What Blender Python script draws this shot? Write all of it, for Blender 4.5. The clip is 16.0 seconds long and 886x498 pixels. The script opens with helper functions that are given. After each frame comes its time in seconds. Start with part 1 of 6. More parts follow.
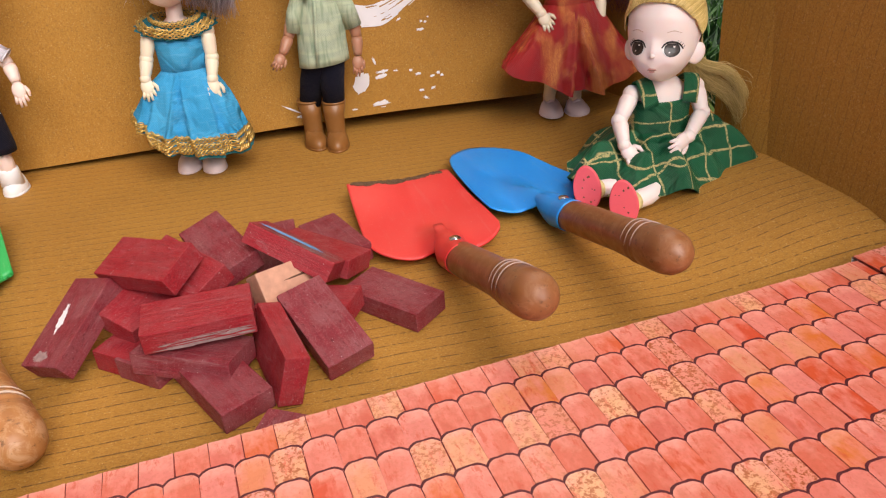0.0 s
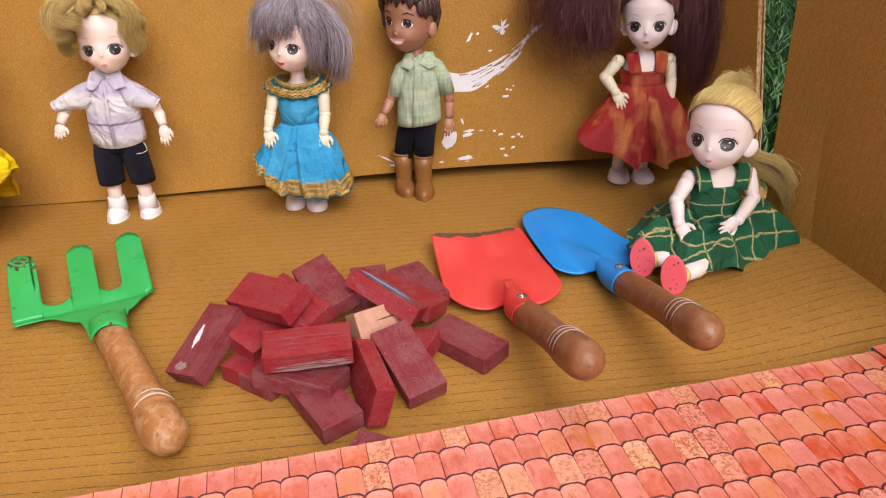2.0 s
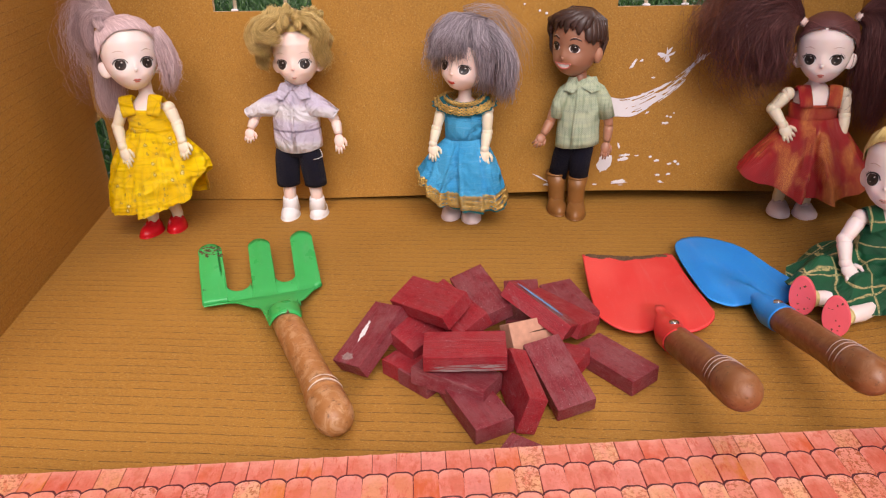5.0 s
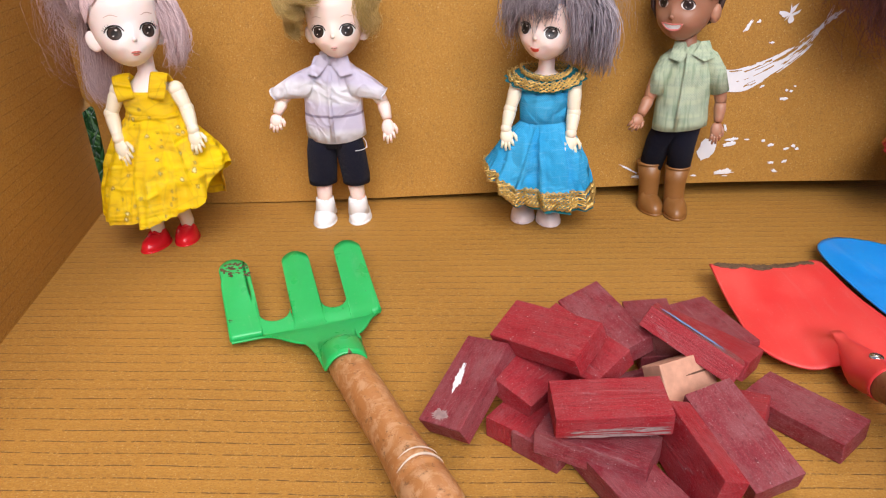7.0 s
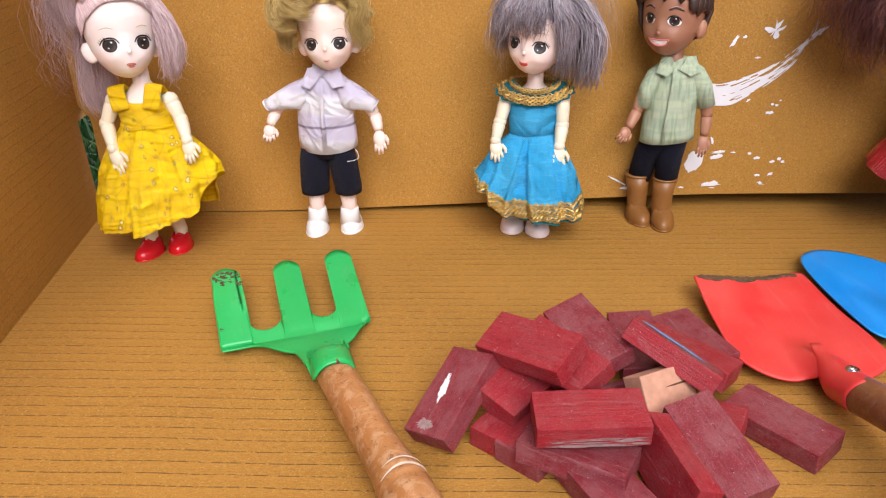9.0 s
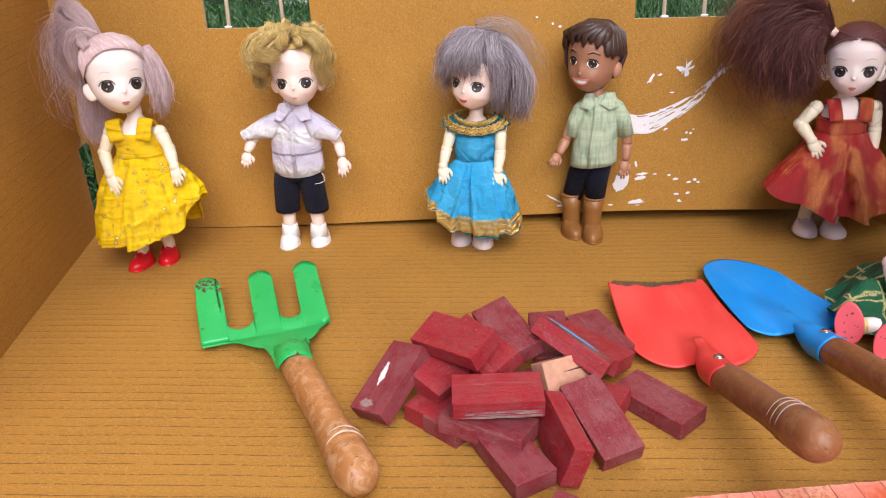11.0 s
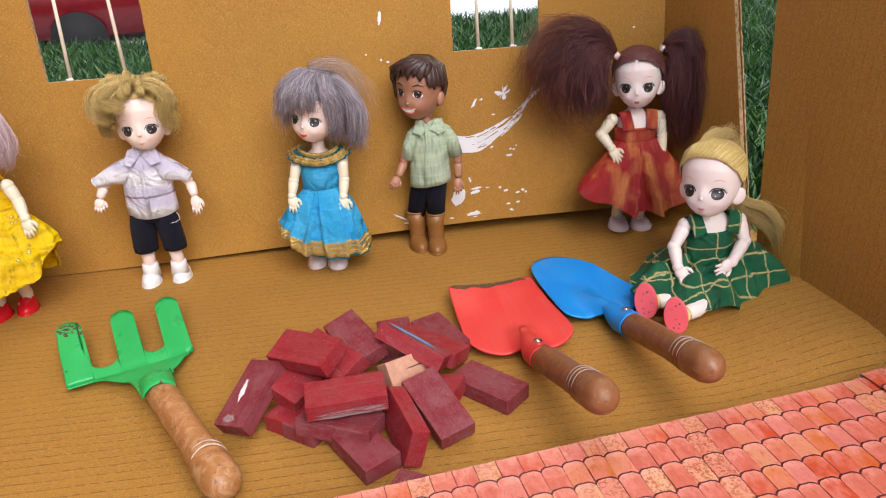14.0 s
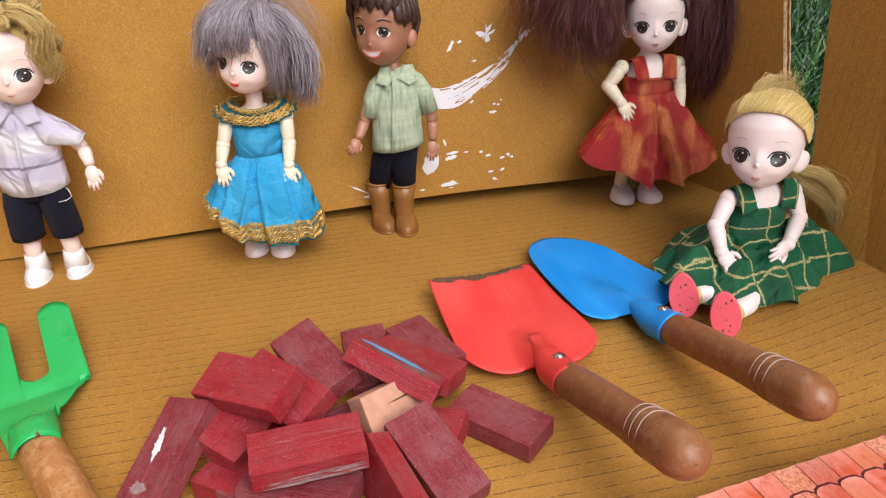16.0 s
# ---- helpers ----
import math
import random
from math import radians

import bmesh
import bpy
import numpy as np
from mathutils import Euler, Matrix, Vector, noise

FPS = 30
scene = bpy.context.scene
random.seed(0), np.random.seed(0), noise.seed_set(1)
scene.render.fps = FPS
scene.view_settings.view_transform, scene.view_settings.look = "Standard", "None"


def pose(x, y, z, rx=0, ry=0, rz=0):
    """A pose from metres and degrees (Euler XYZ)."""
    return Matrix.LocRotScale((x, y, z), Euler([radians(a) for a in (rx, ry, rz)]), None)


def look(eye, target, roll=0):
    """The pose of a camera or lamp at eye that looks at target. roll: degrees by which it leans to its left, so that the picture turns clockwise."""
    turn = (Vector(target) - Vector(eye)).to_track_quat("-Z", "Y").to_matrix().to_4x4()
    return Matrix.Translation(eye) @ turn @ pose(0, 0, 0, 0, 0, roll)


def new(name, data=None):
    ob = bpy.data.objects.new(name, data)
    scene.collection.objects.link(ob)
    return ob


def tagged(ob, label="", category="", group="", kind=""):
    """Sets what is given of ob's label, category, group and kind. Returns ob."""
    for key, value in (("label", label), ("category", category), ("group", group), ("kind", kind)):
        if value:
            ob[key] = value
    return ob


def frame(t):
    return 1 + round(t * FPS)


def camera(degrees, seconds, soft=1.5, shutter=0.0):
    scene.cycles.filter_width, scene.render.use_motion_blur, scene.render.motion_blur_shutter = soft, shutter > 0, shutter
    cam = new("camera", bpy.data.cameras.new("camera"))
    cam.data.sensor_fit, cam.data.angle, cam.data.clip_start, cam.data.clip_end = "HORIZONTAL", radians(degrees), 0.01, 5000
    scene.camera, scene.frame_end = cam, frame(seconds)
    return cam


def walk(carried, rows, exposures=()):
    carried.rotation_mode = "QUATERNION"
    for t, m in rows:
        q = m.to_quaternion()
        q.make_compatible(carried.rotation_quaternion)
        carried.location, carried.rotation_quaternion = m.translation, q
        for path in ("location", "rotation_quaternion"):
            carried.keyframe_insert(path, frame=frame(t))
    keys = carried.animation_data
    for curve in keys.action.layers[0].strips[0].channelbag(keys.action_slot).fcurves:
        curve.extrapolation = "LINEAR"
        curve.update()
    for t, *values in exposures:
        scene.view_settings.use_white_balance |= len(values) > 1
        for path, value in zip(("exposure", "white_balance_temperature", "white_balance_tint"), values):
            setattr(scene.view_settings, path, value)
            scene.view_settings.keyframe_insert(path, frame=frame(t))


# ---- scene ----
cam = camera(62.4, 16.0, soft=1.15)
PATH = [
    (0, (0.17, 0.18, 0.213), (0.508, 1.881, -0.782), -3.5),
    (0.5, (0.169, 0.179, 0.215), (0.499, 1.88, -0.784), -3.1),
    (1, (0.167, 0.176, 0.218), (0.468, 1.887, -0.774), -2.6),
    (1.5, (0.161, 0.169, 0.226), (0.41, 1.898, -0.749), -1.8),
    (2, (0.157, 0.133, 0.267), (0.329, 1.885, -0.684), -1.3),
    (2.5, (0.152, 0.1, 0.285), (0.251, 1.876, -0.63), -0.7),
    (3, (0.144, 0.077, 0.303), (0.173, 1.868, -0.586), -0.3),
    (3.2, (0.142, 0.069, 0.311), (0.152, 1.862, -0.576), -0.4),
    (5.3, (0.133, 0.141, 0.266), (-0.049, 1.911, -0.647), -2.1),
    (5.5, (0.121, 0.164, 0.258), (-0.061, 1.931, -0.66), -2.4),
    (6, (0.097, 0.203, 0.238), (-0.059, 1.972, -0.682), -2.6),
    (6.5, (0.079, 0.214, 0.238), (-0.062, 1.986, -0.677), -2.7),
    (7, (0.065, 0.222, 0.231), (-0.072, 1.998, -0.678), -2.5),
    (7.5, (0.064, 0.222, 0.234), (-0.072, 1.999, -0.674), -2.4),
    (8, (0.065, 0.222, 0.234), (-0.071, 1.999, -0.675), -2.3),
    (8.2, (0.067, 0.221, 0.235), (-0.071, 1.999, -0.67), -2.3),
    (10.3, (0.079, 0.197, 0.244), (-0.034, 1.983, -0.648), -1.7),
    (10.5, (0.086, 0.187, 0.249), (-0.029, 1.976, -0.638), -1.9),
    (11, (0.108, 0.151, 0.27), (-0.008, 1.948, -0.6), -2.1),
    (11.5, (0.138, 0.099, 0.293), (0.022, 1.905, -0.559), -2.4),
    (12, (0.16, 0.069, 0.3), (0.058, 1.884, -0.534), -2.8),
    (12.5, (0.163, 0.065, 0.296), (0.099, 1.89, -0.52), -3.3),
    (13, (0.166, 0.071, 0.293), (0.172, 1.9, -0.515), -3.6),
    (13.5, (0.157, 0.078, 0.298), (0.256, 1.904, -0.512), -3.7),
    (14, (0.139, 0.099, 0.289), (0.329, 1.908, -0.542), -3.5),
    (14.5, (0.122, 0.154, 0.268), (0.391, 1.941, -0.59), -3.1),
    (15, (0.121, 0.198, 0.251), (0.435, 1.96, -0.642), -2.7),
    (15.5, (0.123, 0.214, 0.246), (0.467, 1.959, -0.669), -2.2),
    (16, (0.126, 0.226, 0.247), (0.478, 1.963, -0.68), -2.0),
]
walk(cam, [(t, look(eye, target, roll)) for t, eye, target, roll in PATH], [(0, 0.25, 7200, 12), (1.5, 0.25, 7050, 11), (2.2, 0.28, 6900, 11), (3, 0.24, 7200, 14), (5.5, 0.11, 7200, 19), (6.2, 0.22, 6500, 11), (7, 0.38, 6500, 9), (8, 0.4, 6500, 9), (10.5, 0.44, 6500, 9), (12, 0.32, 6550, 8), (12.5, 0.25, 6550, 8), (14, 0.27, 6550, 8), (15, 0.33, 6600, 7), (16, 0.37, 6600, 7)])

# ---- light ----
world = bpy.data.worlds.new("world")
scene.world = world
world.use_nodes = True
wn = world.node_tree
sky = wn.nodes.new("ShaderNodeTexSky")
sky.sky_type, sky.sun_disc = "NISHITA", False
sky.sun_elevation, sky.sun_rotation = radians(58), radians(20)
sky.air_density, sky.dust_density, sky.ozone_density = 1.0, 4.0, 1.0
wn.links.new(sky.outputs[0], wn.nodes["Background"].inputs[0])
wn.nodes["Background"].inputs[1].default_value = 0.108
sun = new("sun", bpy.data.lights.new("sun", "SUN"))
sun.data.energy, sun.data.angle, sun.data.color = 3.35, radians(46), (1.0, 0.955, 0.98)
sun.matrix_world = look((0.52, -1.34, 1.80), (0.05, 0.6, 0.0))


# ---- materials ----
class Nodes:
    """A short way to write node materials."""

    def __init__(self, name, rough=0.6, metal=0.0, coords="Object", spread=False):
        self.mat = bpy.data.materials.new(name)
        self.mat.use_nodes = True
        self.t = self.mat.node_tree
        self.b = self.t.nodes["Principled BSDF"]
        self.b.inputs["Roughness"].default_value = rough
        self.b.inputs["Metallic"].default_value = metal
        self.co = self.t.nodes.new("ShaderNodeTexCoord").outputs[coords]
        if spread:
            info = self.t.nodes.new("ShaderNodeObjectInfo")
            self.random = info.outputs["Random"]
            self.co = self.vec("ADD", self.co, self.vec("SCALE", (3.1, 1.7, 2.3), scale=self.random))

    def put(self, socket, value):
        if isinstance(value, bpy.types.NodeSocket):
            self.t.links.new(value, socket)
        elif hasattr(socket.default_value, "__len__") and len(socket.default_value) == 4 and len(value) == 3:
            socket.default_value = (*value, 1)
        else:
            socket.default_value = value

    def vec(self, op, a, b=None, scale=None):
        n = self.t.nodes.new("ShaderNodeVectorMath")
        n.operation = op
        self.put(n.inputs[0], a)
        if b is not None:
            self.put(n.inputs[1], b)
        if scale is not None:
            self.put(n.inputs["Scale"], scale)
        return n.outputs[0]

    def math(self, op, a, b=0.0, c=0.0):
        n = self.t.nodes.new("ShaderNodeMath")
        n.operation = op
        for i, v in enumerate((a, b, c)):
            self.put(n.inputs[i], v)
        return n.outputs[0]

    def axis(self, i, co=None):
        n = self.t.nodes.new("ShaderNodeSeparateXYZ")
        self.put(n.inputs[0], co or self.co)
        return n.outputs[i]

    def noise(self, scale, detail=3.0, rough=0.55, stretch=None, warp=0.0):
        n = self.t.nodes.new("ShaderNodeTexNoise")
        co = self.vec("MULTIPLY", self.co, stretch) if stretch else self.co
        self.put(n.inputs["Vector"], co)
        for k, v in (("Scale", scale), ("Detail", detail), ("Roughness", rough), ("Distortion", warp)):
            n.inputs[k].default_value = v
        return n.outputs[0]

    def cells(self, scale, feature="F1", stretch=None, out="Distance"):
        n = self.t.nodes.new("ShaderNodeTexVoronoi")
        n.feature = feature
        self.put(n.inputs["Vector"], self.vec("MULTIPLY", self.co, stretch) if stretch else self.co)
        n.inputs["Scale"].default_value = scale
        return n.outputs[out]

    def ramp(self, fac, stops):
        n = self.t.nodes.new("ShaderNodeValToRGB")
        self.put(n.inputs[0], fac)
        e = n.color_ramp.elements
        while len(e) < len(stops):
            e.new(0.5)
        for el, (p, c) in zip(e, stops):
            el.position = p
            el.color = (*c, 1) if hasattr(c, "__len__") else (c, c, c, 1)
        return n.outputs[0]

    def mix(self, fac, a, b, mode="MIX"):
        n = self.t.nodes.new("ShaderNodeMix")
        n.data_type, n.blend_type = "RGBA", mode
        self.put(n.inputs[0], fac)
        self.put(n.inputs[6], a)
        self.put(n.inputs[7], b)
        return n.outputs[2]

    def colour(self, c):
        self.put(self.b.inputs["Base Color"], c)

    def bump(self, height, distance, strength=1.0):
        n = self.t.nodes.new("ShaderNodeBump")
        n.inputs["Strength"].default_value = strength
        n.inputs["Distance"].default_value = distance
        self.put(n.inputs["Height"], height)
        self.t.links.new(n.outputs[0], self.b.inputs["Normal"])


def cardboard(name, run, across, tone=1.0, lines=1.0):
    """Kraft board; run: the axis along which its flutes lie, across: the axis over which they follow one another."""
    m = Nodes(name, 0.78)
    broad = m.noise(9, 4)
    fibre = m.noise(900, 2, stretch=(0.35, 1, 1) if run == 0 else (0.8, 0.7, 0.7))
    c = m.ramp(broad, [(0.25, (0.36 * tone, 0.162 * tone, 0.018 * tone)), (0.75, (0.46 * tone, 0.216 * tone, 0.027 * tone))])
    c = m.mix(m.ramp(fibre, [(0.36, 0.0), (0.64, 0.6)]), c, (0.51 * tone, 0.266 * tone, 0.050 * tone))
    wave = m.math("FRACT", m.math("MULTIPLY_ADD", m.axis(across), 1 / 0.0078, m.math("MULTIPLY", m.noise(14, 2), 0.5)))
    line = m.ramp(wave, [(0.0, 0.0), (0.44, 0.0), (0.485, 1.0), (0.515, 1.0), (0.56, 0.0)])
    stretch = [150.0, 150.0, 150.0]
    stretch[across] = 128.0
    dash = m.noise(1.6, 3, 0.75, stretch=tuple(stretch))
    crack = m.math("MULTIPLY", line, m.ramp(dash, [(0.42, 0.0), (0.52, 1.0)]))
    c = m.mix(m.math("MULTIPLY", crack, 0.75 * lines), c, (0.085, 0.036, 0.010))
    speck = m.ramp(m.noise(820, 2, 0.65), [(0.63, 0.0), (0.68, 1.0)])
    c = m.mix(m.math("MULTIPLY", speck, 0.45), c, (0.64, 0.43, 0.17))
    stain = m.ramp(m.noise(420, 3, 0.6), [(0.60, 0.0), (0.67, 1.0)])
    c = m.mix(m.math("MULTIPLY", stain, 0.35), c, (0.20, 0.10, 0.03))
    pit = m.ramp(m.noise(1250, 3, 0.75), [(0.52, 0.0), (0.64, 0.65)])
    c = m.mix(pit, c, (0.22 * tone, 0.10 * tone, 0.018 * tone))
    m.colour(c)
    soft = m.math("SINE", m.math("MULTIPLY", m.axis(across), 2 * math.pi / 0.0078))
    h = m.math("ADD", m.math("MULTIPLY", fibre, 0.25), m.math("SUBTRACT", m.math("MULTIPLY", soft, 0.12 * lines), m.math("MULTIPLY", crack, 0.6 * lines)))
    m.bump(h, 0.0008, 0.7)
    return m.mat


CARD_FLOOR = cardboard("kraft_board_floor", 0, 1, 0.93, lines=1.05)
CARD_BACK = cardboard("kraft_board_back", 2, 0, 0.94, lines=0.05)
CARD_SIDE = cardboard("kraft_board_side", 2, 1, lines=0.40)
CARD_LEFT = cardboard("kraft_board_left", 1, 2, lines=0.45)


def board_edge():
    m = Nodes("cut_board_edge", 0.9)
    n = m.noise(260, 3)
    m.colour(m.ramp(n, [(0.3, (0.16, 0.09, 0.04)), (0.5, (0.42, 0.27, 0.13)), (0.7, (0.48, 0.33, 0.19))]))
    m.bump(n, 0.001, 0.8)
    return m.mat


EDGE = board_edge()


def painted(name, base, light, rough=0.38, chips=None):
    """Enamel paint on thin sheet metal, with scuffs and specks of rust or soil."""
    m = Nodes(name, rough)
    c = m.mix(m.ramp(m.noise(30, 4), [(0.35, 0.0), (0.7, 0.7)]), base, light)
    scratch = m.ramp(m.noise(120, 4, 0.6, stretch=(1, 0.12, 1), warp=1.5), [(0.60, 0.0), (0.68, 1.0)])
    c = m.mix(m.math("MULTIPLY", scratch, 0.035), c, (0.85, 0.75, 0.70))
    dust = m.ramp(m.noise(700, 4, 0.75), [(0.62, 0.0), (0.72, 0.30)])
    c = m.mix(dust, c, (0.75, 0.55, 0.50))
    if chips:
        c = m.mix(m.ramp(m.noise(170, 3, 0.6), [(0.715, 0.0), (0.745, 1.0)]), c, chips)
    m.colour(c)
    m.put(m.b.inputs["Roughness"], m.ramp(m.noise(60, 3), [(0.3, rough - 0.06), (0.7, rough + 0.16)]))
    m.bump(m.noise(45, 3), 0.0006, 0.25)
    return m.mat


GREEN_PAINT = painted("green_enamel", (0.012, 0.40, 0.085), (0.03, 0.52, 0.14), 0.30, (0.05, 0.06, 0.02))
RED_PAINT = painted("red_enamel", (0.72, 0.035, 0.035), (0.80, 0.085, 0.07), 0.36)
BLUE_PAINT = painted("blue_enamel", (0.003, 0.27, 0.80), (0.015, 0.35, 0.88), 0.34)


def handle_wood(name, dark, light, wear):
    m = Nodes(name, 0.36)
    grain = m.noise(60, 4, 0.6, stretch=(1, 1, 0.12))
    c = m.ramp(grain, [(0.3, dark), (0.7, light)])
    c = m.mix(m.ramp(m.noise(110, 5, 0.75, warp=0.8), [(0.48, 0.0), (0.60, 0.6)]), c, wear)
    c = m.mix(m.ramp(m.noise(330, 4, 0.75), [(0.58, 0.0), (0.68, 0.7)]), c, (0.085, 0.034, 0.013))
    m.colour(c)
    m.put(m.b.inputs["Roughness"], m.ramp(m.noise(70, 3), [(0.3, 0.28), (0.7, 0.5)]))
    m.bump(grain, 0.0005, 0.4)
    return m.mat


WOOD_PALE = handle_wood("worn_pale_wood", (0.33, 0.125, 0.035), (0.50, 0.22, 0.075), (0.62, 0.37, 0.20))
WOOD_DARK = handle_wood("varnished_brown_wood", (0.20, 0.070, 0.022), (0.31, 0.118, 0.042), (0.34, 0.16, 0.075))


def brick_paint(name, base, dust, amount):
    m = Nodes(name, 0.5, spread=True)
    grain = m.noise(520, 5, 0.7, stretch=(0.07, 1, 1))
    c = m.mix(m.ramp(grain, [(0.36, 0.0), (0.60, 1.0)]), tuple(v * 0.76 for v in base), base)
    c = m.mix(m.math("MULTIPLY", m.ramp(m.noise(75, 5, 0.65), [(0.40, 0.0), (0.66, 1.0)]), amount), c, dust)
    # dust caught in the pores, dark pits and pale specks
    c = m.mix(m.ramp(m.noise(1500, 3, 0.7), [(0.52, 0.0), (0.66, 0.40)]), c, tuple(v * 1.25 + 0.05 for v in dust))
    c = m.mix(m.ramp(m.noise(900, 3, 0.7, stretch=(0.4, 1, 1)), [(0.58, 0.0), (0.68, 0.6)]), c, tuple(v * 0.35 for v in base))
    c = m.mix(m.ramp(m.noise(640, 3, 0.65), [(0.685, 0.0), (0.72, 0.8)]), c, (0.55, 0.40, 0.39))
    c = m.mix(m.ramp(m.noise(210, 5, 0.75, stretch=(0.12, 1, 1), warp=1.2), [(0.58, 0.0), (0.68, 0.5)]), c, (0.34, 0.16, 0.165))
    # paint rubbed thin along the edges
    gen = m.t.nodes.new("ShaderNodeTexCoord").outputs["Generated"]
    a, b, d = (m.math("ABSOLUTE", m.math("MULTIPLY_ADD", m.axis(i, gen), 2.0, -1.0)) for i in range(3))
    top, low = m.math("MAXIMUM", m.math("MAXIMUM", a, b), d), m.math("MINIMUM", m.math("MINIMUM", a, b), d)
    mid = m.math("SUBTRACT", m.math("ADD", m.math("ADD", a, b), d), m.math("ADD", top, low))
    rub = m.math("ADD", mid, m.math("MULTIPLY", m.noise(330, 5, 0.8), 0.20))
    c = m.mix(m.ramp(rub, [(1.045, 0.0), (1.10, 0.55)]), c, tuple(min(0.8, v * 0.9 + 0.16) for v in dust))
    m.colour(c)
    m.b.inputs["Specular IOR Level"].default_value = 0.3
    m.put(m.b.inputs["Roughness"], m.ramp(m.noise(180, 3), [(0.3, 0.42), (0.7, 0.68)]))
    m.bump(m.math("ADD", grain, m.math("MULTIPLY", m.noise(1400, 3, 0.7), 0.5)), 0.0007, 0.8)
    return m.mat


CRIMSON = brick_paint("crimson_painted_wood", (0.34, 0.012, 0.021), (0.31, 0.072, 0.076), 0.42)
MAROON = brick_paint("dusty_maroon_painted_wood", (0.235, 0.019, 0.030), (0.27, 0.090, 0.095), 0.64)


def plain(name, c, rough=0.5, metal=0.0, vary=0.12, scale=60, bump=0.0, sub=0.0):
    m = Nodes(name, rough, metal)
    n = m.noise(scale, 4)
    m.colour(m.ramp(n, [(0.25, tuple(v * (1 - vary) for v in c)), (0.75, tuple(min(1, v * (1 + vary)) for v in c))]))
    if bump:
        m.bump(n, bump, 0.5)
    if sub:
        m.b.inputs["Subsurface Weight"].default_value = sub
        m.b.inputs["Subsurface Radius"].default_value = (0.004, 0.0015, 0.001)
    return m.mat


BARE_WOOD = plain("bare_pinkish_wood", (0.56, 0.29, 0.19), 0.6, vary=0.14, scale=260, bump=0.0004)
WHITE_PAINT = plain("white_paint", (0.80, 0.78, 0.79), 0.45, vary=0.06)
BLUE_MARK = plain("pale_blue_paint", (0.14, 0.36, 0.66), 0.55, vary=0.2, scale=300)
GREY_SCRAPE = plain("grey_scraped_wood", (0.31, 0.205, 0.195), 0.7, vary=0.3, scale=400)
STEEL = plain("bright_steel", (0.70, 0.70, 0.70), 0.25, 1.0)
SOIL = plain("dry_soil", (0.115, 0.062, 0.030), 0.95, vary=0.5, scale=400, bump=0.002)
SKEWER = plain("pale_bamboo", (0.84, 0.73, 0.56), 0.55, vary=0.1)


# ---- mesh helpers ----
def finish(name, bm, mats, parent=None, label="", smooth=True, scale=1.0):
    if scale != 1.0:
        bmesh.ops.scale(bm, vec=(scale,) * 3, verts=bm.verts)
    me = bpy.data.meshes.new(name)
    bm.to_mesh(me)
    bm.free()
    for m in (mats if isinstance(mats, (list, tuple)) else [mats]):
        me.materials.append(m)
    if smooth:
        me.shade_smooth()
    ob = new(name, me)
    if parent:
        ob.parent = parent
    return tagged(ob, label)


def part(name, bm, material, parent, label="", smooth=True):
    return finish(name, bm, material, parent, label, smooth)


def loft(bm, rings, mat=0, close=True, cap0=False, cap1=False):
    rows = [[bm.verts.new(p) for p in r] for r in rings]
    n = len(rows[0])
    for a, b in zip(rows, rows[1:]):
        for i in range(n if close else n - 1):
            j = (i + 1) % n
            bm.faces.new((a[i], a[j], b[j], b[i])).material_index = mat
    if cap0:
        bm.faces.new(rows[0][::-1]).material_index = mat
    if cap1:
        bm.faces.new(rows[-1]).material_index = mat
    return rows


def tube(bm, pts, radii, mat=0, seg=10, flat=1.0, cap=True, side=None):
    """A swept tube through pts; flat squashes it across the side direction."""
    pts = [Vector(p) for p in pts]
    if not hasattr(radii, "__len__"):
        radii = [radii] * len(pts)
    up = Vector(side) if side else Vector((0.13, 0.31, 0.94))
    rings = []
    for i, p in enumerate(pts):
        d = (pts[min(i + 1, len(pts) - 1)] - pts[max(i - 1, 0)]).normalized()
        u = up - d * up.dot(d)
        if u.length < 1e-4:
            u = d.orthogonal()
        u.normalize()
        v = d.cross(u)
        up = u
        rings.append([p + (u * math.cos(a) * flat + v * math.sin(a)) * radii[i] for a in (2 * math.pi * k / seg for k in range(seg))])
    loft(bm, rings, mat, True, cap, cap)


def ball(bm, c, r, mat=0, m=None, seg=16, rings=10):
    """An ellipsoid with radii r about c, turned by m."""
    r = r if hasattr(r, "__len__") else (r, r, r)
    m = m or Matrix()
    rows = []
    for j in range(1, rings):
        a = math.pi * j / rings
        rows.append([Vector(c) + m.to_3x3() @ Vector((r[0] * math.sin(a) * math.cos(b), r[1] * math.sin(a) * math.sin(b), -r[2] * math.cos(a)))
                     for b in (2 * math.pi * k / seg for k in range(seg))])
    loft(bm, rows, mat, True, True, True)


def box(bm, lo, hi, mat=0, bevel=0.0):
    v = [bm.verts.new((x, y, z)) for x in (lo[0], hi[0]) for y in (lo[1], hi[1]) for z in (lo[2], hi[2])]
    fs = [bm.faces.new([v[i] for i in q]) for q in ((0, 1, 3, 2), (4, 6, 7, 5), (0, 4, 5, 1), (2, 3, 7, 6), (0, 2, 6, 4), (1, 5, 7, 3))]
    for f in fs:
        f.material_index = mat
    if bevel:
        es = {e for f in fs for e in f.edges}
        bmesh.ops.bevel(bm, geom=list(es), offset=bevel, segments=2, affect="EDGES", profile=0.6)


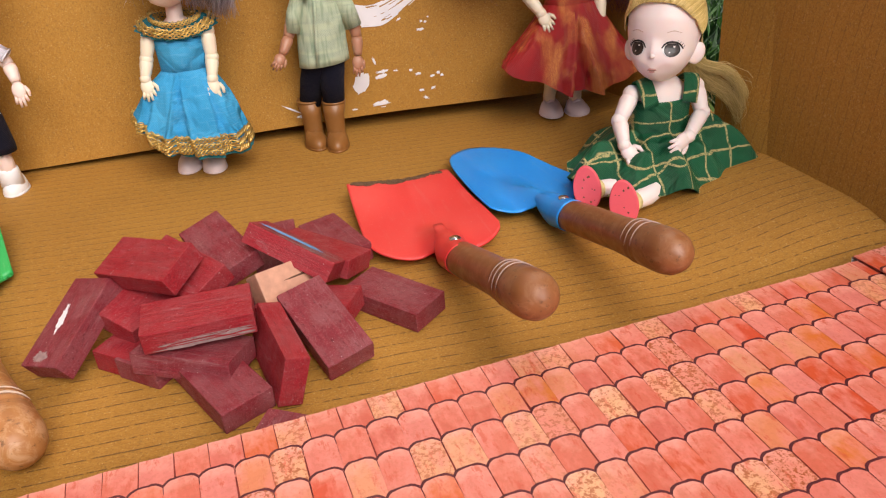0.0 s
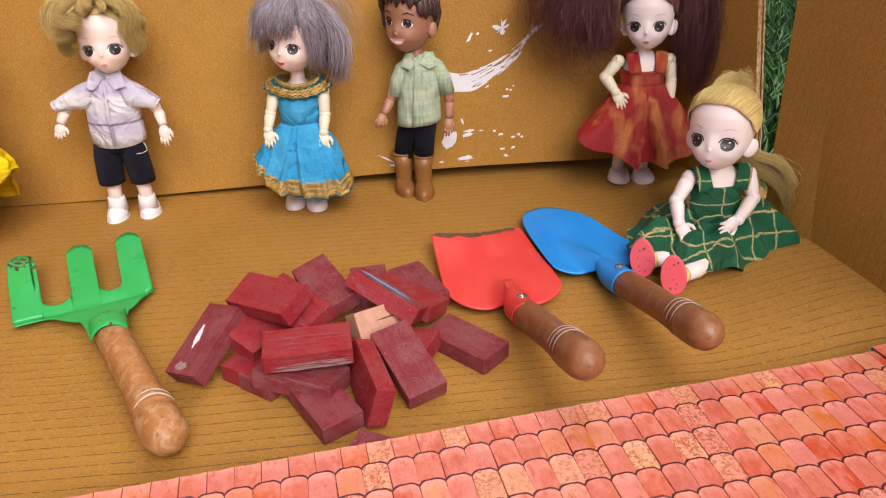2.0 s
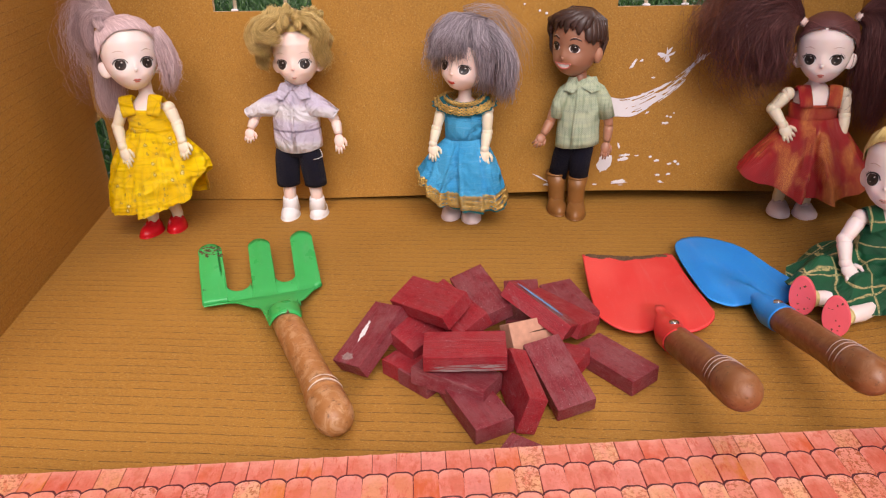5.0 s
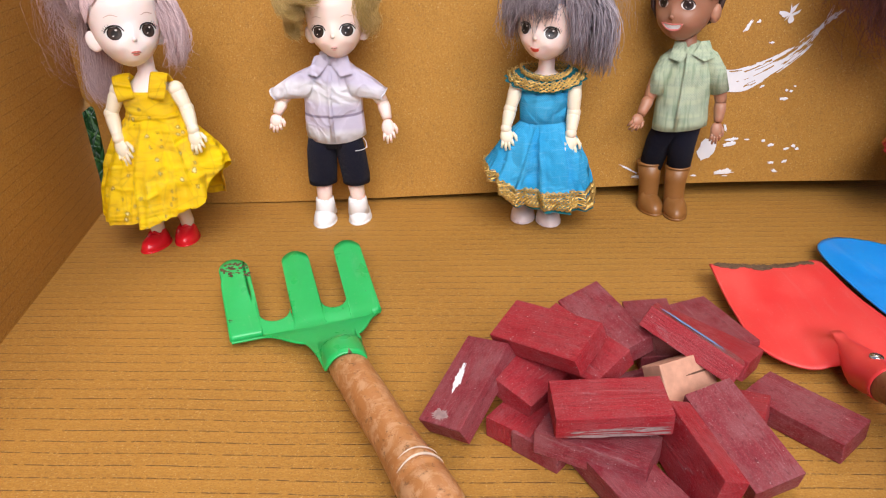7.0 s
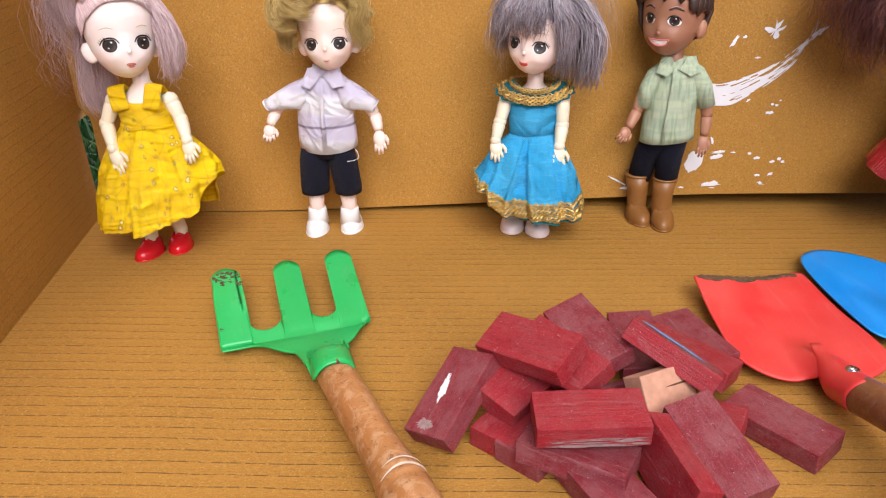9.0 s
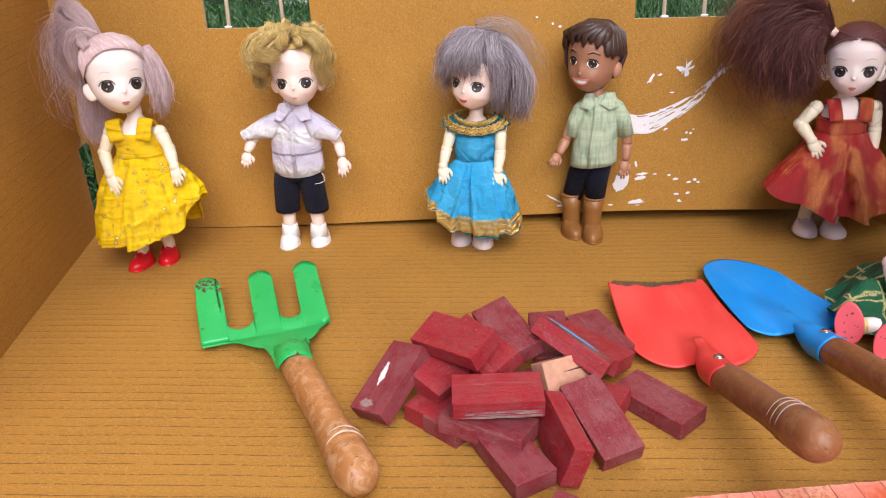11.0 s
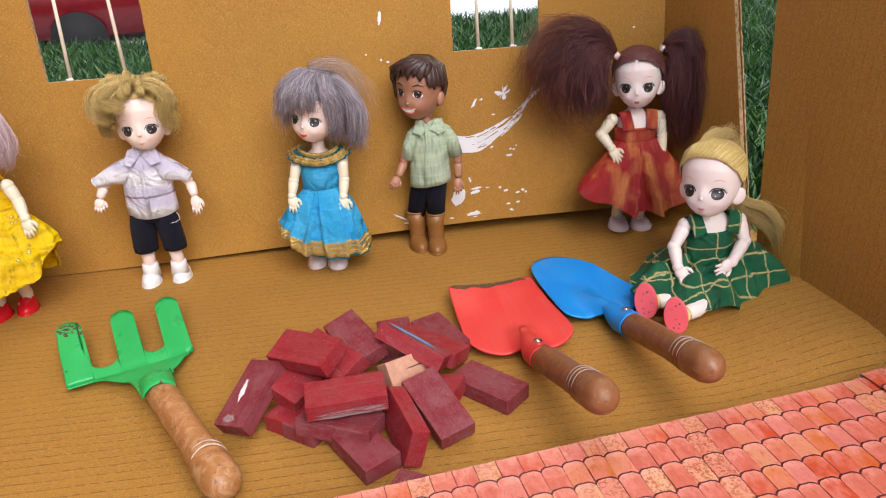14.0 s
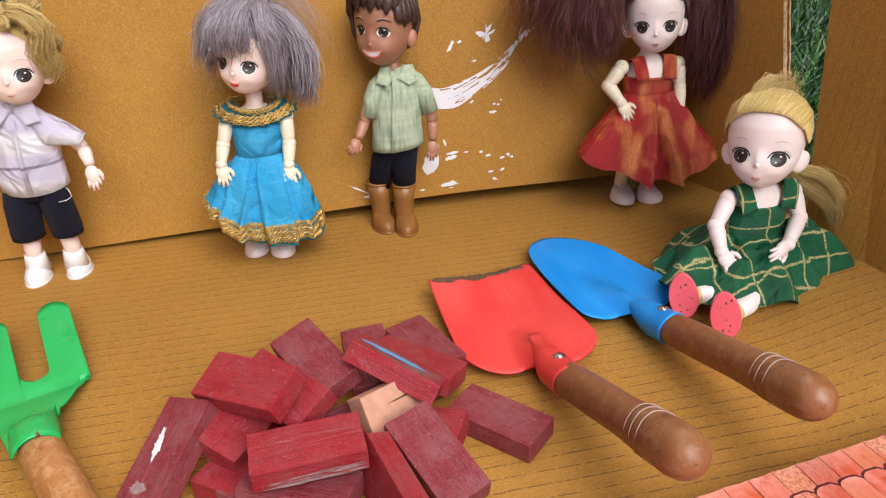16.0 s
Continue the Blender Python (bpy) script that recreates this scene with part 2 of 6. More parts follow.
def smooth_line(pts, n=6):
    """A rounded line through pts (Catmull-Rom)."""
    pts = [Vector(p) for p in pts]
    q = [pts[0] * 2 - pts[1]] + pts + [pts[-1] * 2 - pts[-2]]
    out = []
    for i in range(1, len(q) - 2):
        a, b, c, d = q[i - 1:i + 3]
        for k in range(n):
            t = k / n
            out.append(0.5 * (2 * b + (c - a) * t + (2 * a - 5 * b + 4 * c - d) * t * t + (3 * b - a - 3 * c + d) * t ** 3))
    return out + [pts[-1]]


# ---- the box: floor and walls ----
def ease(a, b, t):
    t = min(1.0, max(0.0, (t - a) / (b - a)))
    return t * t * (3 - 2 * t)


def floor_z(x, y):
    """The floor board lifts towards the side wall, and is not quite even."""
    return 0.022 * ease(0.34, 0.468, x) * ease(0.40, 0.49, y) * (1 - 0.35 * ease(0.6, 0.76, y)) + 0.0006 * noise.noise((x * 9, y * 9, 0.3))


def grid_slab(name, xs, ys, top, thick, mat):
    bm = bmesh.new()
    up = [[bm.verts.new((x, y, top(x, y))) for x in xs] for y in ys]
    lo = [[bm.verts.new((x, y, top(x, y) - thick)) for x in xs] for y in ys]
    for j in range(len(ys) - 1):
        for i in range(len(xs) - 1):
            bm.faces.new((up[j][i], up[j][i + 1], up[j + 1][i + 1], up[j + 1][i]))
            bm.faces.new((lo[j][i], lo[j + 1][i], lo[j + 1][i + 1], lo[j][i + 1]))
    rim = [(0, i) for i in range(len(xs))] + [(j, len(xs) - 1) for j in range(1, len(ys))]
    rim += [(len(ys) - 1, i) for i in range(len(xs) - 2, -1, -1)] + [(j, 0) for j in range(len(ys) - 2, 0, -1)]
    for (a, b), (c, d) in zip(rim, rim[1:] + rim[:1]):
        bm.faces.new((lo[a][b], lo[c][d], up[c][d], up[a][b]))
    return finish(name, bm, mat)


floor = grid_slab("floor", [-0.30 + 0.775 * i / 60 for i in range(61)], [0.16 + 0.690 * i / 50 for i in range(51)], floor_z, 0.004, CARD_FLOOR)
tagged(floor, "brown corrugated cardboard floor with dark flute lines", "floor", kind="structure")


def panel(name, us, vs, holes, place, thick, mats, rough=0.0):
    """A board cut from cells us by vs, leaving out the holes; place(u, v) gives the front point and the back direction.
    Cut sides take the second material."""
    bm = bmesh.new()
    cells = [(i, j) for i in range(len(us) - 1) for j in range(len(vs) - 1)
             if not any(a <= (us[i] + us[i + 1]) / 2 <= b and c <= (vs[j] + vs[j + 1]) / 2 <= d for a, b, c, d in holes)]
    keep, front, back = set(cells), {}, {}

    def vert(i, j):
        if (i, j) not in front:
            p, n = place(us[i], vs[j])
            p, n = Vector(p), Vector(n).normalized()
            front[i, j] = bm.verts.new(p)
            back[i, j] = bm.verts.new(p + n * thick)
        return front[i, j], back[i, j]

    for i, j in cells:
        q = [vert(*k) for k in ((i, j), (i + 1, j), (i + 1, j + 1), (i, j + 1))]
        bm.faces.new([a for a, b in q]).material_index = 0
        bm.faces.new([b for a, b in q[::-1]]).material_index = 0
        for (di, dj), (k, l) in zip(((0, -1), (1, 0), (0, 1), (-1, 0)), ((0, 1), (1, 2), (2, 3), (3, 0))):
            if (i + di, j + dj) not in keep:
                bm.faces.new((q[l][0], q[k][0], q[k][1], q[l][1])).material_index = 1
    bmesh.ops.recalc_face_normals(bm, faces=bm.faces)
    return finish(name, bm, mats, smooth=False)


def fine(a, b, step):
    n = max(1, round((b - a) / step))
    return [a + (b - a) * k / n for k in range(n + 1)]


# the wall tops are unseen; raised here to cut sky light from the sides
WALL_TOP = 0.42
WIN = ((-0.1225, -0.0335, 0.1765, 0.275), (0.2293, 0.3090, 0.1757, 0.268))


def back_place(u, v):
    low = 0.001 + 0.0115 * ease(-0.16, 0.28, u)
    z = v if v > 0.02 else low + (v / 0.02) * (0.02 - low)
    x = u
    if u < -0.23:
        x = u + (0.009 * (1 - ease(0.078, 0.092, z)))
    nick = 0.0006 * noise.noise((u * 400, v * 400, 1.0)) if any(abs(u - e) < 1e-4 for w in WIN for e in w[:2]) else 0.0
    return (x + nick, 0.757 + 0.06 * z + 0.0012 * noise.noise((u * 6, v * 6, 4.0)), z), (0, 1, -0.06)


us = sorted(set([round(v, 5) for a, b in ((-0.2525, -0.1225), (-0.1225, -0.0335), (-0.0335, 0.2293), (0.2293, 0.3090), (0.3090, 0.430)) for v in fine(a, b, 0.012)]))
vs = sorted(set([round(v, 5) for a, b in ((0.0, 0.02), (0.02, 0.1757), (0.1757, 0.1765), (0.1765, 0.268), (0.268, 0.275), (0.275, WALL_TOP)) for v in fine(a, b, 0.006)]))
wall_back = panel("wall_back", us, vs, WIN, back_place, 0.0045, [CARD_BACK, EDGE])
tagged(wall_back, "brown cardboard back wall with two cut windows", "wall", kind="structure")


def left_place(u, v):
    return (-0.2505 + 0.1563 * (0.757 - u) + 0.001 * noise.noise((u * 7, v * 7, 2.0)), u, v), (-1, -0.156, 0)


wall_left = panel("wall_left", fine(0.34, 0.7540, 0.03) + [0.790], fine(-0.004, 0.079, 0.02) + fine(0.079, WALL_TOP, 0.03)[1:], ((0.754, 0.80, -0.01, 0.079),), left_place, 0.0045, [CARD_LEFT, EDGE])
tagged(wall_left, "plain brown cardboard side wall", "wall", kind="structure")


def right_rear_place(u, v):
    near = 0.629 + 0.228 * v
    y = near + (0.7705 - near) * u
    rag = 0.0009 * noise.noise((3.0, v * 160, 9.0)) * (1 - u)
    return (0.4275 + 0.200 * (0.768 - y), y + rag, v), (1, 0.2, 0)


rear = panel("wall_right_rear", fine(0, 1, 0.1), fine(0.0, WALL_TOP, 0.006), (), right_rear_place, 0.0022, [CARD_SIDE, EDGE])
tagged(rear, "brown cardboard wall with a ragged cut doorway edge", "wall", kind="structure")
for k, (off, th, mt) in enumerate(((0.0028, 0.0014, EDGE), (0.0048, 0.0012, CARD_SIDE))):
    ply = panel("board_ply", fine(0, 1, 0.25), fine(0.0, WALL_TOP, 0.005), (), lambda u, v, off=off, k=k: (
        (right_rear_place(u, v)[0][0] + off, right_rear_place(u, v)[0][1] + (0.0018 - 0.0012 * k + 0.0015 * noise.noise((k * 5.0, v * 220, 2.0))) * (1 - u), v), (1, 0.2, 0)), th, [mt, EDGE])
    ply.parent = rear


def right_front_place(u, v):
    jamb, crease = 0.5945 + 0.25 * v, 0.555 + 0.215 * v
    side, bend = 0.443 + 0.10 * v, 0.4575 + 0.04 * v
    if u < 1:
        return (side + (bend - side) * u, jamb + (crease - jamb) * u, v), (1, 0.30, 0)
    y = crease + (0.30 - crease) * (u - 1)
    return (bend + 0.115 * (crease - y) + 0.0015 * noise.noise((y * 8, v * 8, 6.0)), y, v), (1, 0.11, 0)


# its unseen upper part is made tall to block sky light on the right
front = panel("wall_right_front", fine(0, 1, 0.5) + fine(1, 2, 0.05)[1:], fine(-0.004, 0.66, 0.02), (), right_front_place, 0.0045, [CARD_SIDE, EDGE])
tagged(front, "brown cardboard wall folded beside the doorway", "wall", kind="structure")

# unseen lip and cover, added to block light so the wall's lower gap stays dark
bm = bmesh.new()
box(bm, (-0.190, 0.845, -0.004), (0.425, 0.8495, 0.030), 0, 0.0008)
box(bm, (-0.190, 0.7640, 0.0265), (0.425, 0.8448, 0.0300), 0, 0.0008)
tagged(finish("gap_cover", bm, CARD_LEFT, smooth=False), "unseen cardboard cover added to keep light out behind the back wall", "flap", kind="structure")

# thin sticks in both windows
SILL = ((-0.1043, 0.1772, -0.1021, 0.2780), (-0.0580, 0.1772, -0.0606, 0.2780), (0.2533, 0.1764, 0.2520, 0.2710), (0.2852, 0.1764, 0.2822, 0.2710))
for a, b, c, d in SILL:
    bm = bmesh.new()
    tube(bm, [(a, 0.7725, b - 0.002), ((a + c) / 2 + 0.0002, 0.7745, (b + d) / 2), (c, 0.7775, d + 0.002)], [0.0016, 0.0015, 0.0014], seg=8)
    st = finish("window_stick", bm, SKEWER)
    tagged(st, "pale bamboo stick glued upright in a window", "stick", "window sticks")
    bm = bmesh.new()
    ball(bm, (a, 0.7705, b), (0.0035, 0.002, 0.0012), 0, seg=10, rings=6)
    part("glue_blob", bm, WHITE_PAINT, st, "dried white glue")


# ---- white paint on the back wall ----
def wall_point(u, v, lift=0.0006):
    p = back_place(u, v)[0]
    return Vector((p[0], p[1] - lift, p[2]))


def splash(name, u, v, ru, rv, turn, jag, seed, label):
    bm = bmesh.new()
    n = 40
    ca, sa = math.cos(radians(turn)), math.sin(radians(turn))
    ring = []
    for k in range(n):
        a = 2 * math.pi * k / n
        r = 1 + jag * noise.noise((math.cos(a) * 2.3 + seed, math.sin(a) * 2.3, seed * 1.7)) + 0.5 * jag * noise.noise((math.cos(a) * 7 + seed, math.sin(a) * 7, 3.0))
        x, z = ru * r * math.cos(a), rv * r * math.sin(a)
        ring.append((u + x * ca - z * sa, v + x * sa + z * ca))
    mid = bm.verts.new(wall_point(u, v, 0.0009))
    vs_ = [bm.verts.new(wall_point(*p)) for p in ring]
    for k in range(n):
        bm.faces.new((mid, vs_[k], vs_[(k + 1) % n]))
    bmesh.ops.recalc_face_normals(bm, faces=bm.faces)
    part(name, bm, WHITE_PAINT, wall_back, label)


# one long brushed sweep in bristle streaks, thick at its start and dry at its end
bm = bmesh.new()
spine = smooth_line([(0.2270, 0.0915, 0), (0.2430, 0.0900, 0), (0.2600, 0.0965, 0), (0.2760, 0.1060, 0), (0.2875, 0.1150, 0), (0.2970, 0.1275, 0), (0.3030, 0.1420, 0)], 16)
last = len(spine) - 1
for lane in range(-13, 14):
    o = lane / 13
    prev = None
    for k, p in enumerate(spine):
        s = k / last
        wide = 0.0082 * max(0, 1 - s) ** 1.1 + 0.0016
        dry = noise.noise((s * 7, lane * 0.31, 2.0)) + 0.5 * noise.noise((s * 22, lane * 0.9, 5.0))
        if dry < -0.62 + 0.95 * s + 0.45 * max(0, o) * s ** 0.5 - 0.5 * ease(0.22, 0.05, s):
            prev = None
            continue
        half = wide / 13 * 0.62
        c = o * wide * (1 + 0.10 * noise.noise((s * 9, lane * 0.2, 0)))
        pair = [bm.verts.new(wall_point(p.x - 0.45 * (c + q * half), p.y + 0.9 * (c + q * half), 0.0006 + 0.00002 * (lane % 3))) for q in (-1, 1)]
        if prev:
            bm.faces.new((prev[0], pair[0], pair[1], prev[1]))
        prev = pair
bmesh.ops.delete(bm, geom=[v for v in bm.verts if not v.link_faces], context="VERTS")
part("paint_sweep", bm, WHITE_PAINT, wall_back, "broad white brushed paint stroke")
for i, (u, v, a, b, turn, jag) in enumerate((
        (0.2945, 0.1245, 0.0055, 0.0013, 48, 0.9), (0.3035, 0.1330, 0.0062, 0.0016, 42, 1.0), (0.2735, 0.1350, 0.0062, 0.0036, 42, 1.3),
        (0.2462, 0.1286, 0.0042, 0.0013, 60, 0.6), (0.2530, 0.1310, 0.0018, 0.0010, 20, 0.8), (0.2263, 0.0390, 0.0058, 0.0092, -25, 0.25),
        (0.2409, 0.0200, 0.0068, 0.0026, 5, 0.6), (0.1786, 0.0163, 0.0062, 0.0030, 8, 0.8), (0.1700, 0.0240, 0.0080, 0.0007, -28, 0.6),
        (0.1656, 0.2092, 0.0015, 0.0062, -8, 0.4), (0.2430, 0.0426, 0.0050, 0.0018, 8, 0.5), (0.2445, 0.0462, 0.0046, 0.0012, 6, 0.6),
        (0.2554, 0.0459, 0.0018, 0.0006, 0, 0.5), (0.2677, 0.0448, 0.0014, 0.0011, 0, 0.4), (0.2735, 0.0412, 0.0026, 0.0011, 5, 0.4),
        (0.2851, 0.0383, 0.0020, 0.0010, 10, 0.4), (0.2901, 0.0404, 0.0016, 0.0013, 0, 0.4), (0.2930, 0.0382, 0.0013, 0.0011, 0, 0.4),
        (0.2754, 0.0276, 0.0022, 0.0010, 0, 0.6), (0.2853, 0.0284, 0.0021, 0.0010, 20, 0.6), (0.2792, 0.0208, 0.0030, 0.0010, -25, 0.8),
        (0.2777, 0.0760, 0.0030, 0.0011, 0, 0.4), (0.2790, 0.0822, 0.0012, 0.0009, 0, 0.3), (0.2822, 0.0815, 0.0012, 0.0009, 0, 0.3),
        (0.2846, 0.0850, 0.0009, 0.0006, 0, 0.3), (0.2386, 0.0551, 0.0009, 0.0030, 15, 0.6), (0.2613, 0.0855, 0.0020, 0.0008, 35, 0.6),
        (0.2424, 0.0138, 0.0020, 0.0009, 0, 0.4), (0.2190, 0.0157, 0.0022, 0.0018, 0, 0.5), (0.1698, 0.1713, 0.0013, 0.0011, 0, 0.3),
        (0.1640, 0.1735, 0.0010, 0.0010, 0, 0.3), (0.1510, 0.1790, 0.0009, 0.0008, 0, 0.3), (0.2635, 0.1163, 0.0018, 0.0008, 0, 0.6),
        (-0.0240, 0.1605, 0.0013, 0.0008, 0, 0.4), (-0.0300, 0.1600, 0.0008, 0.0012, 0, 0.4), (0.3980, 0.1850, 0.0012, 0.0008, 20, 0.4))):
    splash("paint_splash", u, v, a, b, turn, jag, i * 1.37 + 0.5, "white paint splash")


# ---- outside: turf, far shapes and sky ----
def turf_material():
    m = Nodes("artificial_turf_blades", 0.42)
    g = m.t.nodes.new("ShaderNodeNewGeometry").outputs["Random Per Island"]
    m.colour(m.ramp(g, [(0.0, (0.006, 0.034, 0.006)), (0.5, (0.018, 0.074, 0.012)), (0.85, (0.042, 0.130, 0.020)), (1.0, (0.11, 0.21, 0.045))]))
    return m.mat


GROUND_Z = -0.012
bm = bmesh.new()
vs_ = [bm.verts.new(p) for p in ((-60, -60, GROUND_Z), (60, -60, GROUND_Z), (60, 60, GROUND_Z), (-60, 60, GROUND_Z))]
bm.faces.new(vs_)
tagged(finish("ground", bm, plain("pale_paving", (0.74, 0.75, 0.77), 0.8, vary=0.12, scale=3), smooth=False), "pale paving under and beyond the turf", "ground", kind="structure")
bm = bmesh.new()
box(bm, (-1.9, 0.10, GROUND_Z + 0.0005), (2.0, 2.30, GROUND_Z + 0.004))
tagged(finish("turf_backing", bm, plain("turf_backing", (0.012, 0.035, 0.012), 0.9, vary=0.4, scale=90), smooth=False), "dark backing of an artificial grass mat", "turf", kind="structure")


def grass(name, areas, seed):
    rng = np.random.default_rng(seed)
    base = []
    for x0, x1, y0, y1, n in areas:
        base.append(np.c_[rng.uniform(x0, x1, n), rng.uniform(y0, y1, n)])
    base = np.concatenate(base)
    n = len(base)
    h = rng.uniform(0.020, 0.050, n)
    lean = rng.normal(0, 0.45, (n, 2))
    turn = rng.uniform(0, math.pi, n)
    wide = rng.uniform(0.0013, 0.0028, n)
    side = np.c_[np.cos(turn), np.sin(turn)] * wide[:, None]
    z = np.full(n, GROUND_Z + 0.003)
    mid = base + lean * h[:, None] * 0.4
    tip = base + lean * h[:, None] * 1.1
    v = np.stack([np.c_[base - side, z], np.c_[base + side, z], np.c_[mid + side * 0.8, z + h * 0.55], np.c_[mid - side * 0.8, z + h * 0.55], np.c_[tip, z + h]], 1).reshape(-1, 3)
    k = np.arange(n)[:, None] * 5
    me = bpy.data.meshes.new(name)
    quads, tris = (k + [0, 1, 2, 3]).tolist(), (k + [3, 2, 4]).tolist()
    me.from_pydata(v.tolist(), [], quads + tris)
    me.materials.append(turf_material())
    return tagged(new(name, me), "dense green artificial grass blades", "grass", kind="stuff")


grass("turf", ((0.48, 1.45, 0.60, 2.28, 26000), (-1.0, 0.75, 1.55, 2.29, 24000), (-0.42, -0.27, 0.60, 1.1, 2500), (-0.30, 0.48, 0.81, 1.55, 6000)), 5)

# pale backdrop behind the turf; its added glow stands in for the bright sky
m = Nodes("glowing_backdrop", 1.0)
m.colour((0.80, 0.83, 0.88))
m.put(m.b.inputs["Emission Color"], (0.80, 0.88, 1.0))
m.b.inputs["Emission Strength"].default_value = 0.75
bm = bmesh.new()
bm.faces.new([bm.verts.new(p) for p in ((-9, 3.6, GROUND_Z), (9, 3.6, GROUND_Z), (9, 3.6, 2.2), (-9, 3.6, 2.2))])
tagged(finish("backdrop", bm, m.mat, smooth=False), "plain pale backdrop that glows in place of bright sky", "backdrop", kind="structure")


def far_car():
    """A dark red vehicle far behind the turf, low and out of focus."""
    root = new("parked_car")
    red = plain("dark_red_bodywork", (0.16, 0.006, 0.010), 0.3, vary=0.2)
    black = plain("black_glass", (0.006, 0.006, 0.008), 0.12, vary=0.2)
    bm = bmesh.new()
    rings = []
    for x, zt in ((-0.72, 0.17), (-0.70, 0.19), (-0.25, 0.21), (0.35, 0.21), (0.42, 0.18), (0.44, 0.15)):
        rings.append([(x, y, z) for y, z in ((0.0, 0.05), (0.0, zt - 0.02), (0.02, zt), (0.38, zt), (0.40, zt - 0.02), (0.40, 0.05))])
    loft(bm, rings, 0, True, True, True)
    part("body", bm, red, root)
    bm = bmesh.new()
    loft(bm, [[(x, y, z) for y, z in ((0.03, 0.19), (0.07, top), (0.33, top), (0.37, 0.19))] for x, top in ((-0.55, 0.22), (-0.40, 0.40), (0.10, 0.42), (0.32, 0.22))], 0, True, True, True)
    cabin = part("cabin_glass", bm, black, root, "black glass")
    for x0, x1 in ((-0.50, -0.39), (-0.12, -0.09), (0.12, 0.31)):
        bm = bmesh.new()
        a, b = (x0, x1) if x0 < 0 else (x1, x0)
        tube(bm, [(a, 0.022, 0.19), (b, 0.060, 0.40)], 0.014, seg=8)
        part("pillar", bm, red, cabin)
    for x in (-0.48, 0.22):
        bm = bmesh.new()
        tube(bm, [(x, -0.005, 0.055), (x, 0.06, 0.055)], 0.058, seg=24)
        part("wheel", bm, plain("black_tyre", (0.012, 0.012, 0.013), 0.8), root)
    root.matrix_world = pose(-0.95, 2.42, GROUND_Z - 0.03, 0, 0, 8) @ Matrix.Diagonal((1.35, 1.25, 1.15, 1))
    return tagged(root, "dark red vehicle parked beyond the grass", "car")


far_car()
bm = bmesh.new()
loft(bm, [[(math.cos(a) * r, math.sin(a) * r, z) for a in (2 * math.pi * k / 24 for k in range(24))] for r, z in ((0.02, 0.345), (0.30, 0.27), (0.46, 0.19), (0.455, 0.175), (0.02, 0.30))], 0, True, True, True)
tube(bm, [(0, 0, 0), (0, 0, 0.33)], 0.02, seg=10)
can = finish("garden_parasol", bm, plain("dark_red_cloth", (0.10, 0.006, 0.010), 0.8))
can.location = (2.05, 2.9, GROUND_Z)
tagged(can, "dark red parasol standing beyond the grass", "parasol")


# ---- toy bricks in a loose pile ----
BRICK = (0.0488, 0.0241, 0.0110)


def brick_mesh(name, size, seed):
    bm = bmesh.new()
    x, y, z = (s / 2 for s in size)
    box(bm, (-x, -y, -z), (x, y, z), 0, 0.0006)
    rnd = random.Random(seed)
    for v in bm.verts:
        v.co += Vector((rnd.uniform(-1, 1), rnd.uniform(-1, 1), rnd.uniform(-1, 1))) * 0.00012
    me = bpy.data.meshes.new(name)
    bm.to_mesh(me)
    bm.free()
    return me


def toy_brick(place, material, seed, size=BRICK, label="dusty maroon painted wooden toy brick in a pile"):
    ob = new("toy_brick", brick_mesh("toy_brick", size, seed))
    ob.data.materials.append(material)
    ob.matrix_world = pose(*place)
    return tagged(ob, label, "toy brick", "toy bricks in a pile")


def mark(brick, face_z, u, v, ru, rv, turn, material, label, seed, name="paint_mark"):
    """A ragged flat mark on a brick's broad face."""
    bm = bmesh.new()
    n, ca, sa = 48, math.cos(radians(turn)), math.sin(radians(turn))
    ring = []
    for k in range(n):
        a = 2 * math.pi * k / n
        r = 1 + 0.45 * noise.noise((math.cos(a) * 3 + seed, math.sin(a) * 3, seed)) + 0.5 * noise.noise((math.cos(a) * 9 + seed, math.sin(a) * 9, seed))
        x, y = ru * r * math.cos(a), rv * r * math.sin(a)
        ring.append(bm.verts.new((u + x * ca - y * sa, v + x * sa + y * ca, face_z)))
    bm.faces.new(ring)
    return part(name, bm, material, brick, label)


def scrape(brick, xs, at, band, n, seed, label, top=False):
    """Grey streaks along the grain where the paint is scraped off: on the near side, or on the upper face."""
    bm = bmesh.new()
    rnd = random.Random(seed)
    for k in range(n):
        q = rnd.uniform(*band)
        x0 = rnd.uniform(xs[0], xs[1] - 0.006)
        x1 = min(xs[1], x0 + rnd.uniform(0.006, 0.034))
        half = rnd.uniform(0.00008, 0.00045)
        rows = []
        for t in np.linspace(0, 1, 7):
            x = x0 + (x1 - x0) * t
            w = half * (0.1 + math.sin(math.pi * t)) * (1 + 0.5 * noise.noise((x * 900, k, seed)))
            c = q + 0.00025 * noise.noise((x * 150, k * 2.0, seed))
            off = at - 0.00004 - 0.000004 * k if not top else at + 0.00003 + 0.000002 * k
            rows.append([(x, c + o * w, off) if top else (x, off, c + o * w) for o in (-1, 1)])
        loft(bm, rows, 0, False)
    return part("scraped_paint", bm, GREY_SCRAPE, brick, label)


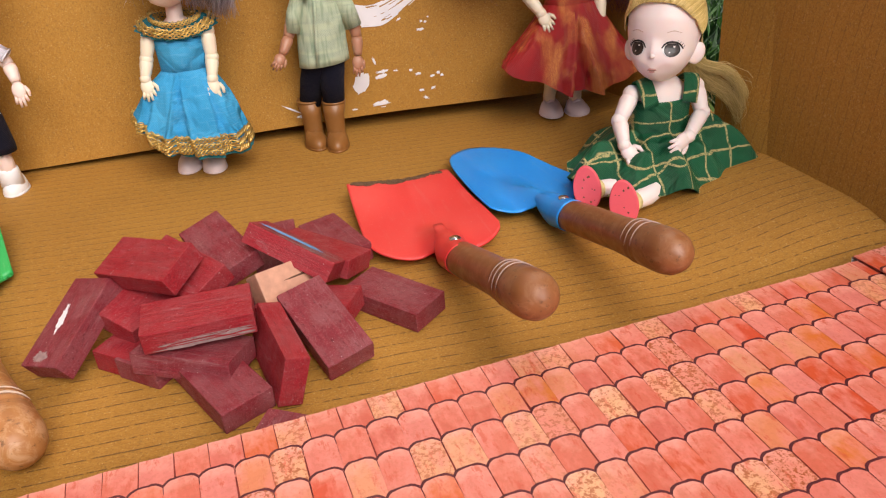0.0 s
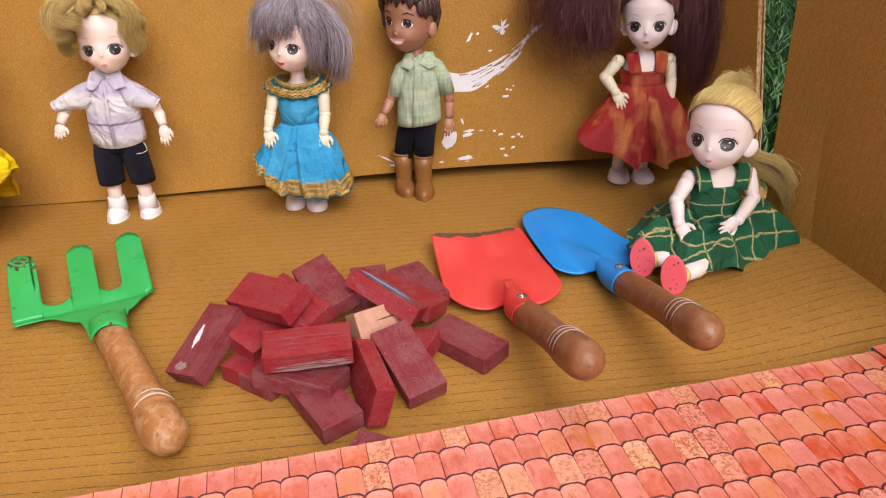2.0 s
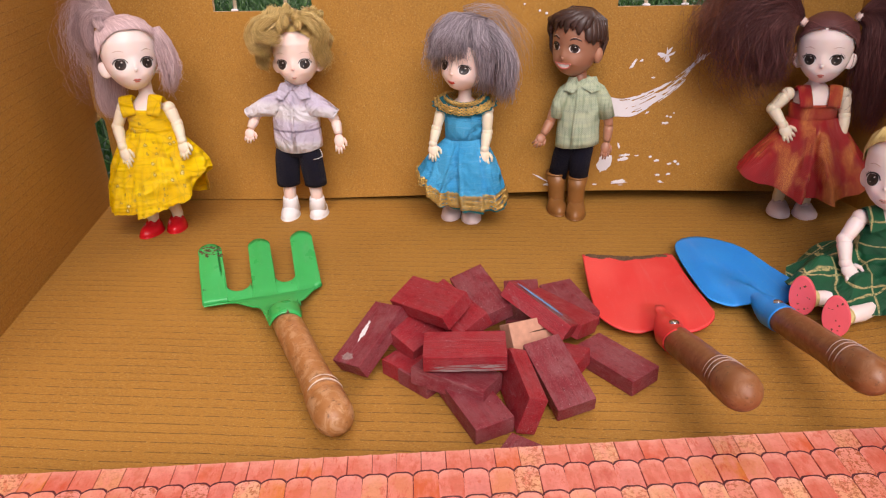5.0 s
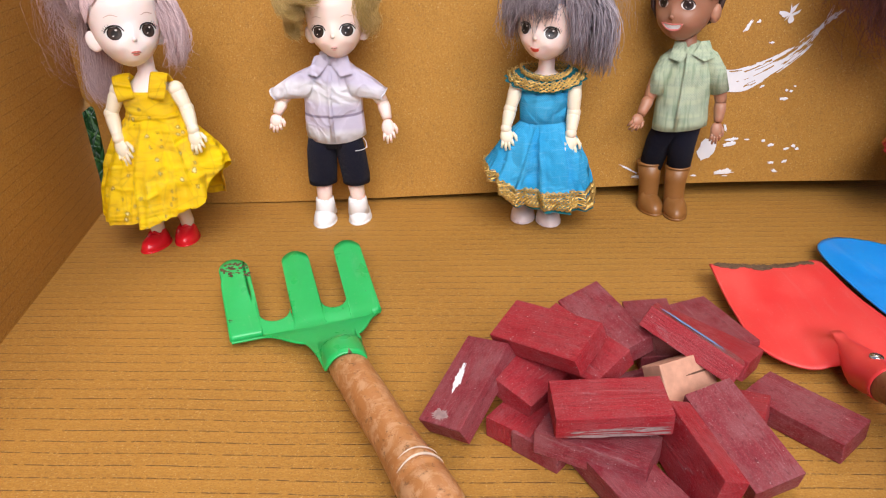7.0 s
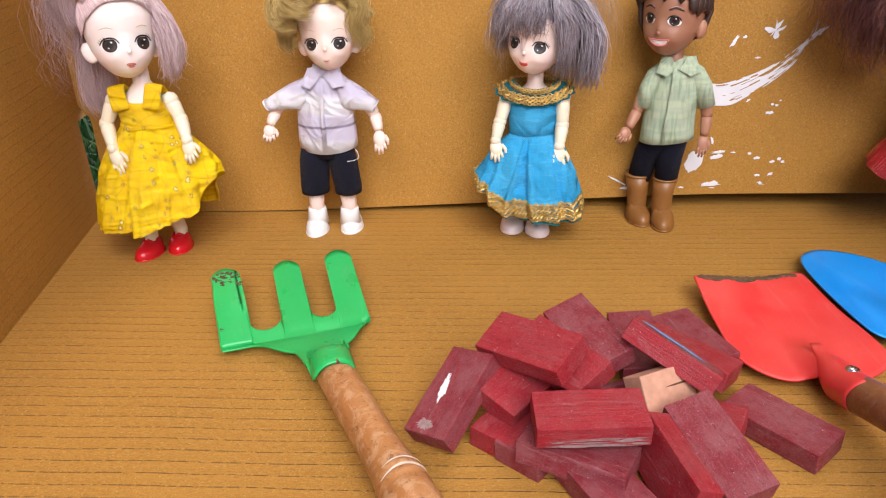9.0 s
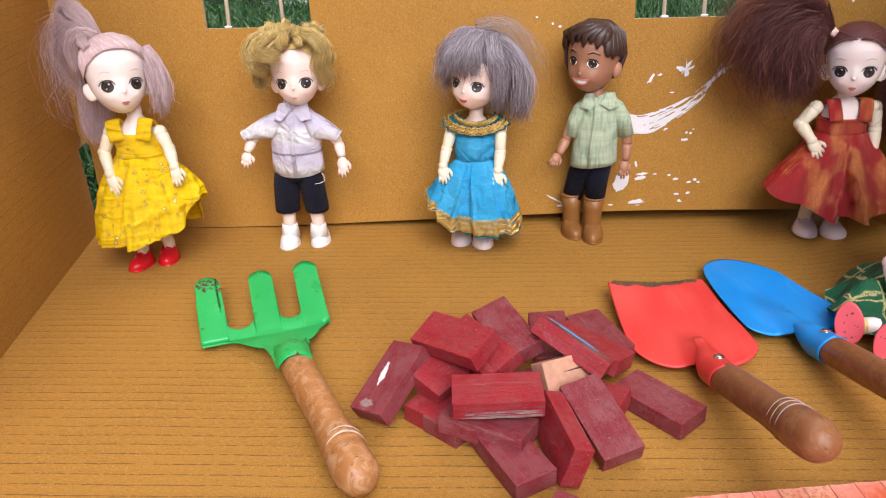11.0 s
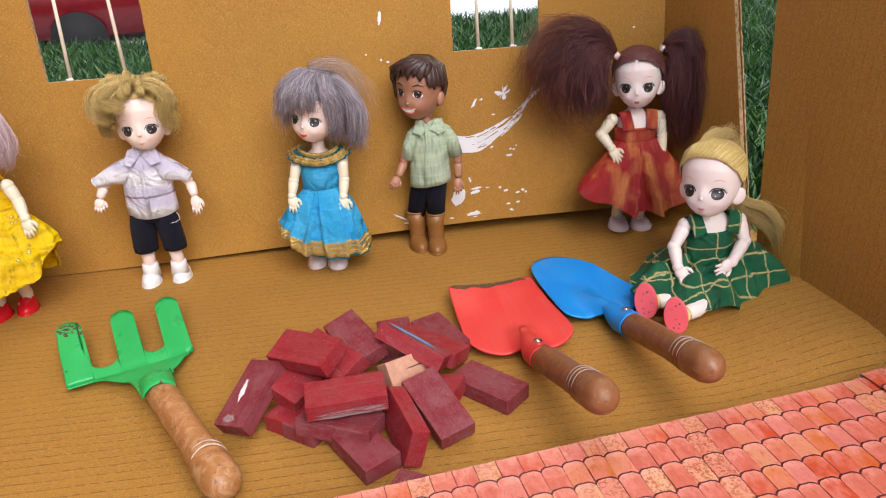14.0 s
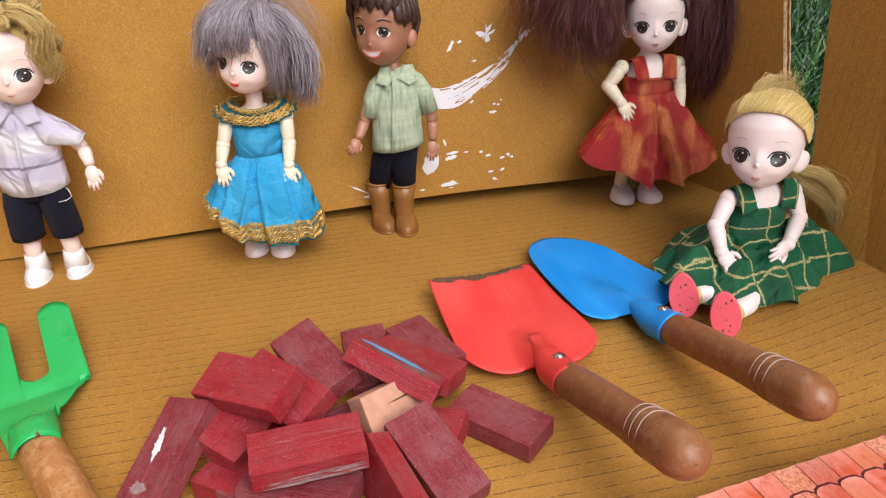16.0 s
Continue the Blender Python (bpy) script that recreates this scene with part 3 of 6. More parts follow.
RED_LABEL = "bright crimson painted wooden toy brick in a pile"
ON_EDGE = (0.0488, 0.0110, 0.0241)
toy_brick((0.2050, 0.4929, 0.0058, 0.8, 0.2, -47.7), MAROON, 1, size=(0.0475, 0.0240, 0.0110))
toy_brick((0.1684, 0.4676, 0.0138, 7.4, 16.4, -66.3), MAROON, 2, size=(0.0498, 0.0234, 0.0108))
toy_brick((0.1466, 0.4543, 0.0133, -17.3, 0, -76.5), CRIMSON, 3, size=ON_EDGE, label=RED_LABEL)
toy_brick((0.1202, 0.4485, 0.0066, 0.6, 2.0, -60.2), MAROON, 4)
brick = toy_brick((0.1136, 0.4718, 0.0271, 3.5, -0.3, 3.6), CRIMSON, 5, label=RED_LABEL)
scrape(brick, (-0.0235, 0.0235), -0.0121, (-0.0052, -0.0006), 26, 5, "grey scraped lower side")
brick = toy_brick((0.1086, 0.4653, 0.0119, -7.0, -0.5, -26.0), MAROON, 6)
toy_brick((0.0967, 0.4862, 0.0057, 0, 0, -127.6), MAROON, 7)
brick = toy_brick((0.0531, 0.4963, 0.0181, 12.1, 24.1, -120.0), MAROON, 8)
mark(brick, 0.00562, -0.001, -0.0035, 0.0070, 0.0019, 8, WHITE_PAINT, "white paint smear", 2.2)
mark(brick, 0.00562, 0.0195, -0.002, 0.0026, 0.0042, 0, GREY_SCRAPE, "grey scraped patch", 5.2)
toy_brick((0.0899, 0.5096, 0.0376, 20.8, -8.0, -40.2), CRIMSON, 9, label=RED_LABEL)
toy_brick((0.1207, 0.5383, 0.0253, 16.2, 6.3, -64.4), MAROON, 10)
brick = toy_brick((0.1595, 0.5189, 0.0278, -28.3, 21.8, -31.7), CRIMSON, 11, label=RED_LABEL)
mark(brick, 0.00578, -0.0030, -0.0015, 0.0155, 0.0030, 2, BLUE_MARK, "pale blue paint stripe", 3.1)
scrape(brick, (-0.0240, 0.0240), 0.00556, (-0.0115, 0.0060), 30, 7, "grey scraped upper face", True)
toy_brick((0.1725, 0.5378, 0.0140, -14.7, 6.3, -37.9), CRIMSON, 12, label=RED_LABEL)
toy_brick((0.1816, 0.5611, 0.0066, 3.0, -0.7, -69.9), MAROON, 13)
toy_brick((0.1490, 0.5500, 0.0115, 3, 4, -88), MAROON, 14)
toy_brick((0.1625, 0.4925, 0.0100, -4, -5, -26), CRIMSON, 15, label=RED_LABEL)
toy_brick((0.0880, 0.5085, 0.0190, 14, -6, 48), CRIMSON, 16, label=RED_LABEL)
toy_brick((0.0850, 0.4965, 0.0057, 0, 0, -126), CRIMSON, 17, label=RED_LABEL)
toy_brick((0.1040, 0.5130, 0.0285, 24, 2, -52), CRIMSON, 19, label=RED_LABEL)
toy_brick((0.1385, 0.5080, 0.0060, 0, 0, 20), MAROON, 20)
toy_brick((0.1404, 0.391, 0.0066, -1.5, 1.8, -117.7), MAROON, 18)
# one block of bare wood among them, with a saw cut
bare = toy_brick((0.1515, 0.5030, 0.0180, -34, 4, 30), BARE_WOOD, 77, size=(0.0300, 0.0130, 0.0200), label="bare pinkish wooden block wedged between red bricks")
bare.name = "bare_block"
bm = bmesh.new()
loft(bm, [[(x, -0.00654, 0.002 + y) for y in (-0.0004 * w, 0.0004 * w)] for x, w in ((-0.002, 0.2), (0.002, 1.0), (0.009, 1.3), (0.0155, 1.0))], 0, False)
part("saw_cut", bm, plain("dark_saw_cut", (0.10, 0.045, 0.025), 0.9), bare, "dark saw cut")


# ---- three garden hand tools ----
def blade_mesh(xs, low, high, lift, rows=16, shear=None, crease=None):
    """A pressed metal sheet: columns at xs (mm) between low(x) and high(x), lifted by lift(x, y); all in mm."""
    bm = bmesh.new()
    cols = []
    for x in xs:
        a, b = low(x), high(x)
        col = []
        for k in range(rows + 1):
            y = a + (b - a) * k / rows
            if crease is not None:
                c = min(max(crease, a + 0.2), b - 0.2)
                y = a + (c - a) * 2 * k / rows if 2 * k <= rows else c + (b - c) * (2 * k / rows - 1)
            xx = shear(x, y) if shear else x
            col.append(bm.verts.new((xx * 0.001, y * 0.001, lift(xx, y) * 0.001)))
        cols.append(col)
    for a, b in zip(cols, cols[1:]):
        for k in range(rows):
            bm.faces.new((a[k], b[k], b[k + 1], a[k + 1]))
    return bm


def sheet_part(name, bm, mat, parent, label=""):
    ob = part(name, bm, mat, parent, label)
    s = ob.modifiers.new("thickness", "SOLIDIFY")
    s.thickness, s.offset = 0.0011, 1.0
    return ob


def handle(parent, start, end, r0, r1, wood, ring_mat, rings, label):
    """A turned wooden grip from start to end, with grooves and a rounded butt."""
    a, b = Vector(start), Vector(end)
    length = (b - a).length
    prof = [(0.0, 0.90 * r0), (0.04, r0), (0.30, r0 * 1.02), (0.55, r0 * 0.98), (0.70, (r0 + r1) / 2), (0.735, r1 * 1.01), (0.745, r1 * 0.955), (0.757, r1 * 1.01),
            (0.772, r1 * 1.02), (0.782, r1 * 0.965), (0.795, r1 * 1.02), (0.86, r1 * 1.03), (0.90, r1 * 1.02), (0.935, r1 * 0.95), (0.962, r1 * 0.80), (0.982, r1 * 0.58), (0.994, r1 * 0.30), (1.0, r1 * 0.06)]
    bm = bmesh.new()
    tube(bm, [(0, 0, t * length) for t, r in prof], [r for t, r in prof], 0, 28, side=(1, 0, 0))
    ob = part("handle", bm, wood, parent, label)
    ob.matrix_parent_inverse = Matrix()
    ob.matrix_local = Matrix.Translation(a) @ (b - a).to_track_quat("Z", "Y").to_matrix().to_4x4()
    for t, arc0, arc1, wide in rings:
        bm = bmesh.new()
        n = 16
        pts = [(math.cos(q) * r1 * 1.03, math.sin(q) * r1 * 1.03, t * length + 0.0006 * math.sin(3 * q)) for q in (arc0 + (arc1 - arc0) * k / n for k in range(n + 1))]
        tube(bm, pts, [wide * (0.25 + 0.75 * math.sin(math.pi * k / n)) for k in range(n + 1)], 0, 6)
        part("painted_ring", bm, ring_mat, ob, "worn pale ring line")
    return ob


def rivet(parent, p, r=0.0023):
    bm = bmesh.new()
    ball(bm, p, (r, r, r * 0.55), 0, seg=14, rings=8)
    tube(bm, [(p[0], p[1], p[2] - 0.001), (p[0], p[1], p[2] + 0.0004)], r * 1.35, 0, 14)
    return part("rivet", bm, STEEL, parent, "bright steel rivet")


def hand_fork():
    root = new("hand_fork")
    tines = ((-46.5, 8.4, 125.5), (-10.5, 8.0, 123.5), (21.5, 8.2, 126.0))
    gaps = ((-29.0, 8.9, 62.0), (5.5, 7.4, 64.0))

    def high(x):
        for c, r, top in tines:
            if abs(x - c) <= r:
                return top - r + math.sqrt(max(0.0, r * r - (x - c) ** 2))
        for c, r, bot in gaps:
            if abs(x - c) <= r:
                return bot + r - math.sqrt(max(0.0, r * r - (x - c) ** 2))
        return 58.0

    def low(x):
        if x < -10:
            return 51.0 - 21.0 * ease(-40, -15, x) - 37.0 * ease(-17.5, -9.3, x)
        if x <= 10:
            return -7.0
        return -7.0 + 37.0 * ease(9.3, 13.0, x) + 24.0 * ease(12, 30, x)

    def lift(x, y):
        flat = 5.0 + (0.170 * (y - 53) if y > 53 else 0.15 * (53 - y)) - 1.2 * math.exp(-((y - 53) / 5) ** 2)
        for c, r, top in tines:
            d = (x - c - 0.06 * (c + 10) * max(0, y - 60) / 60) / r
            if y > 60 and abs(d) < 1.3:
                flat += 1.2 * math.exp(-(d * 1.4) ** 2) * ease(66, 96, y)
        wrap = 12.0 + math.sqrt(max(1.0, 10.6 ** 2 - x * x))
        k = ease(30, 6, y) if abs(x) < 18 else 0.0
        return flat * (1 - k) + wrap * k

    xs = set(fine(-55, 30.1, 1.6))
    for c, r, _ in tines + gaps:
        for k in range(13):
            xs.add(c - r * math.cos(math.pi * k / 12) * 0.9999)
    bm = blade_mesh(sorted(xs), low, high, lift, 26, lambda x, y: x + 0.06 * (x + 10) * max(0, y - 60) / 60, 53.0)
    head = sheet_part("tine_head", bm, GREEN_PAINT, root, "bright green enamelled fork head")
    rnd = random.Random(4)
    bm = bmesh.new()
    for k in range(46):
        a, q = rnd.random() ** 0.6, rnd.uniform(-0.2, 1)
        x, y = -50 + 9.5 * rnd.uniform(-1, 1) * a + 2.5, 121 - 17 * rnd.random() * a
        ball(bm, (x * 0.001, y * 0.001, (lift(x, y) + 1.1) * 0.001), (rnd.uniform(0.0004, 0.0016), rnd.uniform(0.0004, 0.0019), 0.0004), 0, seg=7, rings=5)
    part("rust_spots", bm, SOIL, head, "dark soil and rust spots")
    # a dark strip on the socket stands in for the shade inside its slit
    bm = bmesh.new()
    tube(bm, [(0.0010, 0.013, 0.0212), (0.0014, 0.003, 0.0229), (0.0018, -0.0072, 0.0231)], [0.0002, 0.0006, 0.0011], 0, 8, 0.6)
    part("socket_slit", bm, SOIL, head, "dark strip for the shade in the open slit of the socket")
    handle(root, (0.0, 0.003, 0.0122), (0.0179, -0.1190, 0.0122), 0.0098, 0.0113, WOOD_PALE, PALE_RING,
           ((0.713, 0.4, 2.2, 0.0004), (0.748, 0.2, 2.5, 0.0006)), "worn pale wooden grip")
    root.matrix_world = pose(-0.010, 0.522, 0.0005, 0, 0, 20.7)
    return tagged(root, "small green hand fork with a worn wooden handle", "hand fork", "garden tools")


def ferrule(parent, a, b, c, mat):
    """The socket that wraps the grip: swells out of the blade's ridge at a, full at b, open at c; in millimetres."""
    a, b, c = Vector(a), Vector(b), Vector(c)
    bm = bmesh.new()
    rows = []
    for t in np.linspace(0, 1, 16):
        p = a.lerp(b, t / 0.6) if t < 0.6 else b.lerp(c, (t - 0.6) / 0.4)
        k = ease(0, 0.62, t)
        w, h = 3.0 + 6.9 * k, 0.6 + 9.2 * k
        rows.append([(p + Vector((w * math.cos(q), 0, h * math.sin(q)))) * 0.001 for q in (2 * math.pi * j / 28 for j in range(28))])
    rows.append([(c + Vector((9.4 * math.cos(q), 0.2, 9.3 * math.sin(q)))) * 0.001 for q in (2 * math.pi * j / 28 for j in range(28))])
    loft(bm, rows, 0, True, True, False)
    return part("ferrule", bm, mat, parent)


def square_shovel():
    root = new("hand_shovel")

    def high(x):
        return 109.0 + 0.17 * (x + 8) - 0.6 * ease(33, 39, x) * 6 + 0.5 * noise.noise((x * 0.3, 2, 5))

    def low(x):
        y = 8.0
        if x < -18:
            y = 8.0 + 26 * (1 - math.sqrt(max(0, 1 - (min(1, (-18 - x) / 25.6)) ** 2)))
        elif x > 14:
            y = 8.0 + 22 * (1 - math.sqrt(max(0, 1 - (min(1, (x - 14) / 23.2)) ** 2)))
        return y - 5.0 * (1 - ease(4.0, 12.0, abs(x)))

    def lift(x, y):
        s = (x + 4) / 40
        flat = 4.5 + 5.0 * s * s * (1 - 0.85 * ease(40, 100, y)) + (6 * ease(40, 110, y) * max(0, -s)) + 3.0 * ease(60, 110, y)
        ridge = 13.0 * math.exp(-(x / (7.5 + 0.10 * max(0, y))) ** 2) * ease(48, 4, y)
        return flat + ridge

    bm = blade_mesh(fine(-43.5, 37, 1.5), low, high, lift, 34, lambda x, y: x - (0.10 * max(0, y - 25) * ease(0, 37, x)))
    head = sheet_part("blade", bm, RED_PAINT, root, "bright red enamelled blade, scuffed")
    ferrule(head, (0.0, 30, 13.5), (0.4, -4, 12.2), (1.1, -22, 18.4), RED_PAINT)
    bm = bmesh.new()
    rnd = random.Random(11)
    for k in range(420):
        x = -40 + 62 * rnd.random()
        edge = 5.2 * (0.30 + 0.65 * max(0, noise.noise((x * 0.11, 3.3, 0)) + 0.45))
        y = high(x) - rnd.random() * edge
        r = rnd.uniform(0.5, 1.5)
        ball(bm, (x * 0.001, y * 0.001, (lift(x, y) + 1.2) * 0.001), (r * 0.0012, r * 0.001, r * 0.0006), 0, seg=7, rings=5)
    part("dried_soil", bm, SOIL, head, "crust of dry brown soil on the edge")
    handle(root, (0.0005, -0.008, 0.0133), (0.0066, -0.1213, 0.0552), 0.0092, 0.0103, WOOD_DARK, GREY_RING,
           ((0.70, 0.4, 2.9, 0.0003), (0.735, 0.3, 3.1, 0.00035), (0.775, 0.3, 3.0, 0.00035)), "varnished brown wooden grip")
    rivet(root, (0.001, -0.006, 0.0228))
    root.matrix_world = pose(0.2421, 0.5200, 0.0, 0, 0, 1.5)
    return tagged(root, "square red hand shovel with a brown wooden handle", "hand shovel", "garden tools")


def pointed_trowel():
    root = new("hand_trowel")

    def high(x):
        return 21.5 + float(np.interp(x - 12, (-44.5, -42, -39.5, -36, -31.5, -26, -19, -12, -6, 1, 8, 14, 18.5, 21.5, 24, 26), (13, 36, 60, 77, 89, 97, 103, 106, 106, 102, 94, 83, 70, 50, 32, 20)))

    def low(x):
        y = 14.0 + float(np.interp(x - 12, (-44.5, -41, -34, -20, 8, 16, 23, 26), (12.5, 8.5, 6.0, 4.0, 3.0, 5.5, 12, 19.5)))
        return y - 6.0 * (1 - ease(4.0, 12.0, abs(x)))

    def lift(x, y):
        s = (x - 3) / 35
        flat = 3.2 + 7.0 * s * s + 2.0 * ease(50, 105, y)
        ridge = 13.0 * math.exp(-(x / (7.5 + 0.05 * max(0, y))) ** 2) * ease(76, 8, y)
        return flat + ridge

    bm = blade_mesh(fine(-32.5, 38, 1.4), low, high, lift, 34)
    head = sheet_part("blade", bm, BLUE_PAINT, root, "bright blue enamelled pointed blade")
    ferrule(head, (1.0, 36, 12.0), (-0.4, -2, 11.8), (-1.9, -17, 16.0), BLUE_PAINT)
    handle(root, (0.000, -0.008, 0.0130), (-0.0206, -0.1269, 0.0503), 0.0092, 0.0103, WOOD_DARK, GREY_RING,
           ((0.70, 0.4, 2.9, 0.0003), (0.735, 0.3, 3.1, 0.00035), (0.775, 0.3, 3.0, 0.00035)), "varnished brown wooden grip")
    rivet(root, (-0.0005, -0.006, 0.0226))
    root.matrix_world = pose(0.3146, 0.5477, 0.0, 0, 0, 12.2)
    return tagged(root, "pointed blue hand trowel with a brown wooden handle", "hand trowel", "garden tools")


PALE_RING = plain("worn_white_ring_paint", (0.62, 0.48, 0.37), 0.6, vary=0.25, scale=300)
GREY_RING = plain("worn_grey_ring_paint", (0.38, 0.27, 0.23), 0.6, vary=0.25, scale=300)
hand_fork()
square_shovel()
pointed_trowel()


# ---- dolls: each one mesh, built in millimetres, facing -y ----
def fabric(name, base, light, rough=0.75, weave=900, pattern=None, sheen=0.04, crumple=0.6, thread_mix=0.35, stretch=None):
    m = Nodes(name, rough)
    c = m.mix(m.ramp(m.noise(38, 4), [(0.3, 0.0), (0.7, 1.0)]), base, light)
    thread = m.math("MULTIPLY", m.math("SINE", m.math("MULTIPLY", m.axis(2), weave * 6.3)), m.math("SINE", m.math("MULTIPLY", m.axis(0), weave * 6.3)))
    c = m.mix(m.ramp(thread, [(0.1, 0.0), (0.8, thread_mix)]), c, tuple(v * 0.45 for v in base))
    if pattern:
        c = pattern(m, c)
    m.colour(c)
    m.b.inputs["Sheen Weight"].default_value = min(sheen, 0.05)
    m.b.inputs["Specular IOR Level"].default_value = 0.5 if rough < 0.6 else 0.15
    fine = m.math("ADD", m.math("MULTIPLY", thread, 0.12), m.math("MULTIPLY", m.noise(160, 4, 0.6, stretch=stretch), 0.45))
    m.bump(m.math("ADD", fine, m.math("MULTIPLY", m.noise(58, 3, 0.5, warp=1.0, stretch=stretch), 2.2 * crumple)), 0.0024, 0.9)
    return m.mat


def flowers(m, c):
    d = m.cells(130)
    c = m.mix(m.ramp(m.cells(70, "DISTANCE_TO_EDGE"), [(0.010, 0.22), (0.04, 0.0)]), c, (0.26, 0.13, 0.01))
    c = m.mix(m.ramp(m.noise(330, 3, 0.6, stretch=(0.12, 0.12, 1)), [(0.50, 0.0), (0.68, 0.40)]), c, (0.62, 0.31, 0.001))
    star = m.math("ADD", d, m.math("MULTIPLY", m.noise(900, 2), 0.42))
    c = m.mix(m.ramp(star, [(0.40, 0.75), (0.46, 0.0)]), c, (0.36, 0.18, 0.01))
    return m.mix(m.ramp(star, [(0.31, 1.0), (0.37, 0.0)]), c, (0.86, 0.72, 0.36))


def gold_grid(m, c):
    warp = m.math("MULTIPLY", m.noise(45, 2), 0.010)
    sel = None
    for i, step in ((0, 0.0185), (1, 0.0200), (2, 0.0180)):
        w = m.math("ABSOLUTE", m.math("SUBTRACT", m.math("FRACT", m.math("DIVIDE", m.math("ADD", m.axis(i), warp), step)), 0.5))
        line = m.ramp(w, [(0.022, 1.0), (0.040, 0.0)])
        sel = line if sel is None else m.math("MAXIMUM", sel, line)
    sel = m.math("MULTIPLY", sel, m.ramp(m.noise(900, 2), [(0.34, 0.1), (0.52, 0.9)]))
    return m.mix(sel, c, (0.66, 0.55, 0.24))


def painted_gold_sheen(m, c):
    # the silk's gold sheen on its folds, put into the colour as noise blotches
    return m.mix(m.math("MULTIPLY", m.ramp(m.noise(42, 3, 0.5, warp=0.4, stretch=(1.6, 1.6, 0.5)), [(0.46, 0.0), (0.66, 0.85)]), m.ramp(m.noise(1500, 1), [(0.40, 0.25), (0.58, 1.0)])), c, (0.82, 0.34, 0.09))


def slub(m, c):
    a = m.ramp(m.noise(420, 3, 0.6, stretch=(0.10, 0.10, 1)), [(0.42, 0.0), (0.60, 0.6)])
    c = m.mix(a, c, (0.58, 0.66, 0.44))
    return m.mix(m.ramp(m.noise(420, 3, 0.6, stretch=(1, 1, 0.12)), [(0.48, 0.0), (0.64, 0.45)]), c, (0.13, 0.25, 0.15))


def slub_blue(m, c):
    c = m.mix(m.ramp(m.noise(800, 3, 0.6, stretch=(0.10, 0.10, 1)), [(0.54, 0.0), (0.72, 0.35)]), c, (0.22, 0.56, 0.82))
    return m.mix(m.ramp(m.noise(800, 3, 0.6, stretch=(1, 1, 0.10)), [(0.56, 0.0), (0.72, 0.25)]), c, (0.20, 0.54, 0.82))


def soft_stripe(m, c):
    w = m.math("FRACT", m.math("DIVIDE", m.math("ADD", m.axis(2), m.math("MULTIPLY", m.axis(0), 0.12)), 0.033))
    c = m.mix(m.ramp(w, [(0.20, 0.0), (0.34, 0.55), (0.78, 0.55), (0.92, 0.0)]), c, (0.56, 0.48, 0.70))
    w2 = m.math("FRACT", m.math("DIVIDE", m.math("ADD", m.axis(2), 0.0045), 0.0460))
    return m.mix(m.ramp(w2, [(0.0, 0.0), (0.905, 0.0), (0.92, 0.8), (0.945, 0.8), (0.96, 0.0)]), c, (0.22, 0.17, 0.26))


def hair_mat(name, dark, light, rough=0.42):
    m = Nodes(name, rough)
    g = m.t.nodes.new("ShaderNodeNewGeometry").outputs["Random Per Island"]
    c = m.ramp(g, [(0.0, dark), (0.6, tuple((a + b) / 2 for a, b in zip(dark, light))), (1.0, light)])
    m.colour(m.mix(m.ramp(m.noise(700, 2, stretch=(1, 1, 0.1)), [(0.35, 0.0), (0.7, 0.35)]), c, dark))
    m.b.inputs["Specular IOR Level"].default_value = 0.35
    return m.mat


def skin(name, c, rough=0.42):
    m = Nodes(name, rough)
    m.colour(m.mix(m.ramp(m.noise(70, 3), [(0.35, 0.0), (0.7, 0.5)]), c, tuple(v * k for v, k in zip(c, (1.0, 0.94, 0.90)))))
    m.b.inputs["Subsurface Weight"].default_value = 0.15
    m.b.inputs["Subsurface Radius"].default_value = (0.003, 0.0012, 0.0008)
    return m.mat


SKIN = skin("pale_vinyl", (0.86, 0.68, 0.61))
SKIN_WHITE = skin("white_vinyl", (0.90, 0.79, 0.755))
IVORY = skin("ivory_plastic", (0.80, 0.72, 0.55))
SKIN_TAN = skin("brown_vinyl", (0.35, 0.165, 0.098))
EYE_BLACK = plain("eye_black", (0.006, 0.005, 0.005), 0.35)
EYE_BROWN = plain("eye_brown", (0.040, 0.026, 0.022), 0.35, vary=0.4, scale=500)
EYE_WHITE = plain("eye_white", (0.82, 0.80, 0.78), 0.2)
LIP = plain("lip_pink", (0.66, 0.20, 0.17), 0.4)
LIP_RED = plain("lip_red", (0.62, 0.06, 0.035), 0.35)
BROW_PALE = plain("brow_pale", (0.56, 0.38, 0.30), 0.6)
BROW = plain("brow_brown", (0.28, 0.15, 0.10), 0.6)
BLUSH = plain("blush", (0.80, 0.47, 0.42), 0.5)


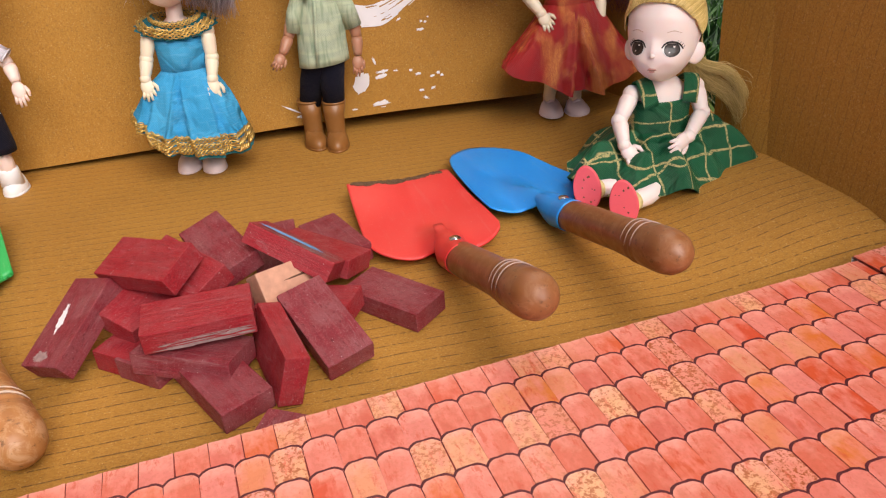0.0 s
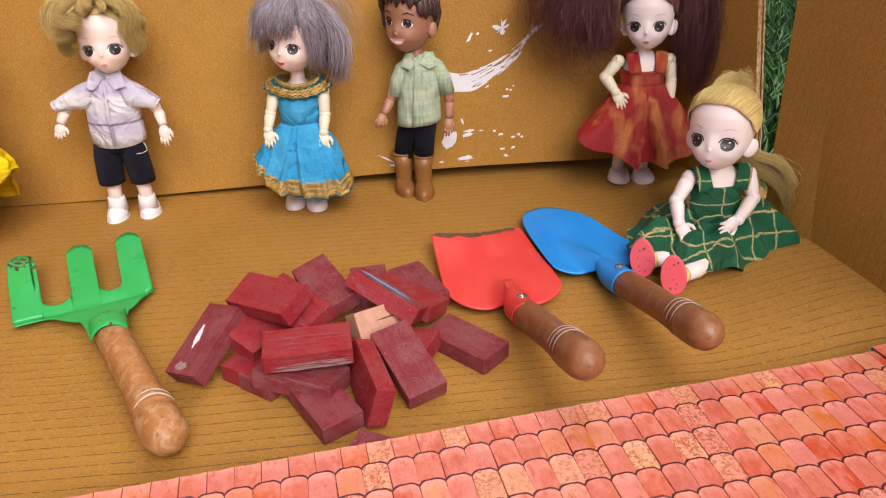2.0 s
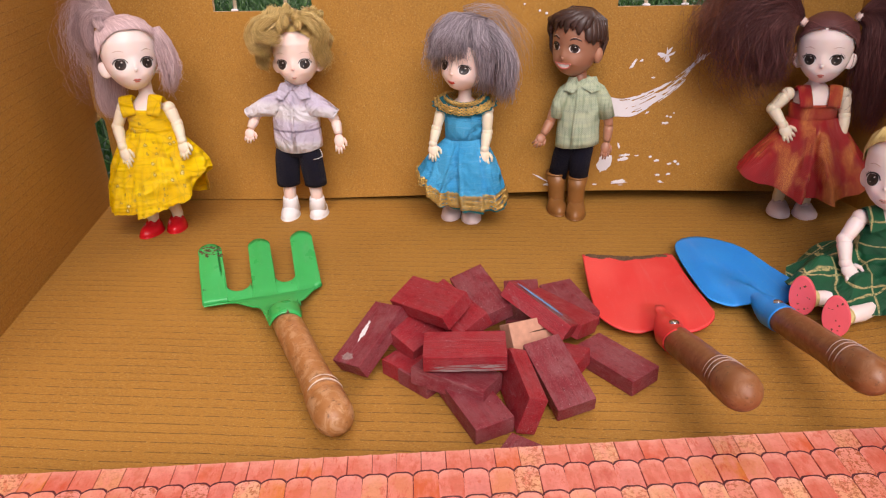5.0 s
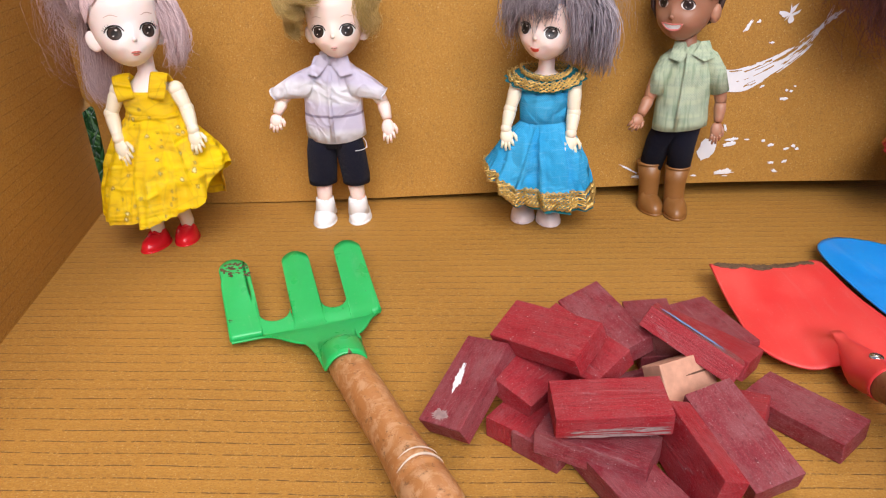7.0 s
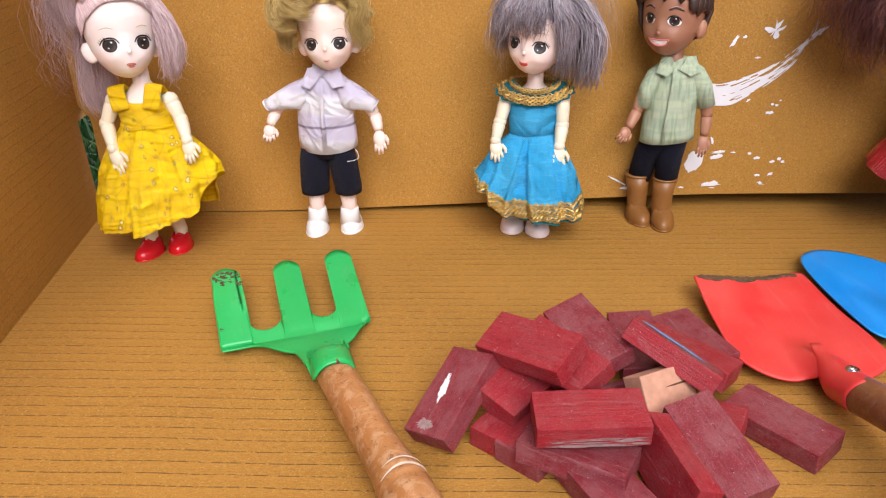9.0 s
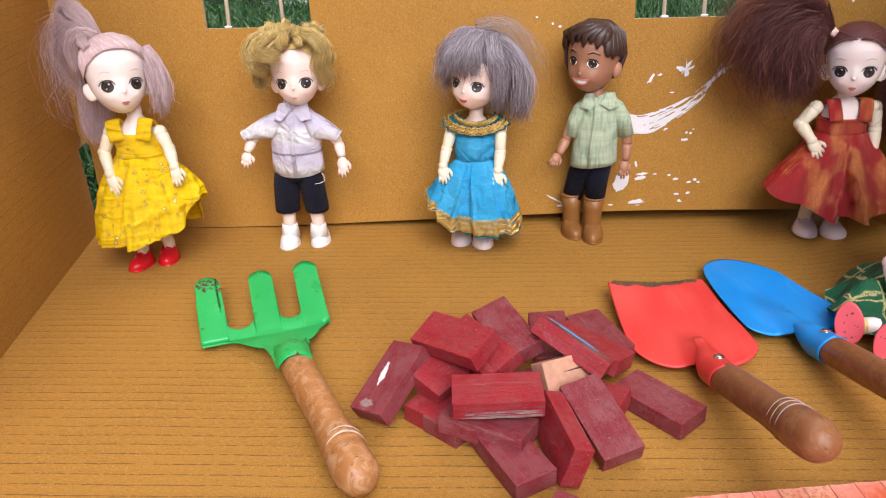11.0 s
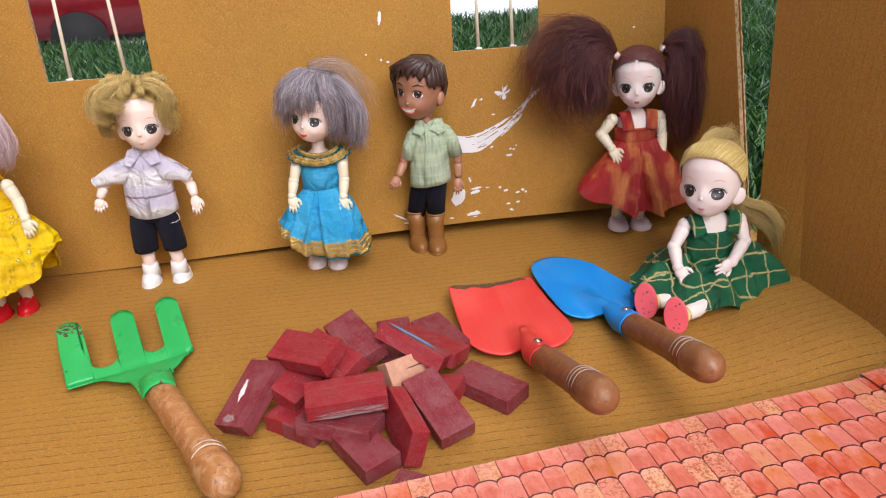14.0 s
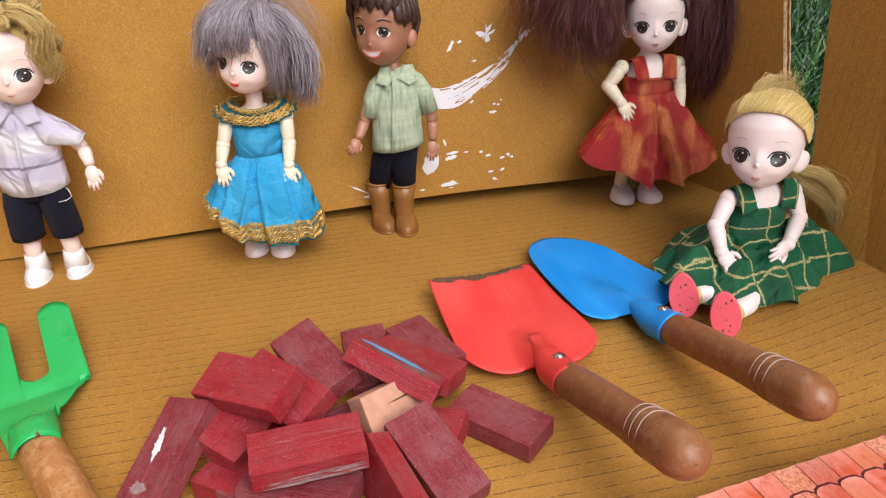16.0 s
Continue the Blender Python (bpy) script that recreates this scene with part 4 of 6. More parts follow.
class Figure:
    def __init__(self, *mats):
        self.bm, self.mats = bmesh.new(), list(mats)

    def i(self, mat):
        if mat not in self.mats:
            self.mats.append(mat)
        return self.mats.index(mat)

    def ball(self, c, r, mat, m=None, seg=18, rings=12):
        ball(self.bm, c, r, self.i(mat), m, seg, rings)

    def tube(self, pts, radii, mat, seg=12, flat=1.0, side=None):
        tube(self.bm, pts, radii, self.i(mat), seg, flat, True, side)

    def rings(self, rows, mat, c0=False, c1=False):
        return loft(self.bm, rows, self.i(mat), True, c0, c1)

    def slab(self, outline, thick, mat):
        """A flat piece of stiff cloth with crisp edges: its outline and the way through it."""
        k, n = self.i(mat), len(outline)
        up = [Vector(p) for p in outline]
        low = [p + Vector(thick) for p in up]
        for ring in [up, low[::-1]] + [[up[j], low[j], low[(j + 1) % n], up[(j + 1) % n]] for j in range(n)]:
            self.bm.faces.new([self.bm.verts.new(p) for p in ring]).material_index = k

    def done(self, name, x, y, z, turn, label, lean=0.0, tip=0.0):
        ob = finish(name, self.bm, self.mats, scale=0.001)
        ob.matrix_world = pose(x, y, z, tip, lean, turn)
        return tagged(ob, label, "doll", "dolls in the box")


HEAD_T = (-1, -0.97, -0.9, -0.78, -0.6, -0.35, 0, 0.3, 0.6, 0.8, 0.93, 0.985, 1)
HEAD_W = (0.1, 4.4, 8.6, 13.0, 17.0, 20.4, 22.6, 23.2, 21.2, 16.6, 10.2, 4.8, 0.1)
HEAD_D = (0.1, 5.0, 11.0, 15.4, 18.6, 21.2, 23.4, 24.6, 23.0, 18.0, 11.0, 5.2, 0.1)


class Head:
    """A doll's head about c: 60 mm high at s = 1, turned by m."""

    def __init__(self, fig, c, s, turn, nod, lean, mat, ears=True):
        self.f, self.c, self.s, self.mat = fig, Vector(c), s, mat
        self.m = pose(0, 0, 0, nod, lean, turn).to_3x3()
        rows = []
        for t in np.linspace(-1, 1, 56):
            t = math.sin(t * math.pi / 2)
            w, d = self.wd(30 * t)
            rows.append([self.p(w * math.sin(a), -d * math.cos(a) - self.fore(30 * t) - self.relief(w * math.sin(a), 30 * t) * ease(-0.1, 0.3, math.cos(a)), 30 * t)
                         for a in (2 * math.pi * k / 80 for k in range(80))])
        fig.rings(rows, mat, True, True)
        # nose, and ears with a hollow
        y = self.front(0, -13.5)
        fig.ball(self.p(0, y + 0.5, -13.0), (1.7 * s, 1.9 * s, 1.8 * s), mat, self.m.to_4x4(), 16, 10)
        if ears:
            for q in (-1, 1):
                mm = (self.m @ pose(0, 0, 0, 0, q * 18, q * 32).to_3x3()).to_4x4()
                fig.ball(self.p(q * 21.0, 2.0, -11), (5.4 * s, 2.4 * s, 7.2 * s), mat, mm, 16, 10)

    def wd(self, z):
        return float(np.interp(z / 30, HEAD_T, HEAD_W)), float(np.interp(z / 30, HEAD_T, HEAD_D))

    @staticmethod
    def fore(z):
        return 2.2 * ease(2, -20, z)

    @staticmethod
    def relief(x, z):
        """Cheeks, chin, lips, eye hollows and the bridge of the nose."""
        u = abs(x)
        r = 1.9 * math.exp(-((u - 11) / 6.5) ** 2 - ((z + 16.5) / 5.5) ** 2) + 1.7 * math.exp(-(x / 5.0) ** 2 - ((z + 26) / 3.2) ** 2)
        r += 1.1 * math.exp(-(x / 3.4) ** 2 - ((z + 21) / 2.2) ** 2) - 1.5 * math.exp(-((u - 9.5) / 6.0) ** 2 - ((z + 6.5) / 5.0) ** 2)
        return r + 1.6 * math.exp(-(x / 2.3) ** 2 - ((z + 10.5) / 4.5) ** 2) - 0.5 * math.exp(-(x / 9.0) ** 2 - ((z + 1.5) / 3.0) ** 2)

    def p(self, x, y, z):
        return self.c + self.m @ (Vector((x, y, z)) * self.s)

    def front(self, x, z):
        w, d = self.wd(z)
        return -d * math.sqrt(max(0.02, 1 - (x / w) ** 2)) - self.fore(z) - self.relief(x, z)

    def patch(self, u, v, ru, rv, mat, lift=0.3, turn=0.0, n=20, top=None):
        bm, k = self.f.bm, self.f.i(mat)
        ca, sa = math.cos(radians(turn)), math.sin(radians(turn))
        rows = []
        for r in (1.0, 0.66, 0.33):
            ring = []
            for j in range(n):
                a = 2 * math.pi * j / n
                x, z = ru * r * math.cos(a), rv * r * math.sin(a)
                if top is not None:
                    z = min(z, top)
                x, z = u + x * ca - z * sa, v + x * sa + z * ca
                ring.append(bm.verts.new(self.p(x, self.front(x, z) - lift, z)))
            rows.append(ring)
        for a, b in zip(rows, rows[1:]):
            for j in range(n):
                bm.faces.new((a[j], a[(j + 1) % n], b[(j + 1) % n], b[j])).material_index = k
        bm.faces.new(rows[-1]).material_index = k

    def stroke(self, pts, r, mat, lift=0.3):
        pts = smooth_line([(x, 0, z) for x, z in pts], 4)
        q = [self.p(a.x, self.front(a.x, a.z) - lift, a.z) for a in pts]
        n = len(q) - 1
        self.f.tube(q, [r * self.s * (0.3 + 0.7 * math.sin(math.pi * (0.12 + 0.76 * k / n))) for k in range(n + 1)], mat, 6)

    def eyes(self, gap=11.2, z=-8.5, r=5.3, white=False, lash=True, brow=True, iris=EYE_BROWN):
        gap, r, z = gap * 0.94, r * 0.84, z + 0.4
        for q in (-1, 1):
            u = q * gap
            if white:
                self.patch(u, z, r * 1.30, r * 0.98, EYE_WHITE, 0.15)
            else:
                self.patch(u, z, r * 1.20, r * 0.98, EYE_WHITE, 0.12, q * 4)
            self.patch(u, z, r * 0.95, r * 0.98, EYE_BLACK, 0.28, top=r * 0.82)
            self.patch(u, z - 0.3, r * 0.82, r * 0.84, iris, 0.40, top=r * 0.80)
            self.patch(u, z - 0.1, r * 0.44, r * 0.46, EYE_BLACK, 0.52)
            self.patch(u + 1.1, z + 1.8, r * 0.15, r * 0.13, EYE_WHITE, 0.62, n=10)
            self.patch(u - 1.0, z - 1.7, r * 0.10, r * 0.08, EYE_WHITE, 0.62, n=10)
            self.stroke([(u - r * 1.25, z + r * 0.15), (u - r * 0.8, z + r * 0.80), (u, z + r * 1.02), (u + r * 0.8, z + r * 0.80), (u + r * 1.25, z + r * 0.15)], 0.55, EYE_BLACK, 0.4)
            if lash:
                for k in range(4):
                    a = radians(16 + 16 * k)
                    x0, z0 = u + q * r * 1.12 * math.cos(a), z + r * 1.08 * math.sin(a)
                    self.stroke([(x0, z0), (x0 + q * 0.9 * math.cos(a * 0.7), z0 + 0.5), (x0 + q * 1.6 * math.cos(a * 0.7), z0 + 1.4)], 0.17, EYE_BLACK, 0.7)
            if brow:
                self.stroke([(u - q * 3.5, z + r + 5.2), (u + q * 0.5, z + r + 6.6), (u + q * 4.5, z + r + 5.6)], 0.24, BROW_PALE, 0.1)

    def mouth(self, z=-21.5, w=3.2, mat=LIP):
        self.patch(-w * 0.42, z + 0.7, w * 0.55, 0.75, mat, 0.35, 10, 12)
        self.patch(w * 0.42, z + 0.7, w * 0.55, 0.75, mat, 0.35, -10, 12)
        self.patch(0, z - 0.7, w * 0.66, 0.85, mat, 0.5, 0, 12)
        self.stroke([(-w, z + 0.35), (0, z - 0.05), (w, z + 0.35)], 0.22, BROW, 0.55)

    def cap(self, mat, hairline=18.0, drop=0.9, grow=1.05, back=-22, rough=0.0):
        """The combed hair close on the scalp, open over the face."""
        bm, k = self.f.bm, self.f.i(mat)
        na, nz = 72, 44
        grid = {}
        for j in range(nz + 1):
            z = back + (30.0 - back) * math.sin(j / nz * math.pi / 2)
            w, d = self.wd(min(z, 29.98))
            for i in range(na):
                a = 2 * math.pi * i / na
                g = grow + rough * noise.noise((i * 0.9, j * 0.16, 2.0))
                grid[i, j] = (w * math.sin(a) * g, -d * math.cos(a) * g, z * (grow if z > 0 else 1))
        made = {}

        def vert(q):
            if q not in made:
                made[q] = bm.verts.new(self.p(*grid[q]))
            return made[q]

        for j in range(nz):
            for i in range(na):
                q = [(i, j), ((i + 1) % na, j), ((i + 1) % na, j + 1), (i, j + 1)]
                x, y, z = (sum(grid[e][n] for e in q) / 4 for n in range(3))
                if y < 3 and z < hairline - drop * 30 * abs(x / 27) ** 3.2:
                    continue
                if y < 7 and z < -4:
                    continue
                bm.faces.new([vert(e) for e in q]).material_index = k

    def scalp(self, x, y, z, grow=1.07):
        u = Vector((x, y, z))
        u = u / max(u.length, 1e-6)
        lo, hi = 5.0, 40.0
        for _ in range(12):
            k = (lo + hi) / 2
            if abs(u.z * k) < 29.9:
                w, d = self.wd(u.z * k)
                inside = (u.x * k / w) ** 2 + (u.y * k / d) ** 2 < 1
            else:
                inside = False
            lo, hi = (k, hi) if inside else (lo, k)
        return u * lo * grow

    def comb(self, tie, mat, n, hairline=18.0, drop=0.9, r=0.55, seed=1, grow=1.08, lift=0.0, spread=(-1.45, 1.45)):
        """Strands combed over the scalp from the hairline to tie."""
        rnd = random.Random(seed)
        for k in range(n):
            a = rnd.uniform(*spread)
            x = 26 * math.sin(a)
            z = hairline - drop * 30 * abs(x / 27) ** 3.2
            start = self.scalp(x, -26 * math.cos(a) * (1.0 if z > 10 else 0.9), max(z, -16), grow * 0.985)
            end = Vector(tie) + Vector((rnd.uniform(-2, 2), rnd.uniform(-2, 2), rnd.uniform(-2, 2)))
            pts = []
            for t in np.linspace(0, 1, 8):
                v = start.lerp(end, t)
                v = self.scalp(*v, grow + 0.012 * rnd.random() + lift * math.sin(math.pi * t))
                pts.append(self.p(*v))
            self.f.tube(pts, [r * self.s * (0.5 + 0.5 * math.sin(math.pi * min(1, 0.2 + t))) for t in np.linspace(0, 1, 8)], mat, 4)


def lock(fig, path, radii, n, mat, seed=1, r=0.5, curl=0.0, waves=2.0, ragged=0.12, flat=1.0, fuzz=0.0, clumps=0.55):
    """A bundle of n strands along a path; radii: its half width from root to end."""
    n, r = int(n * 2.4), r * 0.48
    rnd = random.Random(seed)
    line = smooth_line(path, 5)
    m = len(line)
    up = Vector((0.2, -1, 0.1))
    frames = []
    for k in range(m):
        d = (line[min(k + 1, m - 1)] - line[max(k - 1, 0)]).normalized()
        u = (up - d * up.dot(d)).normalized()
        frames.append((u, d.cross(u)))
        up = u
    for s in range(n):
        q, a = math.sqrt(rnd.random()), rnd.uniform(0, 2 * math.pi)
        ou, ov = q * math.cos(a) * flat, q * math.sin(a)
        ph, end = rnd.uniform(0, 6.28), 1 - ragged * rnd.random()
        clump = rnd.randrange(16)
        stray = 9.0 if rnd.random() < 0.06 else 0.0
        pts, rad = [], []
        steps = 10
        for j in range(steps + 1):
            t = end * j / steps
            x = t * (m - 1)
            i = min(int(x), m - 2)
            p = line[i].lerp(line[i + 1], x - i)
            w = float(np.interp(t, np.linspace(0, 1, len(radii)), radii))
            u, v = frames[i]
            c = curl * w * t
            f = fuzz * t
            off = u * (ou * w + c * math.sin(ph + waves * 6.28 * t)) + v * (ov * w + c * math.cos(ph * 1.7 + waves * 5.1 * t))
            f2 = f + (2.6 + stray) * t
            off += Vector((noise.noise((s * 3.1, t * 4.5, 0)), noise.noise((s * 3.1, t * 4.5, 5)), noise.noise((s * 3.1, t * 4.5, 9)))) * f2
            off += Vector((noise.noise((clump * 5.7, t * 2.6, 1)), noise.noise((clump * 5.7, t * 2.6, 6)), noise.noise((clump * 5.7, t * 2.6, 11)))) * w * clumps * t
            pts.append(p + off)
            rad.append(r * (1 - 0.75 * t * t) * rnd.uniform(0.8, 1.1))
        fig.tube(pts, rad, mat, 3)


def arm(fig, pts, r, mat, spread=1.0, curl=0.3, jointed=True):
    """Upper arm, forearm and a hand with fingers; pts: shoulder, elbow, wrist, finger tips."""
    s, e, w, t = (Vector(p) for p in pts)
    fig.tube([s, s.lerp(e, 0.3), s.lerp(e, 0.8), e], [r * 0.95, r * 1.08, r * 0.92, r * 0.85], mat)
    fig.tube([e, e.lerp(w, 0.25), e.lerp(w, 0.8), w], [r * 0.85, r * 0.98, r * 0.78, r * 0.66], mat)
    fig.ball(s, r * 1.1, mat)
    if jointed:
        fig.ball(e, r * 1.0, mat)
        fig.ball(w, r * 0.82, mat)
    d = t - w
    length = d.length
    d.normalize()
    side = d.cross(Vector((0, -1, 0.15))).normalized()
    out = side.cross(d)
    palm = w + d * length * 0.34
    turn = Matrix((side, out, d)).transposed().to_4x4()
    fig.ball(palm, (r * 0.98, r * 0.55, length * 0.36), mat, turn, 14, 10)
    for k, (o, ln) in enumerate(((-0.72, 0.80), (-0.25, 0.98), (0.22, 1.0), (0.66, 0.86))):
        a = w + d * length * 0.52 + side * o * r * 0.85
        b = w + d * length * ln + side * o * r * (0.95 + 0.35 * spread)
        fig.tube([a, a.lerp(b, 0.5) + out * curl * 0.6, b - out * curl * r * 0.6], [r * 0.27, r * 0.25, r * 0.16], mat, 8)
    a = w + d * length * 0.22 - side * r * 0.8
    fig.tube([a, a + d * length * 0.2 - side * r * 0.55 * spread, a + d * length * 0.40 - side * r * 0.60 * spread], [r * 0.32, r * 0.28, r * 0.18], mat, 8)


def skirt(fig, levels, pleats, mat, seed=0, hem=None, band=None, band_mat=None, n=200, sharp=1.0, boxes=()):
    """A pleated skirt; levels: z, centre x, centre y, half widths x and y, pleat depth. hem(a): the lift of its lower edge; boxes: angle, half width and depth of inverted pleats."""
    rnd = random.Random(seed)
    ph = [rnd.uniform(0, 6.28) for _ in range(5)]
    lv = np.array(levels, float)
    rows = []
    steps = 26
    for j in range(steps + 1):
        t = j / steps
        q = [float(np.interp(t, np.linspace(0, 1, len(lv)), lv[:, k])) for k in range(6)]
        ring = []
        for i in range(n):
            a = 2 * math.pi * i / n
            wob = math.sin(pleats * a + ph[0] + 0.6 * math.sin(2 * a + ph[1]))
            wob = math.copysign(abs(wob) ** (1 / sharp), wob)
            fold = 1.7 * q[5] * (0.65 * wob + 0.45 * math.sin((pleats * 0.5 + 1.0) // 1 * a + ph[2]) + 0.25 * math.sin(pleats * 2 * a + ph[3] + t * 1.5))
            fold += 3.6 * t * noise.noise((math.cos(a) * 3, math.sin(a) * 3, t * 3 + seed)) + 0.8 * noise.noise((math.cos(a) * 9, math.sin(a) * 9, t * 7 + seed))
            for a0, wide, deep in boxes:
                u = abs((a - a0 + math.pi) % (2 * math.pi) - math.pi) / (wide * (0.22 + 0.78 * t))
                fold += deep * min(1, 1.6 * t) * (0.4 * math.exp(-((u - 1.25) / 0.35) ** 2) - (1 - ease(0.86, 1.0, u)))
            z = q[0] + (hem(a) * t ** 1.5 if hem else 0.0)
            ring.append((q[1] + (q[3] + fold) * math.cos(a), q[2] + (q[4] + fold) * math.sin(a), z))
        rows.append(ring)
    cut = steps - (band or 0)
    fig.rings(rows[:cut + 1], mat)
    if band:
        fig.rings(rows[cut:], band_mat)
    inner = [[(x * 0.985 + 0.015 * lv[-1, 1], y * 0.985, z + 0.4) for x, y, z in r] for r in rows[::-2]]
    fig.rings(inner, mat)
    return rows


def braid(fig, pts, r, mat, seed=0):
    """A plaited trim along pts: two twisted cords and small loops."""
    line = smooth_line(pts, 3) if len(pts) < 60 else [Vector(p) for p in pts]
    m = len(line)
    for k in range(3):
        q = []
        for j, p in enumerate(line):
            a = j * 0.95 + k * 2.09
            q.append(p + Vector((0, math.sin(a) * r * 0.5 - r * 0.4, math.cos(a) * r)))
        fig.tube(q, r * 0.36, mat, 5)
    fig.tube([p + Vector((0, -r * 0.3, r * (1.25 + 0.55 * math.sin(j * 1.9)))) for j, p in enumerate(line)], r * 0.22, mat, 4)


def shoe(fig, x, y, z, mat, w=8.0, length=13.0, h=6.5, turn=0.0, strap=None, sole=None):
    m = pose(0, 0, 0, 0, 0, turn)
    r = m.to_3x3()
    c = Vector((x, y, z))
    rows = []
    for t, ww, ll, f in ((0.0, 0.90, 0.96, 0), (0.12, 1.0, 1.0, 0), (0.45, 0.98, 0.98, 0), (0.7, 0.86, 0.90, 0.6), (0.9, 0.66, 0.72, 1.6), (1.0, 0.50, 0.52, 2.6)):
        rows.append([c + r @ Vector((ww * w * math.cos(a) * (0.93 + 0.07 * math.cos(2 * a)), -2 + f + ll * length * math.sin(a), t * h * (1.0 + (0.25 if math.sin(a) > 0 else 0.0) * t))) for a in (2 * math.pi * k / 28 for k in range(28))])
    fig.rings(rows, mat, True, True)
    if strap:
        fig.tube([c + r @ Vector((-w * 0.75, 1, h * 0.7)), c + r @ Vector((0, -1.5, h * 1.22)), c + r @ Vector((w * 0.75, 1, h * 0.7))], 1.1, strap, 8)
    if sole:
        fig.rings([[c + r @ Vector((1.04 * w * math.cos(a), -2 + 1.03 * length * math.sin(a), zz)) for a in (2 * math.pi * k / 28 for k in range(28))] for zz in (0.0, 1.3)], sole, True, True)


def torso(fig, rows, mat, n=40):
    """Rings given as z, centre x, centre y, half width, half depth."""
    fig.rings([[(cx + w * math.cos(a), cy + d * math.sin(a), z) for a in (2 * math.pi * k / n for k in range(n))] for z, cx, cy, w, d in rows], mat, True, True)


def strap_band(fig, a, b, c, w, mat):
    """A shoulder strap from the chest a over the shoulder b to the back c."""
    fig.tube(smooth_line([a, Vector(a).lerp(Vector(b), 0.6) + Vector((0, -2.0, 0)), b, c], 4), w, mat, 14, 0.13, side=(0, -1, 0.4))


def yellow_doll():
    f = Figure(SKIN_WHITE)
    cloth = fabric("yellow_brocade", (0.93, 0.58, 0.0005), (0.98, 0.70, 0.001), 0.33, 700, flowers, 0.0, 1.8, 0.15, (0.35, 0.35, 1.6))
    hair = hair_mat("dusty_pink_hair", (0.50, 0.34, 0.35), (0.86, 0.68, 0.68))
    red = plain("glossy_red_vinyl", (0.60, 0.010, 0.018), 0.22)
    for x, y, t in ((-12, -3, -14), (6, 8, 10)):
        f.tube([(x, y, 2), (x, y, 14), (x * 0.8, 2, 30), (x * 0.6, 4, 70)], [4.6, 4.8, 6.0, 7.5], IVORY)
        f.ball((x, y, 13), 5.0, IVORY)
        shoe(f, x, y - 4, 0, red, 8.6, 13.5, 9.0, t, red, red)
    torso(f, [(60, 2, 4, 14, 10), (88, 2, 3, 15, 11), (98, 2, 2, 14.5, 10.5), (108, 2.5, 2, 16, 11), (114, 2.5, 2.5, 15, 9.5), (119, 3, 3, 10, 7.5), (124, 3, 3, 5.6, 5.6), (138, 4, 2, 5.2, 5.2)], SKIN_WHITE)
    torso(f, [(92, 2, 2, 18.5, 13.5), (98, 2, 2, 18.0, 13.5), (104, 2, 1.5, 18.4, 13.5), (109, 2.5, 1.5, 18.2, 12.8), (112, 2.5, 1.8, 16.8, 11.6)], cloth)
    torso(f, [(93.5, 2, 2, 19.2, 14.2), (95.5, 2, 2, 19.2, 14.2), (97.2, 2, 2, 18.6, 13.9)], cloth)
    strap_band(f, (-8.0, -11.4, 108), (-11.5, -4, 123), (-10, 9, 110), 6.0, cloth)
    strap_band(f, (12.0, -11.2, 108), (15.0, -4, 123.5), (14, 9, 110), 6.0, cloth)
    skirt(f, [(95, 2, 2, 18.5, 13.5, 0.2), (82, 1, 1, 27, 19, 2.0), (63, 1, 0, 36, 27, 3.0), (45, 1, -1, 42, 32, 3.0), (26, 0.5, -2, 44, 35, 2.6)], 8, cloth, 3, lambda a: 30 * max(0, math.cos(a)) ** 7 + 9 * max(0, math.cos(a + 0.7)) ** 2 + 0.8 * math.sin(5 * a), sharp=1.6, boxes=((4.10, 0.10, 2.6), (4.46, 0.13, 4.0), (4.86, 0.10, 2.6), (5.30, 0.14, 4.0)))
    arm(f, [(-18, 0, 112), (-25, -3, 97), (-18.5, -14, 83), (-13, -20, 66)], 4.9, IVORY)
    arm(f, [(21.5, 0, 112), (27, -2, 99), (32, -10, 87), (35, -15, 72)], 4.9, IVORY)
    h = Head(f, (-2.5, -1, 156.5), 0.95, 35, -11, 2, SKIN_WHITE)
    h.eyes(11.2, -8.5, 5.4)
    h.mouth(-21.8, 3.2)
    h.cap(hair, 20.6, 0.78, 1.045)
    h.comb((-14, 6, 27), hair, 620, 20, 0.78, 0.36, 2, 1.075)
    # a high loose tail over one side, fly-away curls, and a lock behind the other ear
    lock(f, [(-12, 4, 181), (-20, 4, 196), (-29, 5, 206), (-36, 7, 203), (-37, 8, 190), (-30, 8, 178)], [4, 6, 6, 5, 5, 4], 110, hair, 4, 0.42, 0.35, 1.6, 0.3, fuzz=5)
    lock(f, [(-14, 6, 184), (-24, 8, 199), (-38, 9, 196), (-42, 10, 178), (-36, 11, 160)], [4, 5, 5, 5, 4], 80, hair, 10, 0.40, 0.7, 2.4, 0.3, fuzz=8)
    lock(f, [(-18, 6, 184), (-32, 8, 190), (-43, 9, 178), (-45, 10, 158), (-40, 11, 134)], [5, 8, 9, 8, 6], 120, hair, 5, 0.36, 0.8, 2.8, 0.4, fuzz=12)
    lock(f, [(-9, 0, 184), (-19, -6, 189), (-28, -8, 180), (-27, -8, 166), (-23, -5, 157)], [3, 4.5, 4.5, 3.5, 2], 90, hair, 9, 0.45, 0.15, 1, 0.15, fuzz=1.5)
    lock(f, [(-16, 12, 178), (-27, 13, 160), (-31, 14, 135), (-32, 12, 114), (-25, 9, 103)], [8, 11, 12, 11, 8], 240, hair, 6, 0.42, 0.2, 1.3, 0.25, fuzz=5)
